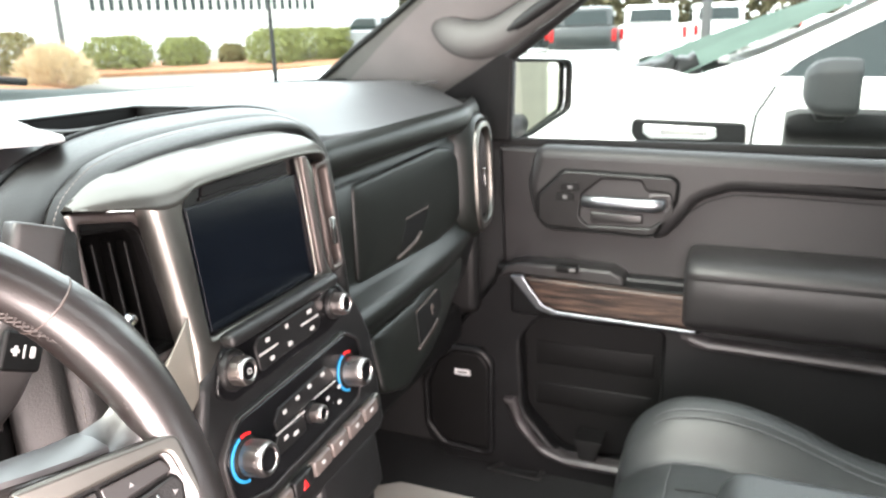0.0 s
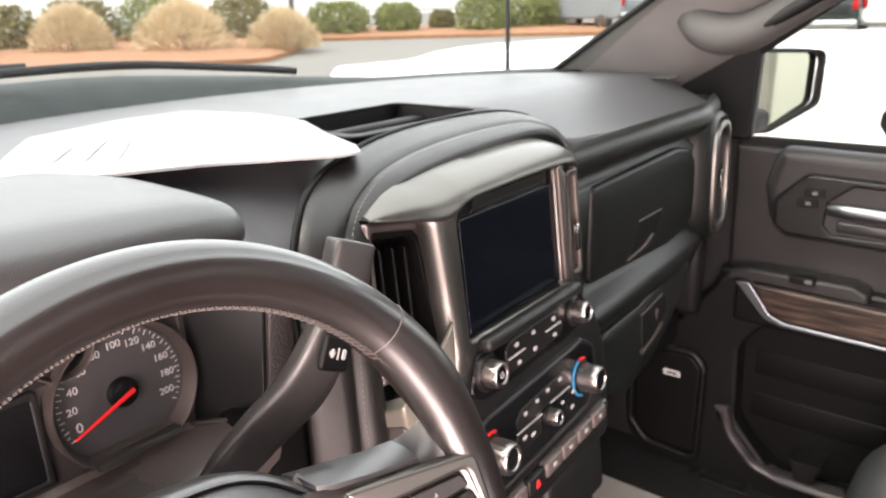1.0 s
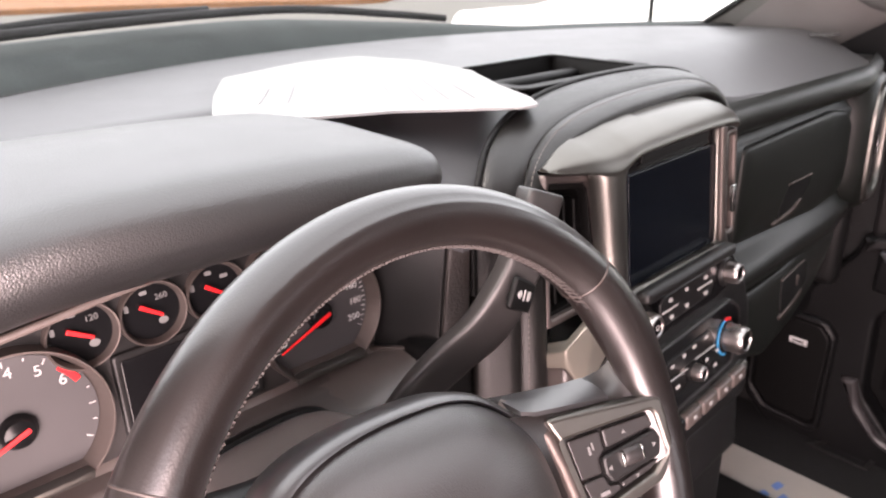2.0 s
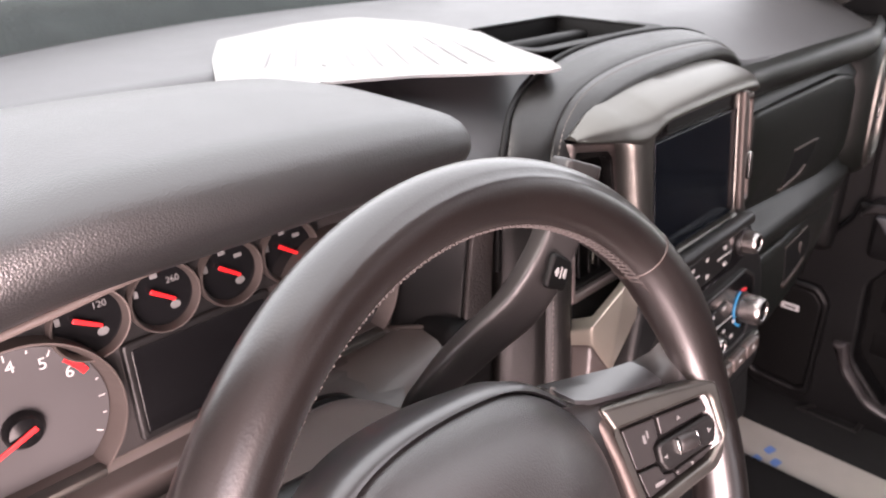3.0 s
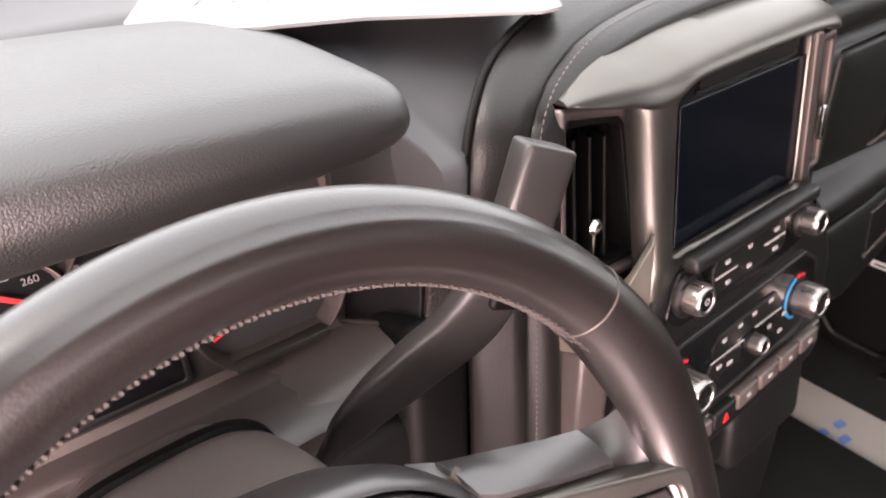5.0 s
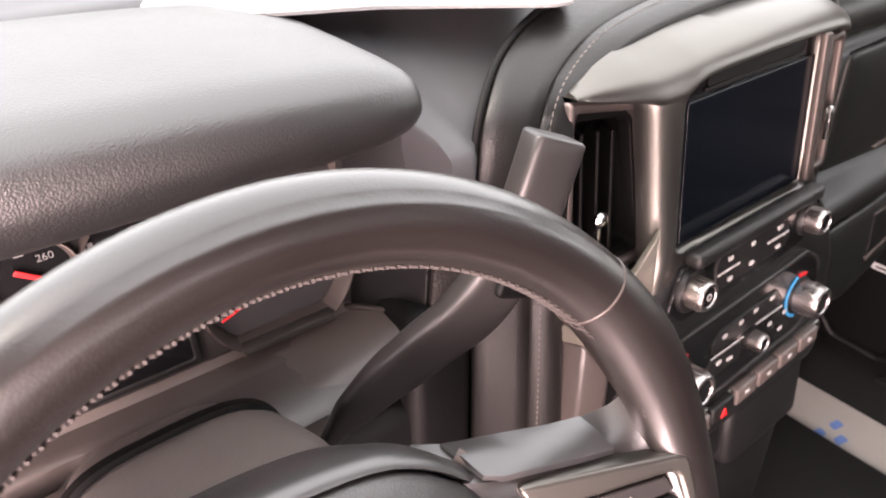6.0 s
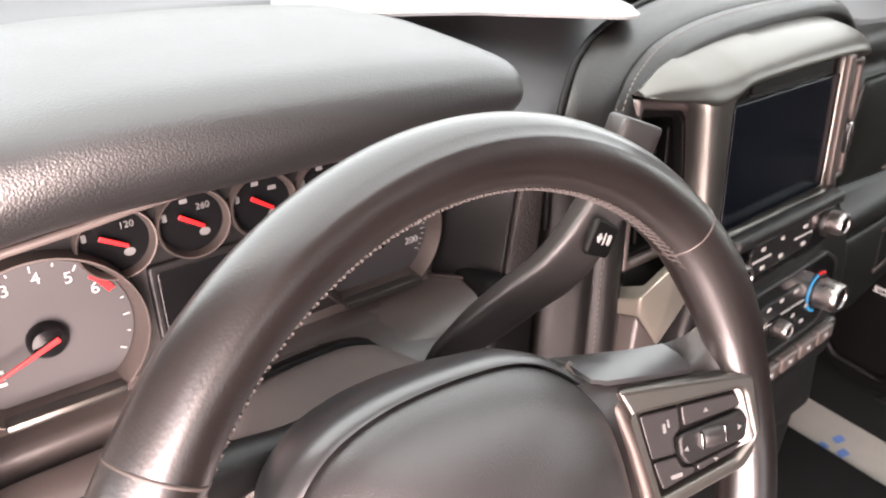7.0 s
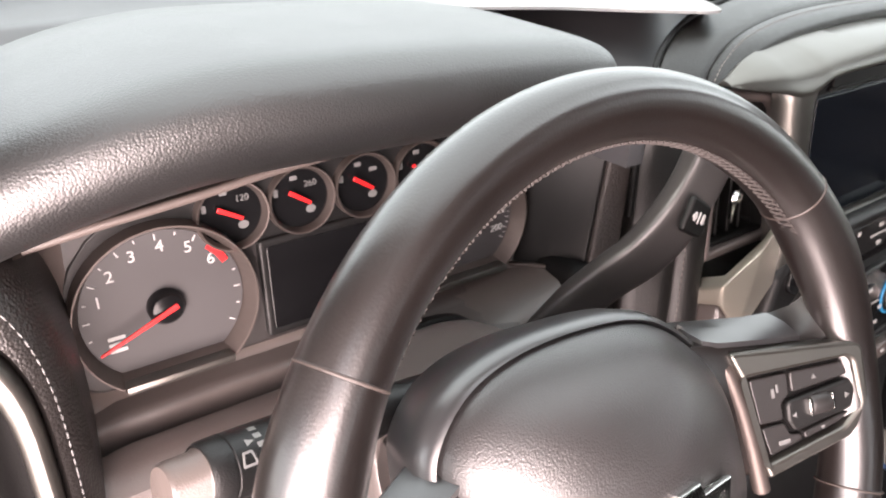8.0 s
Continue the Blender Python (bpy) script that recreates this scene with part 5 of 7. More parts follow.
part("end_cap", lathe([(0.0005, -0.002), (0.0092, -0.001), (0.0105, 0.001), (0.0108, 0.013), (0.0120, 0.0145), (0.0005, 0.0145)], 32, ST), CLUST, body, "worn rounded end button")


def on_stalk(me, z, ang, r=0.0140):
    """Wraps a small flat mark on to the stalk's round side."""
    for v in me.vertices:
        a = radians(ang) + v.co.y / r
        v.co = ST @ Vector((r * 1.012 * math.cos(a), r * 1.012 * math.sin(a), z + v.co.x))
    return me


FRONT = math.degrees(math.atan2(*reversed(((ST.to_3x3().inverted() @ Vector((-0.05, -0.75, 0.65)))[:2]))))
marks = [on_stalk(letters("OFF", 0.0062), 0.0435, FRONT - 4)]
for k in range(7):
    marks.append(on_stalk(shape([rect(-0.0016, -0.0012, 0.0016, 0.0012, 0.0004)], 0.0002, 0.00005), 0.0355, FRONT + 50 - 17 * k, 0.01395))
for zz, aa in ((0.0430, 34), (0.0285, -2)):
    marks.append(on_stalk(shape([rounded([(-0.0035, 0.003), (0.0035, 0.003), (0.0022, -0.003), (-0.0022, -0.003)], 0.0008), rounded([(-0.0024, 0.002), (0.0024, 0.002), (0.0014, -0.002), (-0.0014, -0.002)], 0.0005)], 0.0002, 0.00005), zz, FRONT + aa))
marks.append(on_stalk(shape([[(-0.002, -0.0016), (0.0018, 0.0), (-0.002, 0.0016)]], 0.0002, 0.00005), 0.0315, FRONT - 28))
part("symbols", joined(marks), WHITE, body, "white printed wiper symbols")

# ---- paper lying on the dash ----
pp = [(0.082, 0.354), (0.125, 0.435), (0.187, 0.532), (0.31, 0.570), (0.395, 0.570), (0.418, 0.47), (0.411, 0.378), (0.372, 0.300), (0.342, 0.232), (0.320, 0.203), (0.302, 0.204), (0.250, 0.243), (0.206, 0.268), (0.144, 0.286), (0.112, 0.306)]


def sheet():
    """A slightly curled, folded stack of printed paper."""
    bm = bmesh.new()
    c = Vector((0.25, 0.40))
    rings = []
    fine = [Vector(p) for p in rounded(pp, 0.01, 3)]
    for layer in (0.0, 0.0022):
        for s in (1.0, 0.8, 0.6, 0.4, 0.2, 0.03):
            ring = []
            for p in fine:
                q = c + (p - c) * s
                curl = 0.003 * max(0.0, math.sin((q.x + q.y) * 9)) * s
                ring.append(bm.verts.new((q.x, q.y, 1.3445 + layer + curl - 0.0035 * min(1.0, max(0.0, (q.x - 0.16) / 0.08)))))
            rings.append(ring)
    top, bot = rings[6:], rings[:6]
    n = len(fine)
    for grp in (top, bot):
        for a, b in zip(grp, grp[1:]):
            for i in range(n):
                bm.faces.new((a[i], a[(i + 1) % n], b[(i + 1) % n], b[i]))
        bm.faces.new(grp[-1])
    for i in range(n):
        bm.faces.new((bot[0][i], bot[0][(i + 1) % n], top[0][(i + 1) % n], top[0][i]))
    return from_bm(bm)


paper = part("paper_sheet", sheet(), PAPER)


def print_line(x0, y0, x1, y1, w):
    """A faint printed line that follows the sheet's curl."""
    a, b = Vector((x0, y0)), Vector((x1, y1))
    n = Vector((a.y - b.y, b.x - a.x)).normalized() * w
    rows = []
    for k in range(9):
        p = a.lerp(b, k / 8)
        row = []
        for s in (-1, 1):
            q = p + n * s
            f = (q - Vector((0.25, 0.40))).length / 0.17
            curl = 0.003 * max(0.0, math.sin((q.x + q.y) * 9)) * min(1.0, f)
            row.append((q.x, q.y, 1.3476 + curl - 0.0035 * min(1.0, max(0.0, (q.x - 0.16) / 0.08))))
        rows.append(row)
    return loft(rows)


for k in range(9):
    u = 0.10 + 0.78 * k / 8
    c0, c1 = Vector((0.115, 0.385)).lerp(Vector((0.325, 0.245)), u), Vector((0.215, 0.515)).lerp(Vector((0.405, 0.40)), u)
    part("print_line", print_line(c0.x, c0.y, c0.x + (c1.x - c0.x) * (0.5 + 0.4 * ((k * 37) % 10) / 10), c0.y + (c1.y - c0.y) * (0.5 + 0.4 * ((k * 37) % 10) / 10), 0.0012), GREYINK, paper)
tagged(paper, "white printed paper sheet lying on the dash top", "paper")

# ---- passenger door ----
DOORF = lambda x: Matrix.Translation((x, 0, 0)) @ basis((0, 0, 0), (0, -1, 0), (0, 0, 1))  # local x runs to the rear, local y up, z into the cab
door = thing("passenger_door", "closed black vinyl passenger door with wood trim, armrest and chrome handle", "door", (1.4, -0.2, 0.4))


def dy(pts):
    """(y, z) pairs to the door's own flat plane."""
    return [(-y, z) for y, z in pts]


POCKET = rounded(dy([(0.150, 0.774), (0.108, 0.828), (-0.150, 0.828), (-0.150, 0.53), (-0.02, 0.497), (0.062, 0.512), (0.142, 0.60)]), [0.04, 0.03, 0.02, 0.04, 0.04, 0.05, 0.06])
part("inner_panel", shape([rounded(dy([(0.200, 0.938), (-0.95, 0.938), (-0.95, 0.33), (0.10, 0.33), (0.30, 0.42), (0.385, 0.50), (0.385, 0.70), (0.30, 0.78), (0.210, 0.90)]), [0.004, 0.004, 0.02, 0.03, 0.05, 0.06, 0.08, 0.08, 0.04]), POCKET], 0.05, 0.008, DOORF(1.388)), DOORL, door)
# pocket back and ribs are black, with the recess shade in their colour
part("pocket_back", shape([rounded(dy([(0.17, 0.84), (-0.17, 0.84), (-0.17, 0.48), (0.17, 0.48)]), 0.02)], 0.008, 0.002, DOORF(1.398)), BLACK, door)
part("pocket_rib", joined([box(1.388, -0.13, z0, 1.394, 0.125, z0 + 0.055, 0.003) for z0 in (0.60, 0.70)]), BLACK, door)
part("upper_panel", shape([rounded(dy([(0.205, 1.190), (-0.95, 1.172), (-0.95, 0.93), (0.196, 0.93)]), [0.006, 0.02, 0.01, 0.01])], 0.03, 0.010, DOORF(1.392)), DOORM, door)
cap = part("sill_cap", shape([rounded(dy([(0.115, 1.198), (-0.95, 1.182), (-0.95, 1.112), (-0.36, 1.122), (-0.255, 1.122), (-0.20, 1.100), (-0.165, 1.050), (-0.14, 1.022), (0.09, 1.022), (0.122, 1.060), (0.135, 1.120)]), [0.03, 0.01, 0.004, 0.02, 0.05, 0.05, 0.03, 0.03, 0.03, 0.03, 0.04])], 0.052, 0.024, DOORF(1.378), 6), DOORM, door, "padded vinyl upper door cap")
part("sewn_seam", tube([(1.3265, y, z) for y, z in [(-0.175, 1.075), (-0.215, 1.103), (-0.258, 1.119), (-0.36, 1.119), (-0.55, 1.113), (-0.95, 1.106)]], 0.0012, 6), BLACK, cap)
part("window_seal", box(1.372, -0.95, 1.186, 1.385, 0.20, 1.206, 0.004), RUBBER, door)
HOUS = rounded(dy([(0.055, 1.152), (-0.150, 1.147), (-0.163, 1.135), (-0.160, 1.100), (-0.125, 1.034), (-0.105, 1.030), (0.088, 1.036), (0.106, 1.052), (0.108, 1.098)]), [0.02, 0.008, 0.008, 0.02, 0.015, 0.02, 0.012, 0.012, 0.02])
BOWL = rounded(dy([(-0.020, 1.138), (-0.095, 1.137), (-0.104, 1.118), (-0.150, 1.116), (-0.152, 1.075), (-0.115, 1.047), (0.005, 1.045), (0.022, 1.060), (0.018, 1.105)]), 0.012)
hb = part("handle_bezel", shape([HOUS, BOWL], 0.018, 0.004, DOORF(1.337)), BEZEL, door, "smooth black handle bezel")
part("handle_rim", shape([[(p[0] * 1.0, p[1]) for p in rounded(dy([(0.058, 1.1555), (-0.153, 1.1505), (-0.167, 1.137), (-0.164, 1.098), (-0.127, 1.030), (-0.105, 1.026), (0.090, 1.032), (0.110, 1.050), (0.112, 1.100)]), [0.02, 0.008, 0.008, 0.02, 0.015, 0.02, 0.012, 0.012, 0.02])], HOUS], 0.014, 0.002, DOORF(1.336)), BLACK, hb)
part("handle_bowl", shape([rounded(dy([(0.03, 1.145), (-0.158, 1.145), (-0.158, 1.04), (0.03, 1.04)]), 0.01)], 0.006, 0.001, DOORF(1.342)), BLACK, hb)
part("lever_cup", shape([rounded(dy([(-0.024, 1.133), (-0.088, 1.132), (-0.088, 1.098), (-0.010, 1.098)]), 0.012)], 0.010, 0.003, DOORF(1.340)), BEZEL, hb)
part("pull_lever", loft([[(xx + dx, y, zz + dz) for dx, dz in ((-0.006, 0), (-0.0045, 0.009 * s), (0.001, 0.0125 * s), (0.005, 0.009 * s), (0.006, 0), (0.005, -0.009 * s), (0.001, -0.0125 * s), (-0.0045, -0.009 * s))]
     for y, xx, zz, s in ((0.020, 1.325, 1.092, 0.5), (0.016, 1.322, 1.092, 0.9), (-0.02, 1.317, 1.0915, 1.0), (-0.08, 1.315, 1.0905, 1.0), (-0.12, 1.317, 1.091, 1.05), (-0.137, 1.321, 1.093, 0.95), (-0.142, 1.326, 1.094, 0.5))], ring=True, angle=50), SATCH, hb, "satin chrome pull lever")
part("lever_foot", box(1.320, -0.10, 1.052, 1.330, 0.0, 1.072, 0.004), VANE, hb)
part("lever_socket", shape([rounded(dy([(-0.108, 1.113), (-0.152, 1.115), (-0.154, 1.078), (-0.115, 1.075)]), 0.008), rounded(dy([(-0.114, 1.106), (-0.146, 1.107), (-0.147, 1.084), (-0.120, 1.082)]), 0.006)], 0.012, 0.003, DOORF(1.334)), DEDGE, hb)
for z0 in (1.112, 1.092):
    yy = 0.058 if z0 > 1.1 else 0.068
    b = part("lock_switch", shape([rounded(dy([(yy, z0 + 0.016), (yy - 0.034, z0 + 0.017), (yy - 0.036, z0 + 0.002), (yy + 0.002, z0)]), 0.003)], 0.004, 0.0012, DOORF(1.3195)), BLACK, hb)
    part("switch_mark", shape([rounded(dy([(yy - 0.013, z0 + 0.011), (yy - 0.022, z0 + 0.011), (yy - 0.022, z0 + 0.005), (yy - 0.013, z0 + 0.005)]), 0.001)], 0.0006, 0.0001, DOORF(1.3155)), GPRINT, b)
# wood with its chrome edge
wd = part("wood_trim", shape([rounded(dy([(0.128, 0.934), (-0.219, 0.926), (-0.214, 0.860), (0.060, 0.866), (0.088, 0.876)]), [0.004, 0.003, 0.003, 0.02, 0.02])], 0.016, 0.006, DOORF(1.305)), WOOD, door, "open-grain brown wood trim")
part("chrome_edge", shape([rounded(dy([(0.158, 0.933), (0.130, 0.936), (0.086, 0.878), (0.058, 0.867), (-0.214, 0.8605), (-0.213, 0.853), (0.066, 0.857), (0.098, 0.866)]), [0.003, 0.003, 0.02, 0.02, 0.001, 0.001, 0.02, 0.02])], 0.018, 0.003, DOORF(1.306)), SATCH, wd)
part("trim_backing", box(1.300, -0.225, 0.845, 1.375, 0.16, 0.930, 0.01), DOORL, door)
sw = part("switch_shelf", shape([rounded(dy([(0.195, 0.915), (0.172, 0.948), (0.140, 0.957), (-0.045, 0.957), (-0.070, 0.945), (-0.074, 0.925), (0.16, 0.93)]), 0.012)], 0.070, 0.006, DOORF(1.378)), DOORM, door)
b = part("window_switch", box(1.296, 0.018, 0.948, 1.318, 0.062, 0.962, 0.003), BLACK, sw)
part("switch_mark", box(1.2945, 0.022, 0.952, 1.2965, 0.034, 0.959, 0.0005), GPRINT, b)


def armrest():
    """Flat padded top, a sewn edge and an upright face, rounded at its front end."""
    rows = []
    for y, s in ((-0.188, 0.60), (-0.190, 0.80), (-0.197, 0.93), (-0.212, 1.0), (-0.30, 1.0), (-0.5, 1.0), (-0.75, 1.0), (-0.95, 1.0)):
        cx, cz = 1.31, 0.935
        pts = [(1.38, 1.012), (1.33, 1.013), (1.29, 1.009), (1.265, 1.001), (1.253, 0.990), (1.2490, 0.980), (1.2520, 0.9755), (1.2495, 0.971), (1.2505, 0.94), (1.256, 0.895), (1.266, 0.875), (1.29, 0.862), (1.38, 0.858)]
        drop = -0.030 * max(0.0, (-0.6 - y))
        rows.append([(cx + (x - cx) * s if x < 1.37 else x, y, cz + (z - cz) * (0.5 + 0.5 * s) + drop) for x, z in pts])
    return loft(rows, ring=True, angle=75)


ar = part("armrest", armrest(), DOORM, door, "padded armrest with a sewn edge")
part("sewn_seam", tube([(1.2505, y, 0.9755 - 0.03 * max(0.0, -0.6 - y)) for y in (-0.208, -0.25, -0.35, -0.5, -0.6, -0.75, -0.95)], 0.0013, 6), BLACK, ar)
# ledge and pocket edge wear the painted highlight colour
part("lower_strip", shape([rounded(dy([(-0.178, 0.842), (-0.205, 0.842), (-0.235, 0.832), (-0.95, 0.818), (-0.95, 0.798), (-0.23, 0.812), (-0.205, 0.818)]), [0.004, 0.01, 0.02, 0.004, 0.004, 0.02, 0.01])], 0.05, 0.010, DOORF(1.36)), DEDGE, door, "smooth moulded ledge below the armrest")
part("pocket_lip", shape([rounded(dy([(0.186, 0.632), (0.156, 0.636), (0.140, 0.582), (0.098, 0.528), (0.045, 0.510), (-0.16, 0.513), (-0.16, 0.494), (0.035, 0.490), (0.092, 0.505), (0.150, 0.560)]), [0.004, 0.006, 0.03, 0.03, 0.03, 0.004, 0.004, 0.03, 0.04, 0.04])], 0.045, 0.010, DOORF(1.365)), DEDGE, door, "smooth moulded pocket edge")
part("cup_web", loft([[(1.33, y, z) for y, z in ((0.012, 0.512), (0.022, 0.558), (-0.036, 0.558), (-0.022, 0.512))], [(1.39, y, z) for y, z in ((0.012, 0.512), (0.022, 0.558), (-0.036, 0.558), (-0.022, 0.512))]], ring=True), LOWER, door)
SPK = rounded(dy([(0.352, 0.715), (0.300, 0.744), (0.232, 0.744), (0.206, 0.715), (0.208, 0.487), (0.225, 0.476), (0.335, 0.482), (0.378, 0.53), (0.380, 0.645)]), [0.03, 0.03, 0.03, 0.03, 0.02, 0.02, 0.03, 0.03, 0.03])
SPI = [(sum(p[0] for p in SPK) / len(SPK) + (q[0] - sum(p[0] for p in SPK) / len(SPK)) * 0.84, sum(p[1] for p in SPK) / len(SPK) + (q[1] - sum(p[1] for p in SPK) / len(SPK)) * 0.88) for q in SPK]
sk = part("speaker_grille", shape([SPI], 0.012, 0.005, DOORF(1.338)), BLACK, door)
part("speaker_ring", shape([SPK, SPI], 0.022, 0.008, DOORF(1.342)), DOORL, sk)
part("speaker_badge", shape([rounded(dy([(0.300, 0.686), (0.262, 0.686), (0.262, 0.672), (0.300, 0.672)]), 0.002)], 0.002, 0.0008, DOORF(1.3262)), GRILLW, sk, "small satin badge")
part("badge_bar", shape([rounded(dy([(0.293, 0.681), (0.269, 0.681), (0.269, 0.677), (0.293, 0.677)]), 0.001)], 0.0006, 0.0001, DOORF(1.3240)), BLACK, sk)
part("sail_panel", shape([rounded(dy([(0.36, 1.20), (0.34, 1.30), (0.185, 1.395), (0.172, 1.38), (0.178, 1.198)]), 0.01)], 0.03, 0.006, DOORF(1.39)), BLACK, door)
part("window_frame", tube([(1.375, 0.185, 1.37), (1.34, 0.05, 1.465), (1.29, -0.12, 1.585), (1.25, -0.30, 1.66), (1.24, -0.95, 1.67)], 0.016, 10), RUBBER, door)
gl = part("window_pane", loft([[(1.395, y, 1.19), (1.38, y, 1.30), (1.35, y, 1.42)] for y in (0.16, 0.1)] + [[(1.395, y, 1.19), (1.375, y, 1.32), (1.30, y, 1.56)] for y in (-0.1,)] + [[(1.395, y, 1.19), (1.36, y, 1.35), (1.26, y, 1.66)] for y in (-0.32, -0.95)]), GLASS, door)
gl.visible_shadow = False
part("outer_skin", box(1.44, -0.97, 0.20, 1.47, 0.42, 1.185, 0.012), WPAINT, door)
part("sill_plate", shape([rounded([(0.0, 0.0), (0.13, 0.0), (0.13, 0.05), (0.03, 0.05)], 0.006), rounded([(0.015, 0.006), (0.12, 0.006), (0.12, 0.04), (0.035, 0.04)], 0.004)], 0.004, 0.001, Matrix.Translation((1.30, 0.22, 0.455)) @ pose(0, 0, 0, 0, 0, -90)), VANE, door)

# ---- seat, floor, tunnel ----
seat = thing("passenger_seat", "black leather passenger seat cushion with raised bolster and grey seams", "seat", (0.95, -0.4, 0.48))


def cushion():
    rows = []
    for y, f in ((-0.105, 0.25), (-0.110, 0.55), (-0.125, 0.76), (-0.155, 0.90), (-0.20, 1.0), (-0.26, 1.03), (-0.32, 1.01), (-0.40, 0.93), (-0.50, 0.80), (-0.75, 0.66)):
        row = []
        for x, z in ((0.70, 0.50), (0.695, 0.60), (0.705, 0.68), (0.735, 0.735), (0.775, 0.745), (0.805, 0.722), (0.825, 0.712), (0.95, 0.722), (1.035, 0.715), (1.055, 0.722), (1.085, 0.765), (1.120, 0.790), (1.155, 0.785), (1.182, 0.745), (1.19, 0.66), (1.188, 0.50)):
            row.append((x + (0.03 if x < 0.9 else -0.012) * (1 - f), y, 0.50 + (z - 0.50) * f))
        rows.append(row)
    cols = [spline([r[j] for r in rows], 4) for j in range(16)]
    fine = []
    for i in range(len(cols[0])):
        sec = [c[i] for c in cols]
        fine.append(spline(sec, 3))
    return loft(fine, angle=80)


cu = part("cushion", cushion(), SEAT, seat)
def crest(x, y, lift=0.0035):
    """A point on the cushion's skin."""
    hit = None
    for v in cu.data.vertices:
        d = (v.co.x - x) ** 2 + (v.co.y - y) ** 2
        if v.co.z > 0.6 and (hit is None or d < hit[0]):
            hit = (d, v.co)
    return Vector((x, y, hit[1].z + lift))


BACK = (-0.17, -0.19, -0.22, -0.26, -0.30, -0.36, -0.42, -0.50, -0.60, -0.72)
for x0 in (1.092, 1.103):
    part("bolster_seam", tube(spline([crest(x0, y) for y in BACK], 3), 0.0012, 6), SEAM, cu)
part("panel_seam", tube(spline([crest(1.045, y) for y in BACK], 3), 0.0012, 6), SEAM, cu)
part("front_seam", tube(spline([crest(x, -0.205) for x in (0.83, 0.87, 0.91, 0.95, 0.99, 1.03, 1.05)], 3), 0.0011, 6), SEAM, cu)
part("centre_seam", tube(spline([crest(0.955, y) for y in BACK[2:]], 3), 0.0011, 6), BLACK, cu)
part("seat_base", box(0.74, -0.75, 0.46, 1.17, -0.14, 0.53, 0.02), BLACK, seat)
console = thing("centre_console", "closed black vinyl centre console between the seats", "console", (0.45, -0.6, 0.5))
part("lid", box(0.315, -1.0, 0.86, 0.725, -0.285, 0.934, 0.035, 5), SEAT, console)
part("bin", box(0.335, -1.0, 0.46, 0.635, -0.345, 0.87, 0.03), LOWER, console)
floor = tagged(part("floor", box(-0.45, -1.2, 0.40, 1.40, 0.75, 0.452, 0.004), CARPET), "black carpeted cab floor", "floor", kind="structure")
tunnel = tagged(part("floor_tunnel", box(0.35, -0.36, 0.445, 0.60, 0.5, 0.56, 0.03), CARPET), "carpeted hump in the cab floor", "floor", kind="structure")
tagged(part("wall_firewall", box(-0.45, 0.58, 0.40, 1.40, 0.64, 1.10, 0.01), CARPET), "dark footwell bulkhead", "wall", kind="structure")
tagged(part("wall_kick_panel", box(1.385, 0.19, 0.40, 1.43, 0.66, 1.30, 0.01), CARPET), "dark footwell side panel", "wall", kind="structure")
tagged(part("wall_kick_panel_driver", box(-0.50, 0.19, 0.40, -0.46, 0.66, 1.30, 0.01), CARPET), "dark footwell side panel", "wall", kind="structure")
pm = part("floor_mat", shape([rounded([(0.90, -0.06), (1.19, -0.04), (1.19, 0.38), (1.15, 0.43), (0.90, 0.42)], 0.02)], 0.003, 0.001, Matrix.Translation((0, 0, 0.4535))), MATP)
tagged(pm, "cream paper floor mat with blue print on carpet", "floor mat")
part("blue_print", joined([shape([rounded([(x, y), (x + 0.026, y - 0.006), (x + 0.032, y + 0.010), (x + 0.008, y + 0.014)], 0.004)], 0.0006, 0.0001, Matrix.Translation((0, 0, 0.4568))) for x, y in ((1.075, 0.172), (1.105, 0.196), (1.060, 0.205))]), INK, pm)

# added dark sheet that hides the inner part of the paper mat
rm = part("dark_sheet", box(0.64, -0.08, 0.4575, 1.065, 0.44, 0.468, 0.004), RUBBER)
tagged(rm, "added dark sheet overlapping the paper mat", "floor mat")

# ---- pillars, roof, glass ----
def pillar(side):
    """Grey windscreen pillar trim from the dash end up to the roof."""
    X = lambda x: x if side > 0 else 0.9 - x
    pts = [((1.200, 0.560, 1.305), (1.285, 0.300, 1.300), (1.330, 0.31, 1.30), (1.30, 0.56, 1.30)), ((1.165, 0.420, 1.390), (1.265, 0.215, 1.365), (1.325, 0.21, 1.36), (1.28, 0.42, 1.39)),
           ((1.120, 0.225, 1.505), (1.240, 0.085, 1.450), (1.315, 0.07, 1.45), (1.24, 0.23, 1.51)), ((1.060, -0.02, 1.63), (1.19, -0.08, 1.57), (1.27, -0.10, 1.57), (1.18, -0.01, 1.64)), ((0.98, -0.25, 1.72), (1.13, -0.27, 1.67), (1.22, -0.28, 1.66), (1.12, -0.24, 1.73))]
    cols = [spline([(X(p[j][0]), p[j][1], p[j][2]) for p in pts], 5) for j in range(4)]
    rows = []
    for i in range(len(cols[0])):
        a, b, c, d = (cl[i] for cl in cols)
        m = (a + b) / 2 + Vector((-side * 0.012, -0.008, 0.006))
        rows.append([a, a.lerp(m, 0.5) + Vector((-side * 0.006, 0, 0.002)), m, b.lerp(m, 0.5) + Vector((-side * 0.006, 0, 0)), b, c, d])
    ob = tagged(part("trim_pillar", loft(rows, ring=True, angle=60), PILL), "light grey windscreen pillar trim", "pillar", kind="structure")
    part("glass_edge", tube([Vector((X(p[0][0]), p[0][1] + 0.004, p[0][2])) for p in pts], 0.006, 8), RUBBER, ob)
    return ob


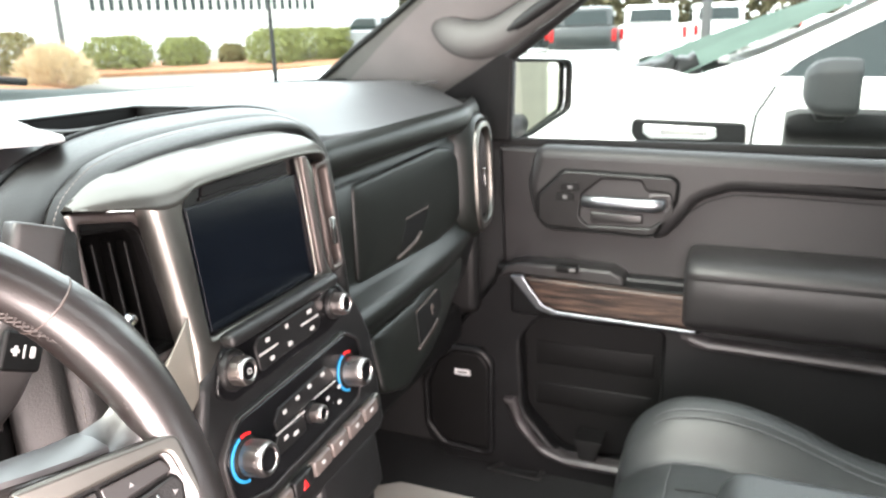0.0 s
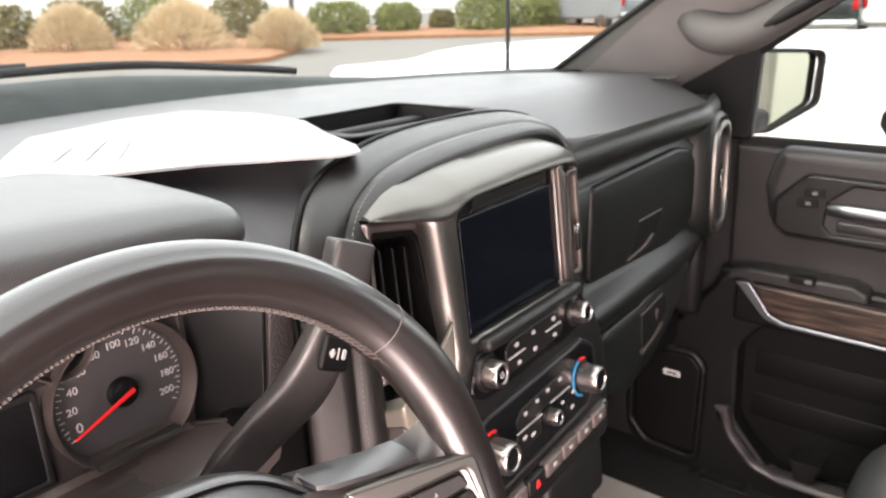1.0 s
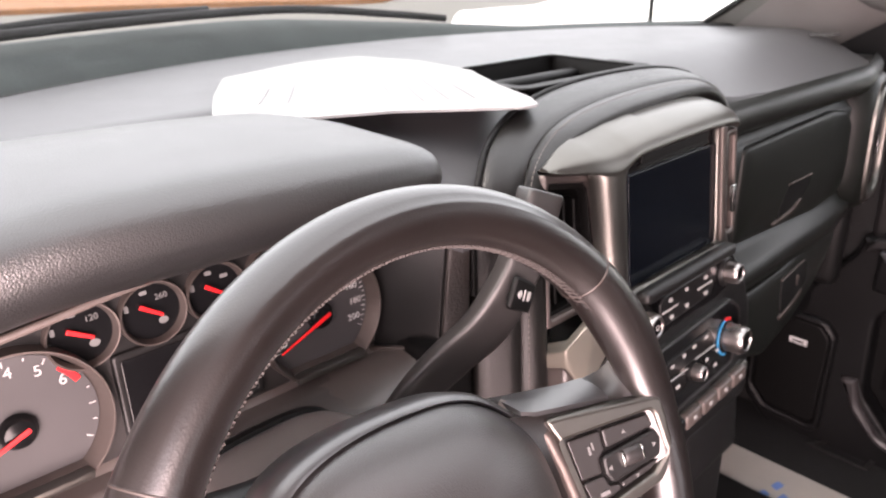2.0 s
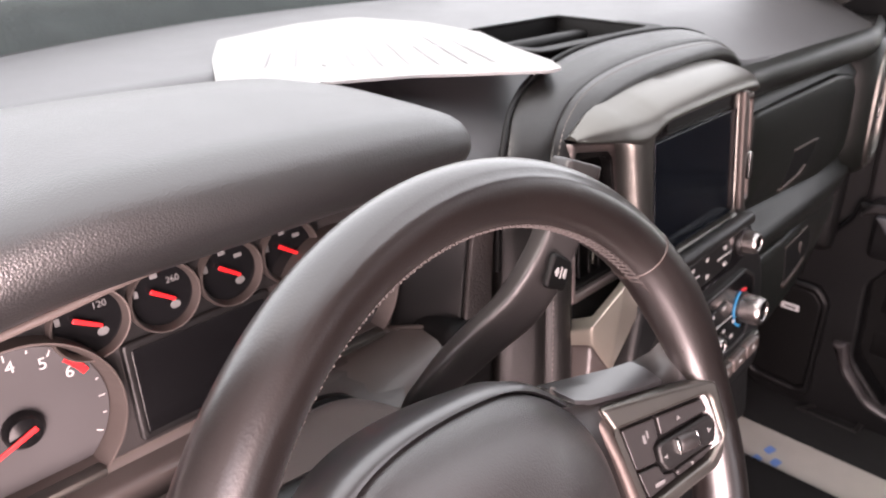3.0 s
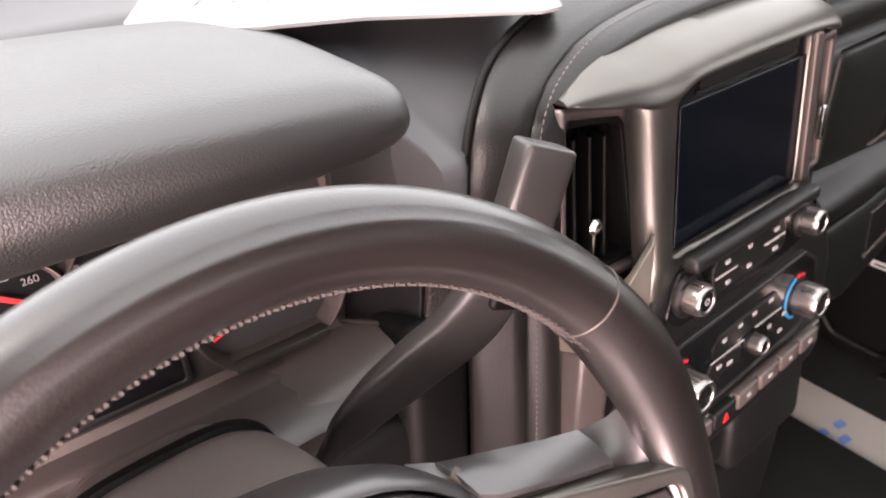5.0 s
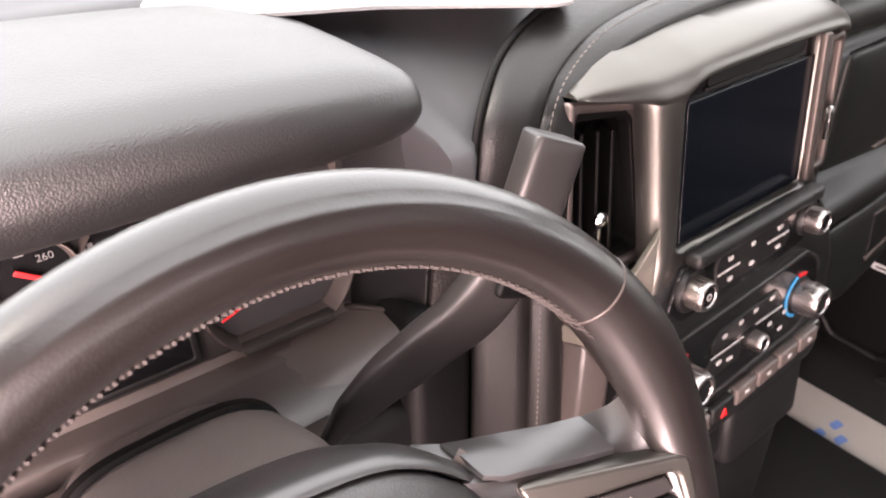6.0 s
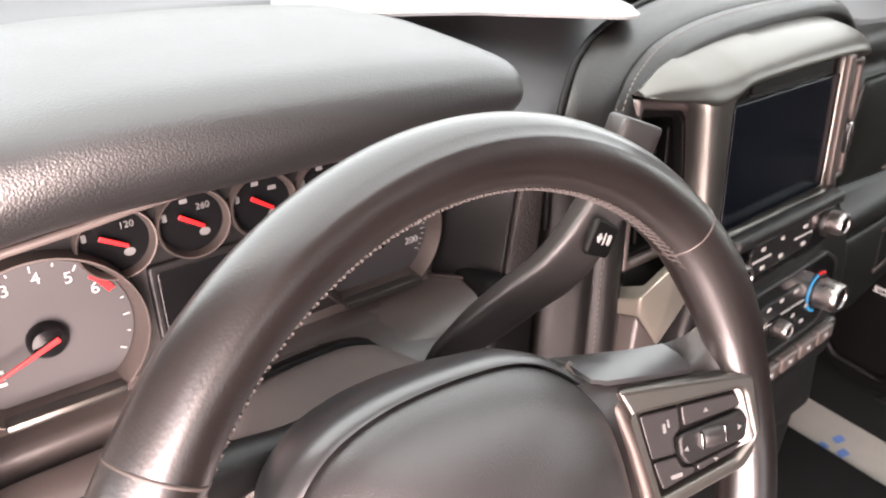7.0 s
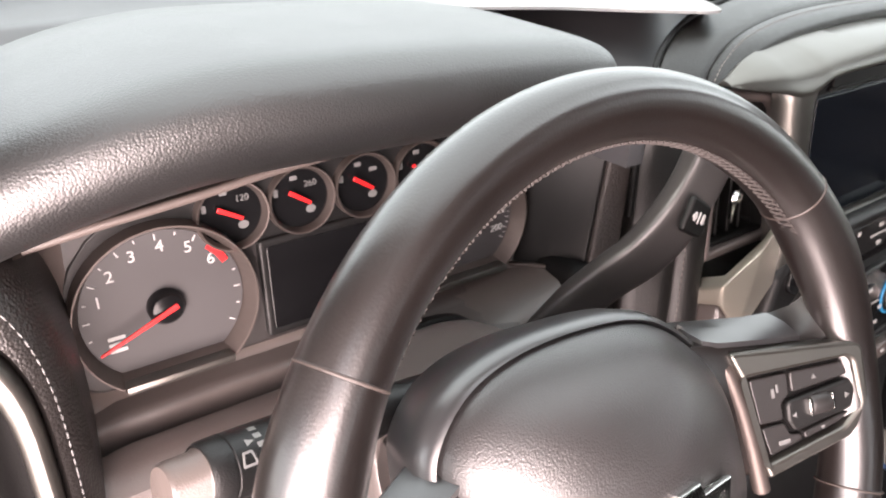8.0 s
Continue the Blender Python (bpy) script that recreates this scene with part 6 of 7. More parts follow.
pillar(1)
pillar(-1)
grab = thing("grab_handle", "light grey moulded grab handle on the windscreen pillar", "handle", (1.2, 0.1, 1.45))
GP = spline([(1.225, 0.255, 1.475), (1.200, 0.245, 1.432), (1.190, 0.205, 1.406), (1.190, 0.150, 1.408), (1.185, 0.080, 1.446), (1.165, -0.02, 1.505), (1.13, -0.14, 1.575), (1.10, -0.24, 1.63), (1.13, -0.29, 1.67)], 6)
part("grip", tube(GP, [0.028 + 0.008 * math.exp(-((i - 13) / 9) ** 2) for i in range(len(GP))], 16, flat=0.95), HANDM, grab)
part("mount", box(-0.06, -0.03, -0.012, 0.07, 0.03, 0.016, 0.012, 4, Matrix.Translation((1.212, 0.225, 1.452)) @ pose(0, 0, 0, 30, 20, -60)), HANDM, grab)
# dark bar laid on the grip imitates the shade inside its slot
part("grip_slot_shade", tube([p + Vector((-0.022, -0.014, 0.004)) for p in GP[16:34]], [0.003 + 0.010 * math.sin(math.pi * (k + 0.5) / 18) for k in range(18)], 12), LOWER, grab)
roof = tagged(part("ceiling", box(-0.33, -2.20, 1.735, 1.23, -0.22, 1.78, 0.02), HEAD), "light grey cloth headliner", "ceiling", kind="structure")
# unseen walls added to close the cab; their openings shape the incoming light
back = tagged(part("wall_rear", shape([[(-0.52, 0.40), (1.47, 0.40), (1.30, 1.78), (-0.40, 1.78)], rect(0.0, 1.30, 0.90, 1.60, 0.05)], 0.06, 0.01, REAR((0, -2.16, 0))), CARPET), "unseen dark rear cab wall with a window opening", "wall", kind="structure")
REARWIN = rounded([(1.00, 1.20), (1.90, 1.20), (1.90, 1.55), (1.75, 1.64), (1.00, 1.66)], 0.06)
left = tagged(part("wall_driver_side", shape([[(-0.32, 0.40), (2.14, 0.40), (2.14, 1.78), (0.15, 1.78), (-0.32, 1.45)], rounded([(-0.24, 0.72), (0.70, 0.72), (0.70, 1.52), (0.10, 1.54), (-0.24, 1.36)], 0.06)], 0.05, 0.01, DOORF(-0.50)), CARPET), "unseen dark driver's side wall with an opening that limits the light", "wall", kind="structure")
tagged(part("wall_passenger_side", shape([[(0.94, 0.40), (2.14, 0.40), (2.14, 1.76), (0.94, 1.76)], REARWIN], 0.06, 0.01, DOORF(1.46)), CARPET), "unseen dark rear passenger side wall with a window opening", "wall", kind="structure")


def windscreen():
    rows = []
    for i in range(25):
        s = -1 + 2 * i / 24
        xb, xt = MID + s * 0.775, MID + s * 0.56
        yb = glass_base_y(MID + s * 0.74) + 0.012
        yt = -0.16 - 0.10 * abs(s) ** 2
        rows.append([(xb + (xt - xb) * t, yb + (yt - yb) * t, 1.325 + 0.42 * t + 0.035 * math.sin(math.pi * t)) for t in (0, 0.2, 0.4, 0.6, 0.8, 1.0)])
    return loft(rows, angle=80)


wsg = tagged(part("window_front", windscreen(), GLASS), "clear raked windscreen", "windscreen", kind="structure")
part("lower_seal", tube([(MID + s * 0.775, glass_base_y(MID + s * 0.74) + 0.008, 1.332) for s in [-1 + k / 12 for k in range(25)]], 0.006, 8), RUBBER, wsg)
cowl_rows = []
for k in range(25):
    s = -1 + k / 12
    x, yb = MID + s * 0.80, glass_base_y(MID + s * 0.74)
    h = 0.040 * max(0.0, min(1.0, 1 - (x - 0.42) / 0.50)) if x > 0.42 else 0.040
    cowl_rows.append([(x, yb + 0.006, 1.322), (x, yb + 0.018, 1.336 + h * 0.2), (x, yb + 0.05, 1.336 + h * 0.75), (x, yb + 0.09, 1.336 + h), (x, yb + 0.15, 1.332 + h), (x, yb + 0.175, 1.322 + h * 0.8), (x, yb + 0.18, 1.25)])
cowl = tagged(part("cowl", loft(cowl_rows), mat("weathered_cowl", (0.030, 0.036, 0.035), 0.8, grain=0.4, grain_size=0.006, kind='NOISE', vary=0.3, vary_size=0.04, spec=0.15)), "dark plastic cowl at the windscreen foot", "cowl", kind="structure")
wip = thing("wiper", "black windscreen wiper resting on the glass foot", "wiper", (0.6, 0.82, 1.35))
part("blade", tube(spline([(-0.15, 0.665, 1.386), (0.15, 0.745, 1.392), (0.42, 0.775, 1.392), (0.62, 0.765, 1.374), (0.72, 0.745, 1.362)], 8), 0.006, 8), RUBBER, wip)
part("arm", tube(spline([(-0.10, 0.76, 1.380), (0.12, 0.79, 1.396), (0.30, 0.775, 1.398)], 8), 0.006, 8), RUBBER, wip)
hood_rows = []
for k in range(21):
    s = -1 + k / 10
    hood_rows.append([(MID + s * 0.86, glass_base_y(MID + s * 0.74) + 0.16, 1.265 - 0.05 * abs(s) ** 4), (MID + s * 0.87, 1.35, 1.255 - 0.06 * abs(s) ** 4), (MID + s * 0.88, 1.9, 1.22 - 0.08 * abs(s) ** 4), (MID + s * 0.88, 2.25, 1.12 - 0.1 * abs(s) ** 4), (MID + s * 0.86, 2.32, 0.9), (MID + s * 0.86, 2.32, 0.4)])
bonnet = thing("truck_bonnet", "white bonnet of the truck seen past the windscreen", "bonnet", (0.45, 1.6, 0.9))
part("panel", loft(hood_rows, angle=60), WPAINT, bonnet)
flank = thing("truck_flank", "cream white rear cab and bed side of the truck", "truck side", (1.5, -2.0, 0.4))
part("panel", box(1.44, -4.3, 0.25, 1.475, -0.98, 1.19, 0.015), WPAINT, flank)
part("cab_side", shape([rounded(([(-0.98, 1.195), (-2.25, 1.195), (-2.25, 1.60), (-2.0, 1.72), (-0.98, 1.70)]), 0.03), rounded(([(-1.04, 1.23), (-1.95, 1.23), (-1.95, 1.54), (-1.80, 1.63), (-1.04, 1.63)]), 0.04)], 0.03, 0.006, basis((1.445, 0, 0), (0, 1, 0), (0, 0, 1))), WPAINT, flank)
part("window", shape([rounded(([(-1.03, 1.22), (-1.96, 1.22), (-1.96, 1.55), (-1.80, 1.64), (-1.03, 1.64)]), 0.04)], 0.006, 0.001, basis((1.452, 0, 0), (0, 1, 0), (0, 0, 1))), TGLASS, flank)
part("door_handle", box(1.475, -1.98, 1.05, 1.505, -1.80, 1.085, 0.010, 3), CHROME, flank)
part("aerial", tube([(1.30, 0.70, 1.20), (1.295, 0.70, 1.95)], [0.006, 0.002], 8), RUBBER, bonnet)

# ---- side mirror ----
mirror = thing("side_mirror", "black door mirror with clear glass outside the passenger window", "mirror", (1.55, 0.25, 1.2))
MM = basis((1.606, 0.195, 1.262), (0.83, -0.557, 0), (0, 0, 1))
mo = rounded([(-0.112, -0.083), (-0.02, -0.085), (0.112, -0.030), (0.115, 0.090), (-0.108, 0.100)], [0.02, 0.05, 0.03, 0.025, 0.025])
mi = [(p[0] * 0.90 + 0.0, p[1] * 0.90 + 0.001) for p in mo]
part("shell", shape([mo], 0.07, 0.02, MM @ pose(0, 0, -0.085), 4), BLACK, mirror)
part("glass_rim", shape([mo, mi], 0.022, 0.006, MM @ pose(0, 0, -0.017)), BLACK, mirror)
part("mirror_glass", shape([[(p[0] * 0.91, p[1] * 0.91 + 0.001) for p in mo]], 0.003, 0.0005, MM @ pose(0, 0, -0.011, 0, 4.5, 0)), MIRROR, mirror, "reflecting mirror glass")
part("arm", box(1.44, 0.20, 1.185, 1.58, 0.29, 1.235, 0.02), BLACK, mirror)

# ---- outside: ground, planting, parked vehicles ----
def ground_z(x, y):
    r = math.hypot(x - 0.4, y)
    return -0.15 + 0.021 * max(0.0, min(r, 70) - 7)


def ground_sheet():
    rows = []
    for r in (0.01, 3, 7, 9, 12, 16, 20, 25, 30, 36, 45, 55, 70, 120, 300, 900):
        rows.append([(0.4 + r * math.cos(a), r * math.sin(a), ground_z(0.4 + r * math.cos(a), r * math.sin(a))) for a in [2 * math.pi * k / 64 for k in range(65)]])
    return loft(rows, angle=80)


tagged(part("ground", ground_sheet(), ASPH), "pale sunlit car park asphalt", "ground", kind="structure")


def at_bearing(deg, dist):
    """A place on the ground at a bearing to the right of straight ahead."""
    a = radians(deg)
    x, y = dist * math.sin(a), dist * math.cos(a)
    return Vector((x, y, ground_z(x, y)))


def bed():
    rows = []
    for b in [12 + 1.5 * k for k in range(36)]:
        row = []
        for d, h in ((29.0, 0.0), (29.0, 0.13), (29.2, 0.14), (29.22, 0.11), (31, 0.2), (34, 0.22), (37.5, 0.12), (37.6, 0.0)):
            p = at_bearing(b, d)
            row.append((p.x, p.y, p.z + h + (0.03 * noise.noise((p.x, p.y, 0)) if 0.15 < h else 0)))
        rows.append(row)
    return loft(rows, angle=40)


def near_bed():
    """The bed's nearer part, where it bulges towards the truck."""
    rows = []
    for b in [6 + 1.5 * k for k in range(25)]:
        row = []
        near = 20.5 + 6.0 * max(0.0, (b - 38) / 4) ** 2
        for f, h in ((0, 0.0), (0, 0.13), (0.02, 0.15), (0.025, 0.12), (0.2, 0.2), (0.5, 0.24), (0.8, 0.22), (1.0, 0.18)):
            p = at_bearing(b, near + (29.6 - near) * f)
            row.append((p.x, p.y, p.z + h + (0.04 * noise.noise((p.x, p.y, 0)) if h > 0.15 else 0)))
        rows.append(row)
    return loft(rows, angle=40)


tagged(part("ground_bed_near", near_bed(), MULCH), "reddish bark mulch bed bulging towards the truck", "planting bed", kind="structure")
tagged(part("ground_bed", bed(), MULCH), "reddish bark mulch planting bed with a kerb", "planting bed", kind="structure")


def bush(b, d, w, h, leaf=LEAF, seed=1):
    """A clipped bush of many leaves, or a dome of fine straw blades."""
    rnd = random.Random(seed)
    p = at_bearing(b, d)
    straw = leaf is STRAW
    label = "pale straw-coloured dome of ornamental grass" if straw else "clipped round green hedge bush on bark mulch" if leaf is LEAF else "loose reddish-green shrub on bark mulch"
    ob = thing("grass_mound" if straw else "hedge_bush", label, "bush", tuple(p), group="roadside bushes")
    verts, faces = [], []
    for i in range(3400 if straw else 2600):
        a, u = rnd.uniform(0, 2 * math.pi), rnd.random() ** 0.4
        zz = rnd.random()
        prof = math.sqrt(1 - zz * zz) if straw else (0.78 + 0.35 * math.sin(math.pi * min(1, zz * 0.8 + 0.15))) * (1 if zz < 0.85 else 0.86)
        bump = 1 + 0.10 * noise.noise((3 * math.cos(a), 3 * math.sin(a), zz * 3 + seed))
        c = Vector((math.cos(a) * w / 2 * u * prof * bump, math.sin(a) * w / 2 * u * prof * bump, 0.12 + zz * (h - 0.12) * (1 + 0.06 * noise.noise((4 * math.cos(a) * u, 4 * math.sin(a) * u, seed))))) + p
        if straw:
            out = (c - p - Vector((0, 0, -0.2))).normalized()
            side = out.cross(Vector((rnd.uniform(-1, 1), rnd.uniform(-1, 1), rnd.uniform(-1, 1)))).normalized() * rnd.uniform(0.012, 0.022)
            quad = (c - side, c + side, c + side * 0.4 + out * rnd.uniform(0.16, 0.30), c - side * 0.4 + out * 0.15)
        else:
            s = rnd.uniform(0.05, 0.105)
            q = Euler((rnd.uniform(0, 6), rnd.uniform(0, 6), rnd.uniform(0, 6))).to_matrix()
            quad = [c + q @ Vector(v) * s for v in ((-1, 0, 0), (0, -0.5, 0.12), (1, 0, 0), (0, 0.5, 0.12))]
        k = len(verts)
        verts.extend(tuple(v) for v in quad)
        faces.append((k, k + 1, k + 2, k + 3))
    me = bpy.data.meshes.new("leaves")
    me.from_pydata(verts, [], faces)
    part("leaves", me, leaf, ob)
    part("stem", joined([tube([p + Vector((0, 0, 0.0)), p + Vector((0.15 * math.cos(k * 2.1), 0.15 * math.sin(k * 2.1), h * 0.5))], [0.03, 0.012], 6) for k in range(3)]), BARK, ob)


for k, (b, d, w, h, lf) in enumerate(((44.2, 31.5, 2.3, 1.35, LEAF), (48.6, 32.0, 1.75, 1.25, LEAF), (51.9, 33.0, 1.0, 0.9, LEAFY), (55.0, 31.6, 2.2, 1.5, LEAF), (57.8, 33.0, 2.3, 1.5, LEAF), (59.6, 33.4, 1.8, 1.45, LEAF), (37.3, 30.5, 2.5, 1.55, LEAFY), (31.6, 31.5, 2.9, 1.6, LEAF), (33.2, 24.5, 2.9, 1.45, STRAW), (40.2, 24.0, 2.1, 1.15, STRAW), (26.0, 25.5, 2.3, 1.4, STRAW), (26.6, 31.0, 2.4, 1.6, LEAFY), (21.5, 28.0, 2.4, 1.5, LEAFY), (18.0, 24.5, 2.2, 1.3, STRAW), (14.5, 30.0, 2.4, 1.6, LEAF))):
    bush(b, d, w, h, lf, k + 3)


def pole(b, d, h, r, label):
    p = at_bearing(b, d)
    ob = thing("lamp_post", label, "post", tuple(p))
    part("shaft", tube([p, p + Vector((0, 0, h))], [r, r * 0.7], 12), POSTM, ob)
    part("base", lathe([(0.001, 0), (r * 2.2, 0), (r * 2.2, 0.25), (r * 1.6, 0.32), (0.001, 0.32)], 16, Matrix.Translation(p)), KERB, ob)


pole(40.9, 30.5, 6.0, 0.11, "pale steel lamp post on a concrete foot")
pole(86.6, 21.0, 7.0, 0.14, "dark steel lamp post among parked trucks")
# low pale building with a white railing
bp0, bp1 = at_bearing(14, 62), at_bearing(64, 66)


def pale_building():
    ob = thing("low_building", "long pale low building behind the planting", "building", tuple((bp0 + bp1) / 2))
    d = (bp1 - bp0).normalized()
    m = basis(bp0 + Vector((0, 0, -1)), d, (0, 0, 1))
    L = (bp1 - bp0).length
    part("wall", box(0, 0, -8, L, 5.5, 0, 0.03, 2, m), WALLW, ob)
    part("roof", box(-0.4, 5.5, -8.4, L + 0.4, 5.8, 0.5, 0.05, 2, m), KERB, ob)
    # added dark panes stand in for the dark gaps between far pickets
    for k in range(27):
        w = part("window", box(30.1 + k * 0.62, 3.62, 0.004, 30.1 + k * 0.62 + 0.36, 4.70, 0.03, 0.01, 1, m), TGLASS, ob)
        part("sill", box(30.1 + k * 0.62, 3.56, 0.004, 30.2 + k * 0.62 + 0.36, 3.61, 0.06, 0.01, 1, m), KERB, w)
    f = thing("railing", "white picket railing along the far pavement", "fence", tuple(bp0))
    n = m @ pose(0, 0.0, 18.0)
    part("rail", joined([box(0, 2.30, -0.03, L, 2.38, 0.03, 0.005, 1, n), box(0, 1.25, -0.03, L, 1.33, 0.03, 0.005, 1, n)]), WHITE, f)
    picket = box(-0.03, 1.0, -0.02, 0.03, 2.5, 0.02, 0.004, 1)
    for k in range(int(L / 0.25)):
        if k < 280:
            me = picket
            o = new("picket", me)
            if not me.materials:
                me.materials.append(WHITE)
            o.parent = f
            o.matrix_parent_inverse = f.matrix_basis.inverted()
            o.matrix_basis = n @ pose(0.1 + k * 0.25, 0, 0)
    return ob


pale_building()


def vehicle_wheel(x, y, z, r, parent, m):
    w = part("wheel", lathe([(0.001, -0.11), (r * 0.86, -0.12), (r, -0.09), (r, 0.09), (r * 0.86, 0.12), (r * 0.62, 0.11), (0.001, 0.10)], 28, m @ pose(x, y, z, 0, 90, 0)), TYRE, parent)
    for s in (-1, 1):
        part("rim", lathe([(0.001, 0), (r * 0.62, 0), (r * 0.60, 0.02), (r * 0.2, 0.012), (0.001, 0.016)], 20, m @ pose(x + s * 0.112, y, z, 0, 90 * s, 0)), KNOBM, w)


def pickup(name, label, m, paint, tail=True):
    """A parked pickup: its own x across, y to its nose, z up, standing at m."""
    ob = thing(name, label, "pickup truck", tuple(m.translation))
    side = [(-2.9, 0.55), (-2.9, 1.05), (-2.85, 1.32), (-0.9, 1.34), (-0.9, 1.34), (1.05, 1.34), (1.3, 1.33), (2.55, 1.25), (2.75, 1.10), (2.8, 0.6), (2.6, 0.45), (-2.6, 0.45)]
    part("body", shape([rounded(side, 0.06)], 1.96, 0.09, m @ Matrix.Translation((-0.98, 0, 0)) @ basis((0, 0, 0), (0, 1, 0), (0, 0, 1)), 4), paint, ob)
    cab = [(-0.95, 1.30), (-0.85, 1.86), (-0.6, 1.93), (0.35, 1.93), (0.6, 1.88), (1.35, 1.30)]
    part("cab", shape([rounded(cab, 0.08)], 1.60, 0.12, m @ Matrix.Translation((-0.80, 0, 0)) @ basis((0, 0, 0), (0, 1, 0), (0, 0, 1)), 4), paint, ob)
    win = [(-0.78, 1.36), (-0.70, 1.80), (0.38, 1.82), (0.55, 1.78), (1.08, 1.36)]
    part("side_window", shape([rounded(win, 0.04)], 1.66, 0.02, m @ Matrix.Translation((-0.83, 0, 0)) @ basis((0, 0, 0), (0, 1, 0), (0, 0, 1))), TGLASS, ob)
    part("rear_window", loft([[m @ Vector((x, y, z)) for x, y, z in ((-w, -0.945 + o, 1.40), (w, -0.945 + o, 1.40), (w * 0.92, -0.885 + o, 1.80), (-w * 0.92, -0.885 + o, 1.80))] for w, o in ((0.66, 0.0), (0.66, -0.02))], ring=True), TGLASS, ob)
    part("bed_hollow", box(-0.80, -2.80, 1.30, 0.80, -1.0, 1.352, 0.01, 2, m), BLACK, ob)
    part("tailgate", box(-0.74, -2.955, 0.80, 0.74, -2.88, 1.30, 0.03, 3, m), paint, ob)
    part("tail_bumper", box(-0.95, -3.02, 0.48, 0.95, -2.86, 0.68, 0.03, 3, m), CHROME, ob)
    for s in (-1, 1):
        part("tail_lamp", box(s * 0.88 - 0.065, -2.945, 0.92, s * 0.88 + 0.065, -2.80, 1.25, 0.02, 2, m), LENSR, ob, "red tail lamp")
        for y in (-1.85, 1.75):
            vehicle_wheel(s * 0.86, y, 0.40, 0.40, ob, m)
    return ob


def park(b, d, turn):
    p = at_bearing(b, d)
    return Matrix.Translation(p) @ pose(0, 0, 0, 0, 0, turn)


pickup("parked_pickup", "black parked pickup seen from behind", park(78.2, 25, -80), BPAINT)
pickup("parked_pickup", "white parked pickup seen from behind", park(82.6, 26, -80), WPAINT)
pickup("parked_pickup", "white parked pickup at the end of the row", park(87.0, 28, -80), WPAINT)
pickup("parked_pickup", "dark grey parked pickup beyond the planting bed", park(62.6, 33, -20), GPAINT)
pickup("parked_pickup", "pale parked pickup further along the row", park(96.5, 38, -140), WPAINT)
pickup("parked_pickup", "black parked pickup beside the dark lamp post", park(73.4, 27, -75), BPAINT)


# ---- white truck parked alongside ----
def neighbour():
    ob = thing("neighbour_truck", "large white pickup truck parked close alongside", "pickup truck", (3.7, 0.5, -0.15))
    side_m = lambda x, o=0.0: Matrix.Translation((x, 0, 0)) @ basis((0, 0, 0), (0, -1, 0), (0, 0, 1))
    low = [(2.9, 0.35), (2.95, 0.95), (2.80, 1.16), (1.6, 1.245), (0.30, 1.262), (-0.25, 1.245), (-3.6, 1.22), (-3.6, 0.30), (-1.6, 0.28), (-1.5, 0.25), (1.0, 0.25)]
    part("body_side", shape([rounded(dy(low), 0.08)], 2.0, 0.07, side_m(4.72), 5), WPAINT, ob)
    rows = []
    for y, zc, ze in ((2.85, 1.12, 1.05), (2.4, 1.24, 1.16), (1.6, 1.285, 1.22), (0.9, 1.30, 1.245), (0.45, 1.302, 1.25), (0.25, 1.29, 1.245)):
        rows.append([(2.74 + 1.94 * (0.5 - 0.5 * math.cos(math.pi * k / 14)), y - 0.32 * abs(k / 7 - 1) ** 2, ze + (zc - ze) * math.sin(math.pi * k / 14) ** 0.45) for k in range(15)])
    part("bonnet", loft(rows, angle=60), WPAINT, ob)
    part("windscreen", loft([[(xb + (xt - xb) * t, (0.38 - 0.34 * abs(s) ** 2) * (1 - t) + (-0.98 - 0.10 * abs(s) ** 2) * t, 1.225 + 0.44 * t + 0.03 * math.sin(math.pi * t)) for t in (0, 0.25, 0.5, 0.75, 1)] for s in [-1 + k / 8 for k in range(17)] for xb, xt in [(3.71 + 0.90 * s, 3.71 + 0.72 * s)]], angle=80), glass_tint, ob)
    part("roof", loft([[(3.71 + 0.76 * s, y, z - 0.05 * abs(s) ** 4) for y, z in ((-0.95, 1.68), (-1.25, 1.77), (-1.7, 1.80), (-2.2, 1.78))] for s in [-1 + k / 8 for k in range(17)]], angle=80), WPAINT, ob)
    for s in (-1, 1):
        x0, x1 = 3.71 - 0.96 * s, 3.71 - 0.75 * s
        pl = [((x0, 0.06, 1.215), (x0, -0.22, 1.13)), ((x0 + 0.02 * s, -0.10, 1.262), (x0 + 0.01 * s, -0.30, 1.22)), ((x0 + 0.06 * s, -0.25, 1.31), (x0 + 0.05 * s, -0.42, 1.31)), ((x0 + 0.09 * s, -0.45, 1.40), (x0 + 0.08 * s, -0.60, 1.405)), ((x0 + 0.13 * s, -0.68, 1.51), (x0 + 0.12 * s, -0.80, 1.50)), ((x0 + 0.18 * s, -0.98, 1.65), (x0 + 0.17 * s, -1.05, 1.61)), ((x1, -1.35, 1.76), (x1, -1.38, 1.69)), ((x1, -2.2, 1.76), (x1, -2.2, 1.69))]
        A = spline([p[0] for p in pl], 5)
        B = spline([p[1] for p in pl], 5)
        part("pillar", loft([[a, (a + b) / 2 + Vector((-0.02 * s, 0, 0.01)), b, b + Vector((0.05 * s, 0.01, 0)), a + Vector((0.05 * s, -0.01, 0))] for a, b in zip(A, B)], ring=True, angle=60), WPAINT, ob)
        part("side_window", loft([[(x0 + 0.03 * s, y, 1.22), (x0 + 0.03 * s + 0.17 * s * h, y, 1.22 + 0.56 * h)] for y, h in ((-0.33, 0.02), (-0.42, 0.16), (-0.60, 0.33), (-0.80, 0.50), (-1.05, 0.70), (-1.38, 0.84), (-2.2, 0.84))]), TGLASS, ob)
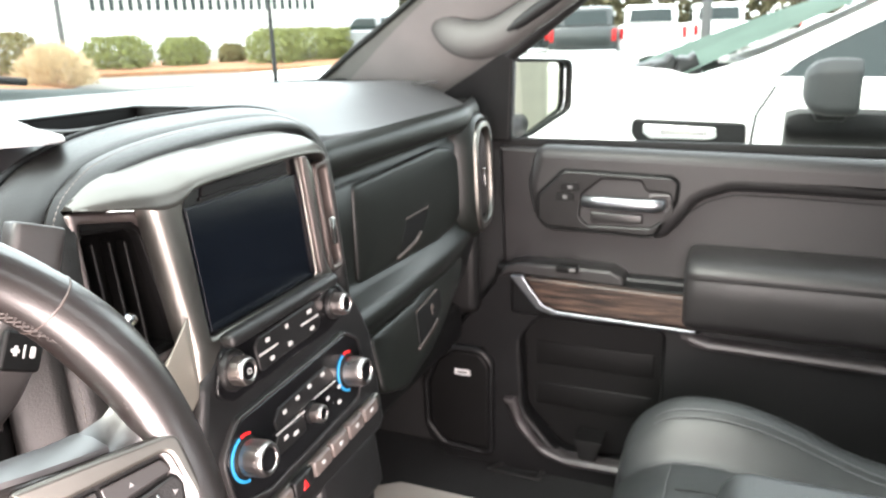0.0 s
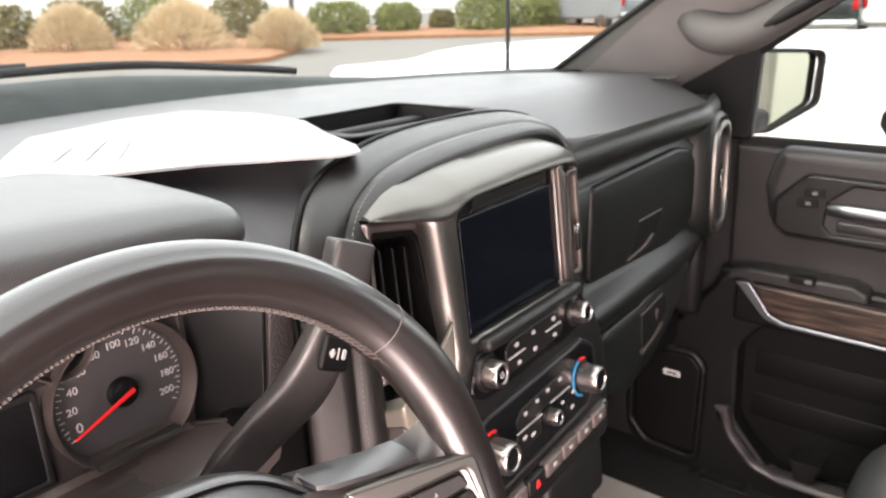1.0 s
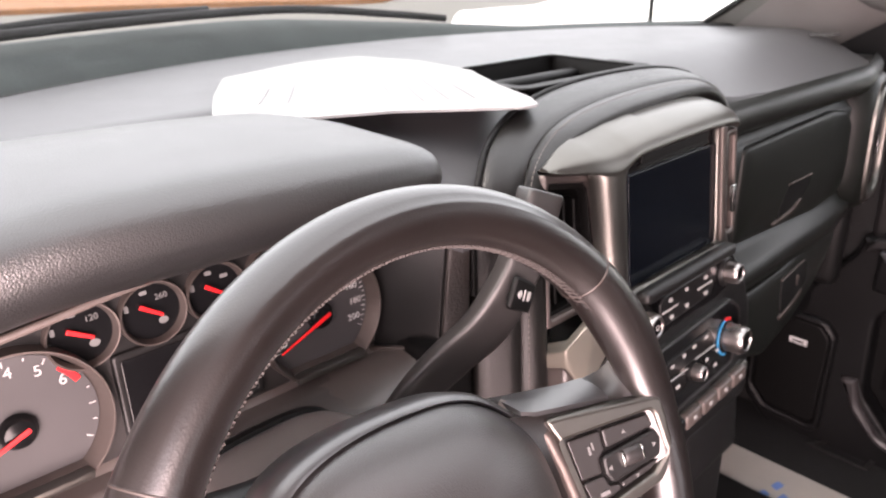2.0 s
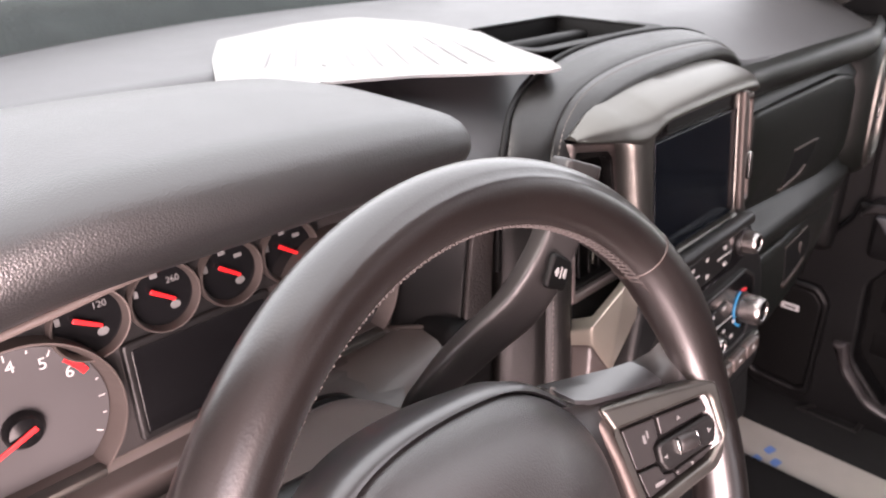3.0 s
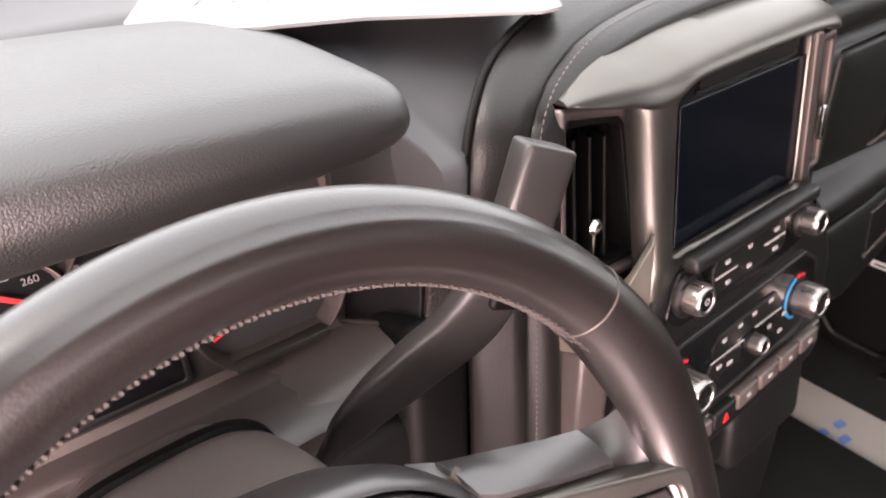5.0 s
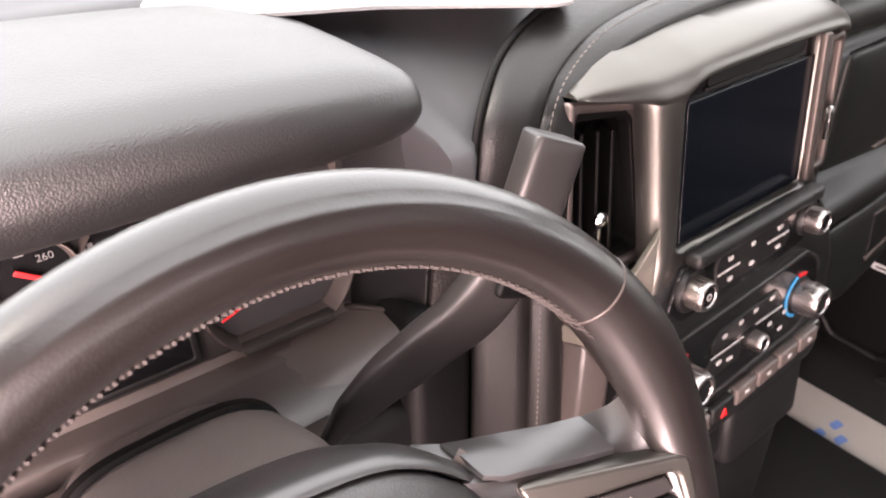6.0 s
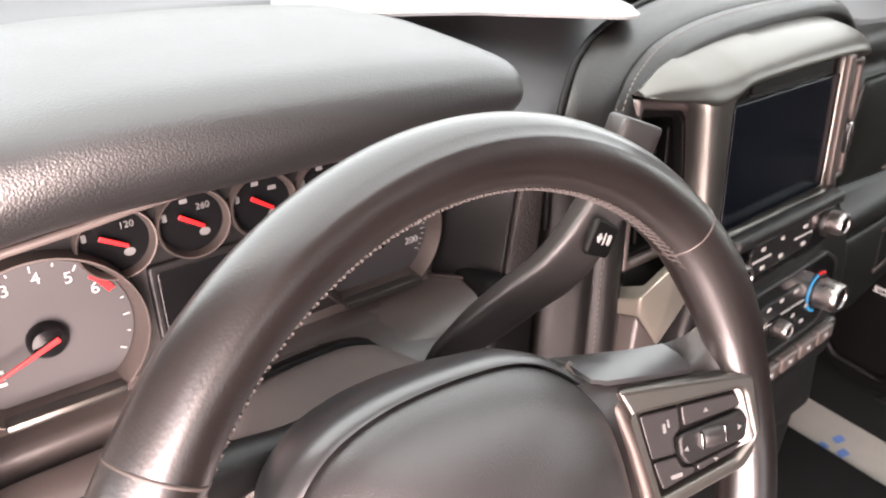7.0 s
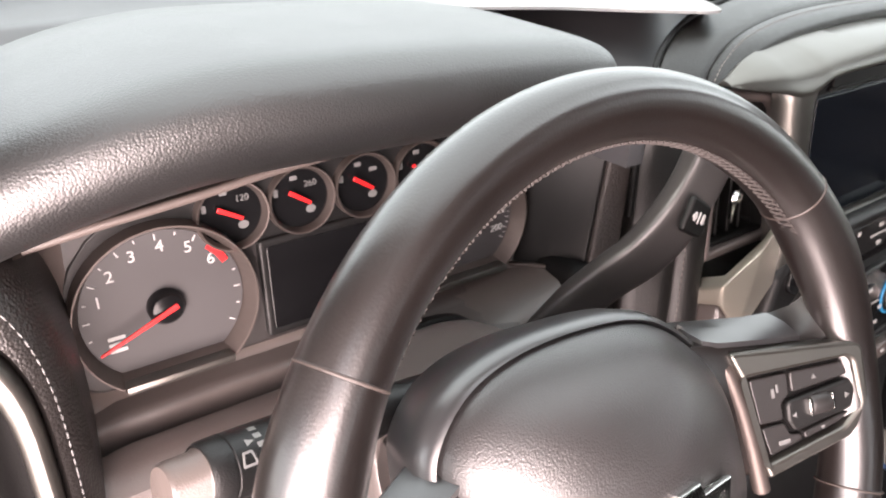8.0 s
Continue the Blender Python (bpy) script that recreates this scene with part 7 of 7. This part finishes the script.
    # fender badge, door, handle, mirror
    SM = lambda x: Matrix.Translation((x, 0, 0)) @ basis((0, 0, 0), (0, -1, 0), (0, 0, 1))
    v = part("fender_vent", shape([rounded(dy([(0.145, 1.100), (-0.246, 1.090), (-0.250, 1.012), (0.120, 1.008), (0.150, 1.05)]), 0.02)], 0.03, 0.008, SM(2.735)), BLACK, ob, "black fender vent with a chrome plate")
    part("vent_plate", shape([rounded(dy([(0.105, 1.082), (-0.150, 1.074), (-0.155, 1.040), (-0.13, 1.030), (0.08, 1.030), (0.105, 1.05)]), 0.012)], 0.012, 0.004, SM(2.708)), CHROME, v)
    part("plate_bar", shape([rounded(dy([(0.04, 1.064), (-0.12, 1.060), (-0.12, 1.046), (0.04, 1.046)]), 0.005)], 0.004, 0.001, SM(2.698)), KNOBM, v)
    part("door_gap", tube([(2.722, y, z) for y, z in ((-0.262, 0.4), (-0.262, 1.0), (-0.275, 1.12), (-0.33, 1.22))], 0.006, 6), RUBBER, ob)
    part("belt_trim", box(2.70, -2.3, 1.205, 2.74, -0.66, 1.24, 0.008, 2), BLACK, ob)
    head = rounded([(-0.118, -0.060), (-0.100, -0.082), (0.070, -0.082), (0.088, -0.060), (0.080, 0.055), (0.055, 0.080), (-0.080, 0.082), (-0.112, 0.050)], 0.03)
    mr = part("door_mirror", loft([[(2.46 + p[0] * k, y, 1.236 + p[1] * k) for p in head] for y, k in ((-0.552, 0.90), (-0.548, 0.97), (-0.535, 1.0), (-0.47, 1.0), (-0.435, 0.90), (-0.412, 0.66), (-0.402, 0.35))], ring=True, angle=60), MIRG, ob, "weathered grey door mirror head")
    part("mirror_foot", loft([[(x, y, z) for x, z in ((2.74, 1.13), (2.60, 1.155 - d), (2.53, 1.145 - d), (2.52, 1.11), (2.54, 1.06 + d), (2.62, 1.02 + d), (2.74, 1.00))] for y, d in ((-0.365, 0.025), (-0.375, 0.008), (-0.40, 0.0), (-0.60, 0.0), (-0.70, 0.004), (-0.72, 0.02))], ring=True, angle=50), BLACK, mr)
    part("mirror_arm", box(2.44, -0.53, 1.13, 2.60, -0.44, 1.17, 0.015, 3), BLACK, mr)
    for y in (1.75, -2.35):
        vehicle_wheel(2.85, y, 0.27, 0.42, ob, Matrix.Identity(4))
        vehicle_wheel(4.57, y, 0.27, 0.42, ob, Matrix.Identity(4))
    flaps = []
    for k, (y0, x, w, hgt, tilt) in enumerate(((0.150, 2.84, 0.070, 0.026, 14), (0.095, 2.86, 0.060, 0.034, -22), (0.050, 2.83, 0.055, 0.046, 35), (0.010, 2.87, 0.050, 0.050, -10), (-0.030, 2.85, 0.045, 0.060, 24))):
        flaps.append(shape([rounded([(-w, -0.05), (w * 0.8, -0.05), (w, hgt * 0.4), (w * 0.3, hgt), (-w * 0.4, hgt * 0.7), (-w, hgt * 0.9)], 0.008)], 0.05, 0.008, Matrix.Translation((x, y0, 1.262)) @ pose(0, 0, 0, 76, tilt, 78 + tilt)))
    part("crumpled_cowl", joined(flaps), LOWER, ob, "crumpled dark cowl sheet at the windscreen foot")
    return ob


glass_tint = mat("greenish_windscreen", (0.058, 0.078, 0.067), 0.35, spec=0.0, vary=0.2, vary_size=0.3)
neighbour()

# far tree line
rnd = random.Random(5)


def far_trees():
    bm = bmesh.new()
    for i in range(21000):
        b = rnd.uniform(8, 130)
        d = rnd.uniform(78, 92)
        p = at_bearing(b, d)
        top = 6.5 + 3.0 * noise.noise((b * 0.35, 0, 0)) + 1.5 * noise.noise((b * 1.3, 4, 0))
        if b < 66:
            top *= 1.15
        elif b > 76:
            top *= 1.35
        c = p + Vector((0, 0, rnd.random() * top))
        s = rnd.uniform(0.25, 0.75)
        q = Euler((rnd.uniform(0, 6), rnd.uniform(0, 6), rnd.uniform(0, 6))).to_matrix()
        bm.faces.new([bm.verts.new(c + q @ Vector(v) * s) for v in ((-1, -0.2, 0), (0.2, -0.7, 0.2), (1, 0.1, 0), (-0.1, 0.8, 0.2))])
    return bm


tagged(part("far_trees", far_trees(), TREEL), "brownish bare tree line in the distance", "trees", kind="stuff")
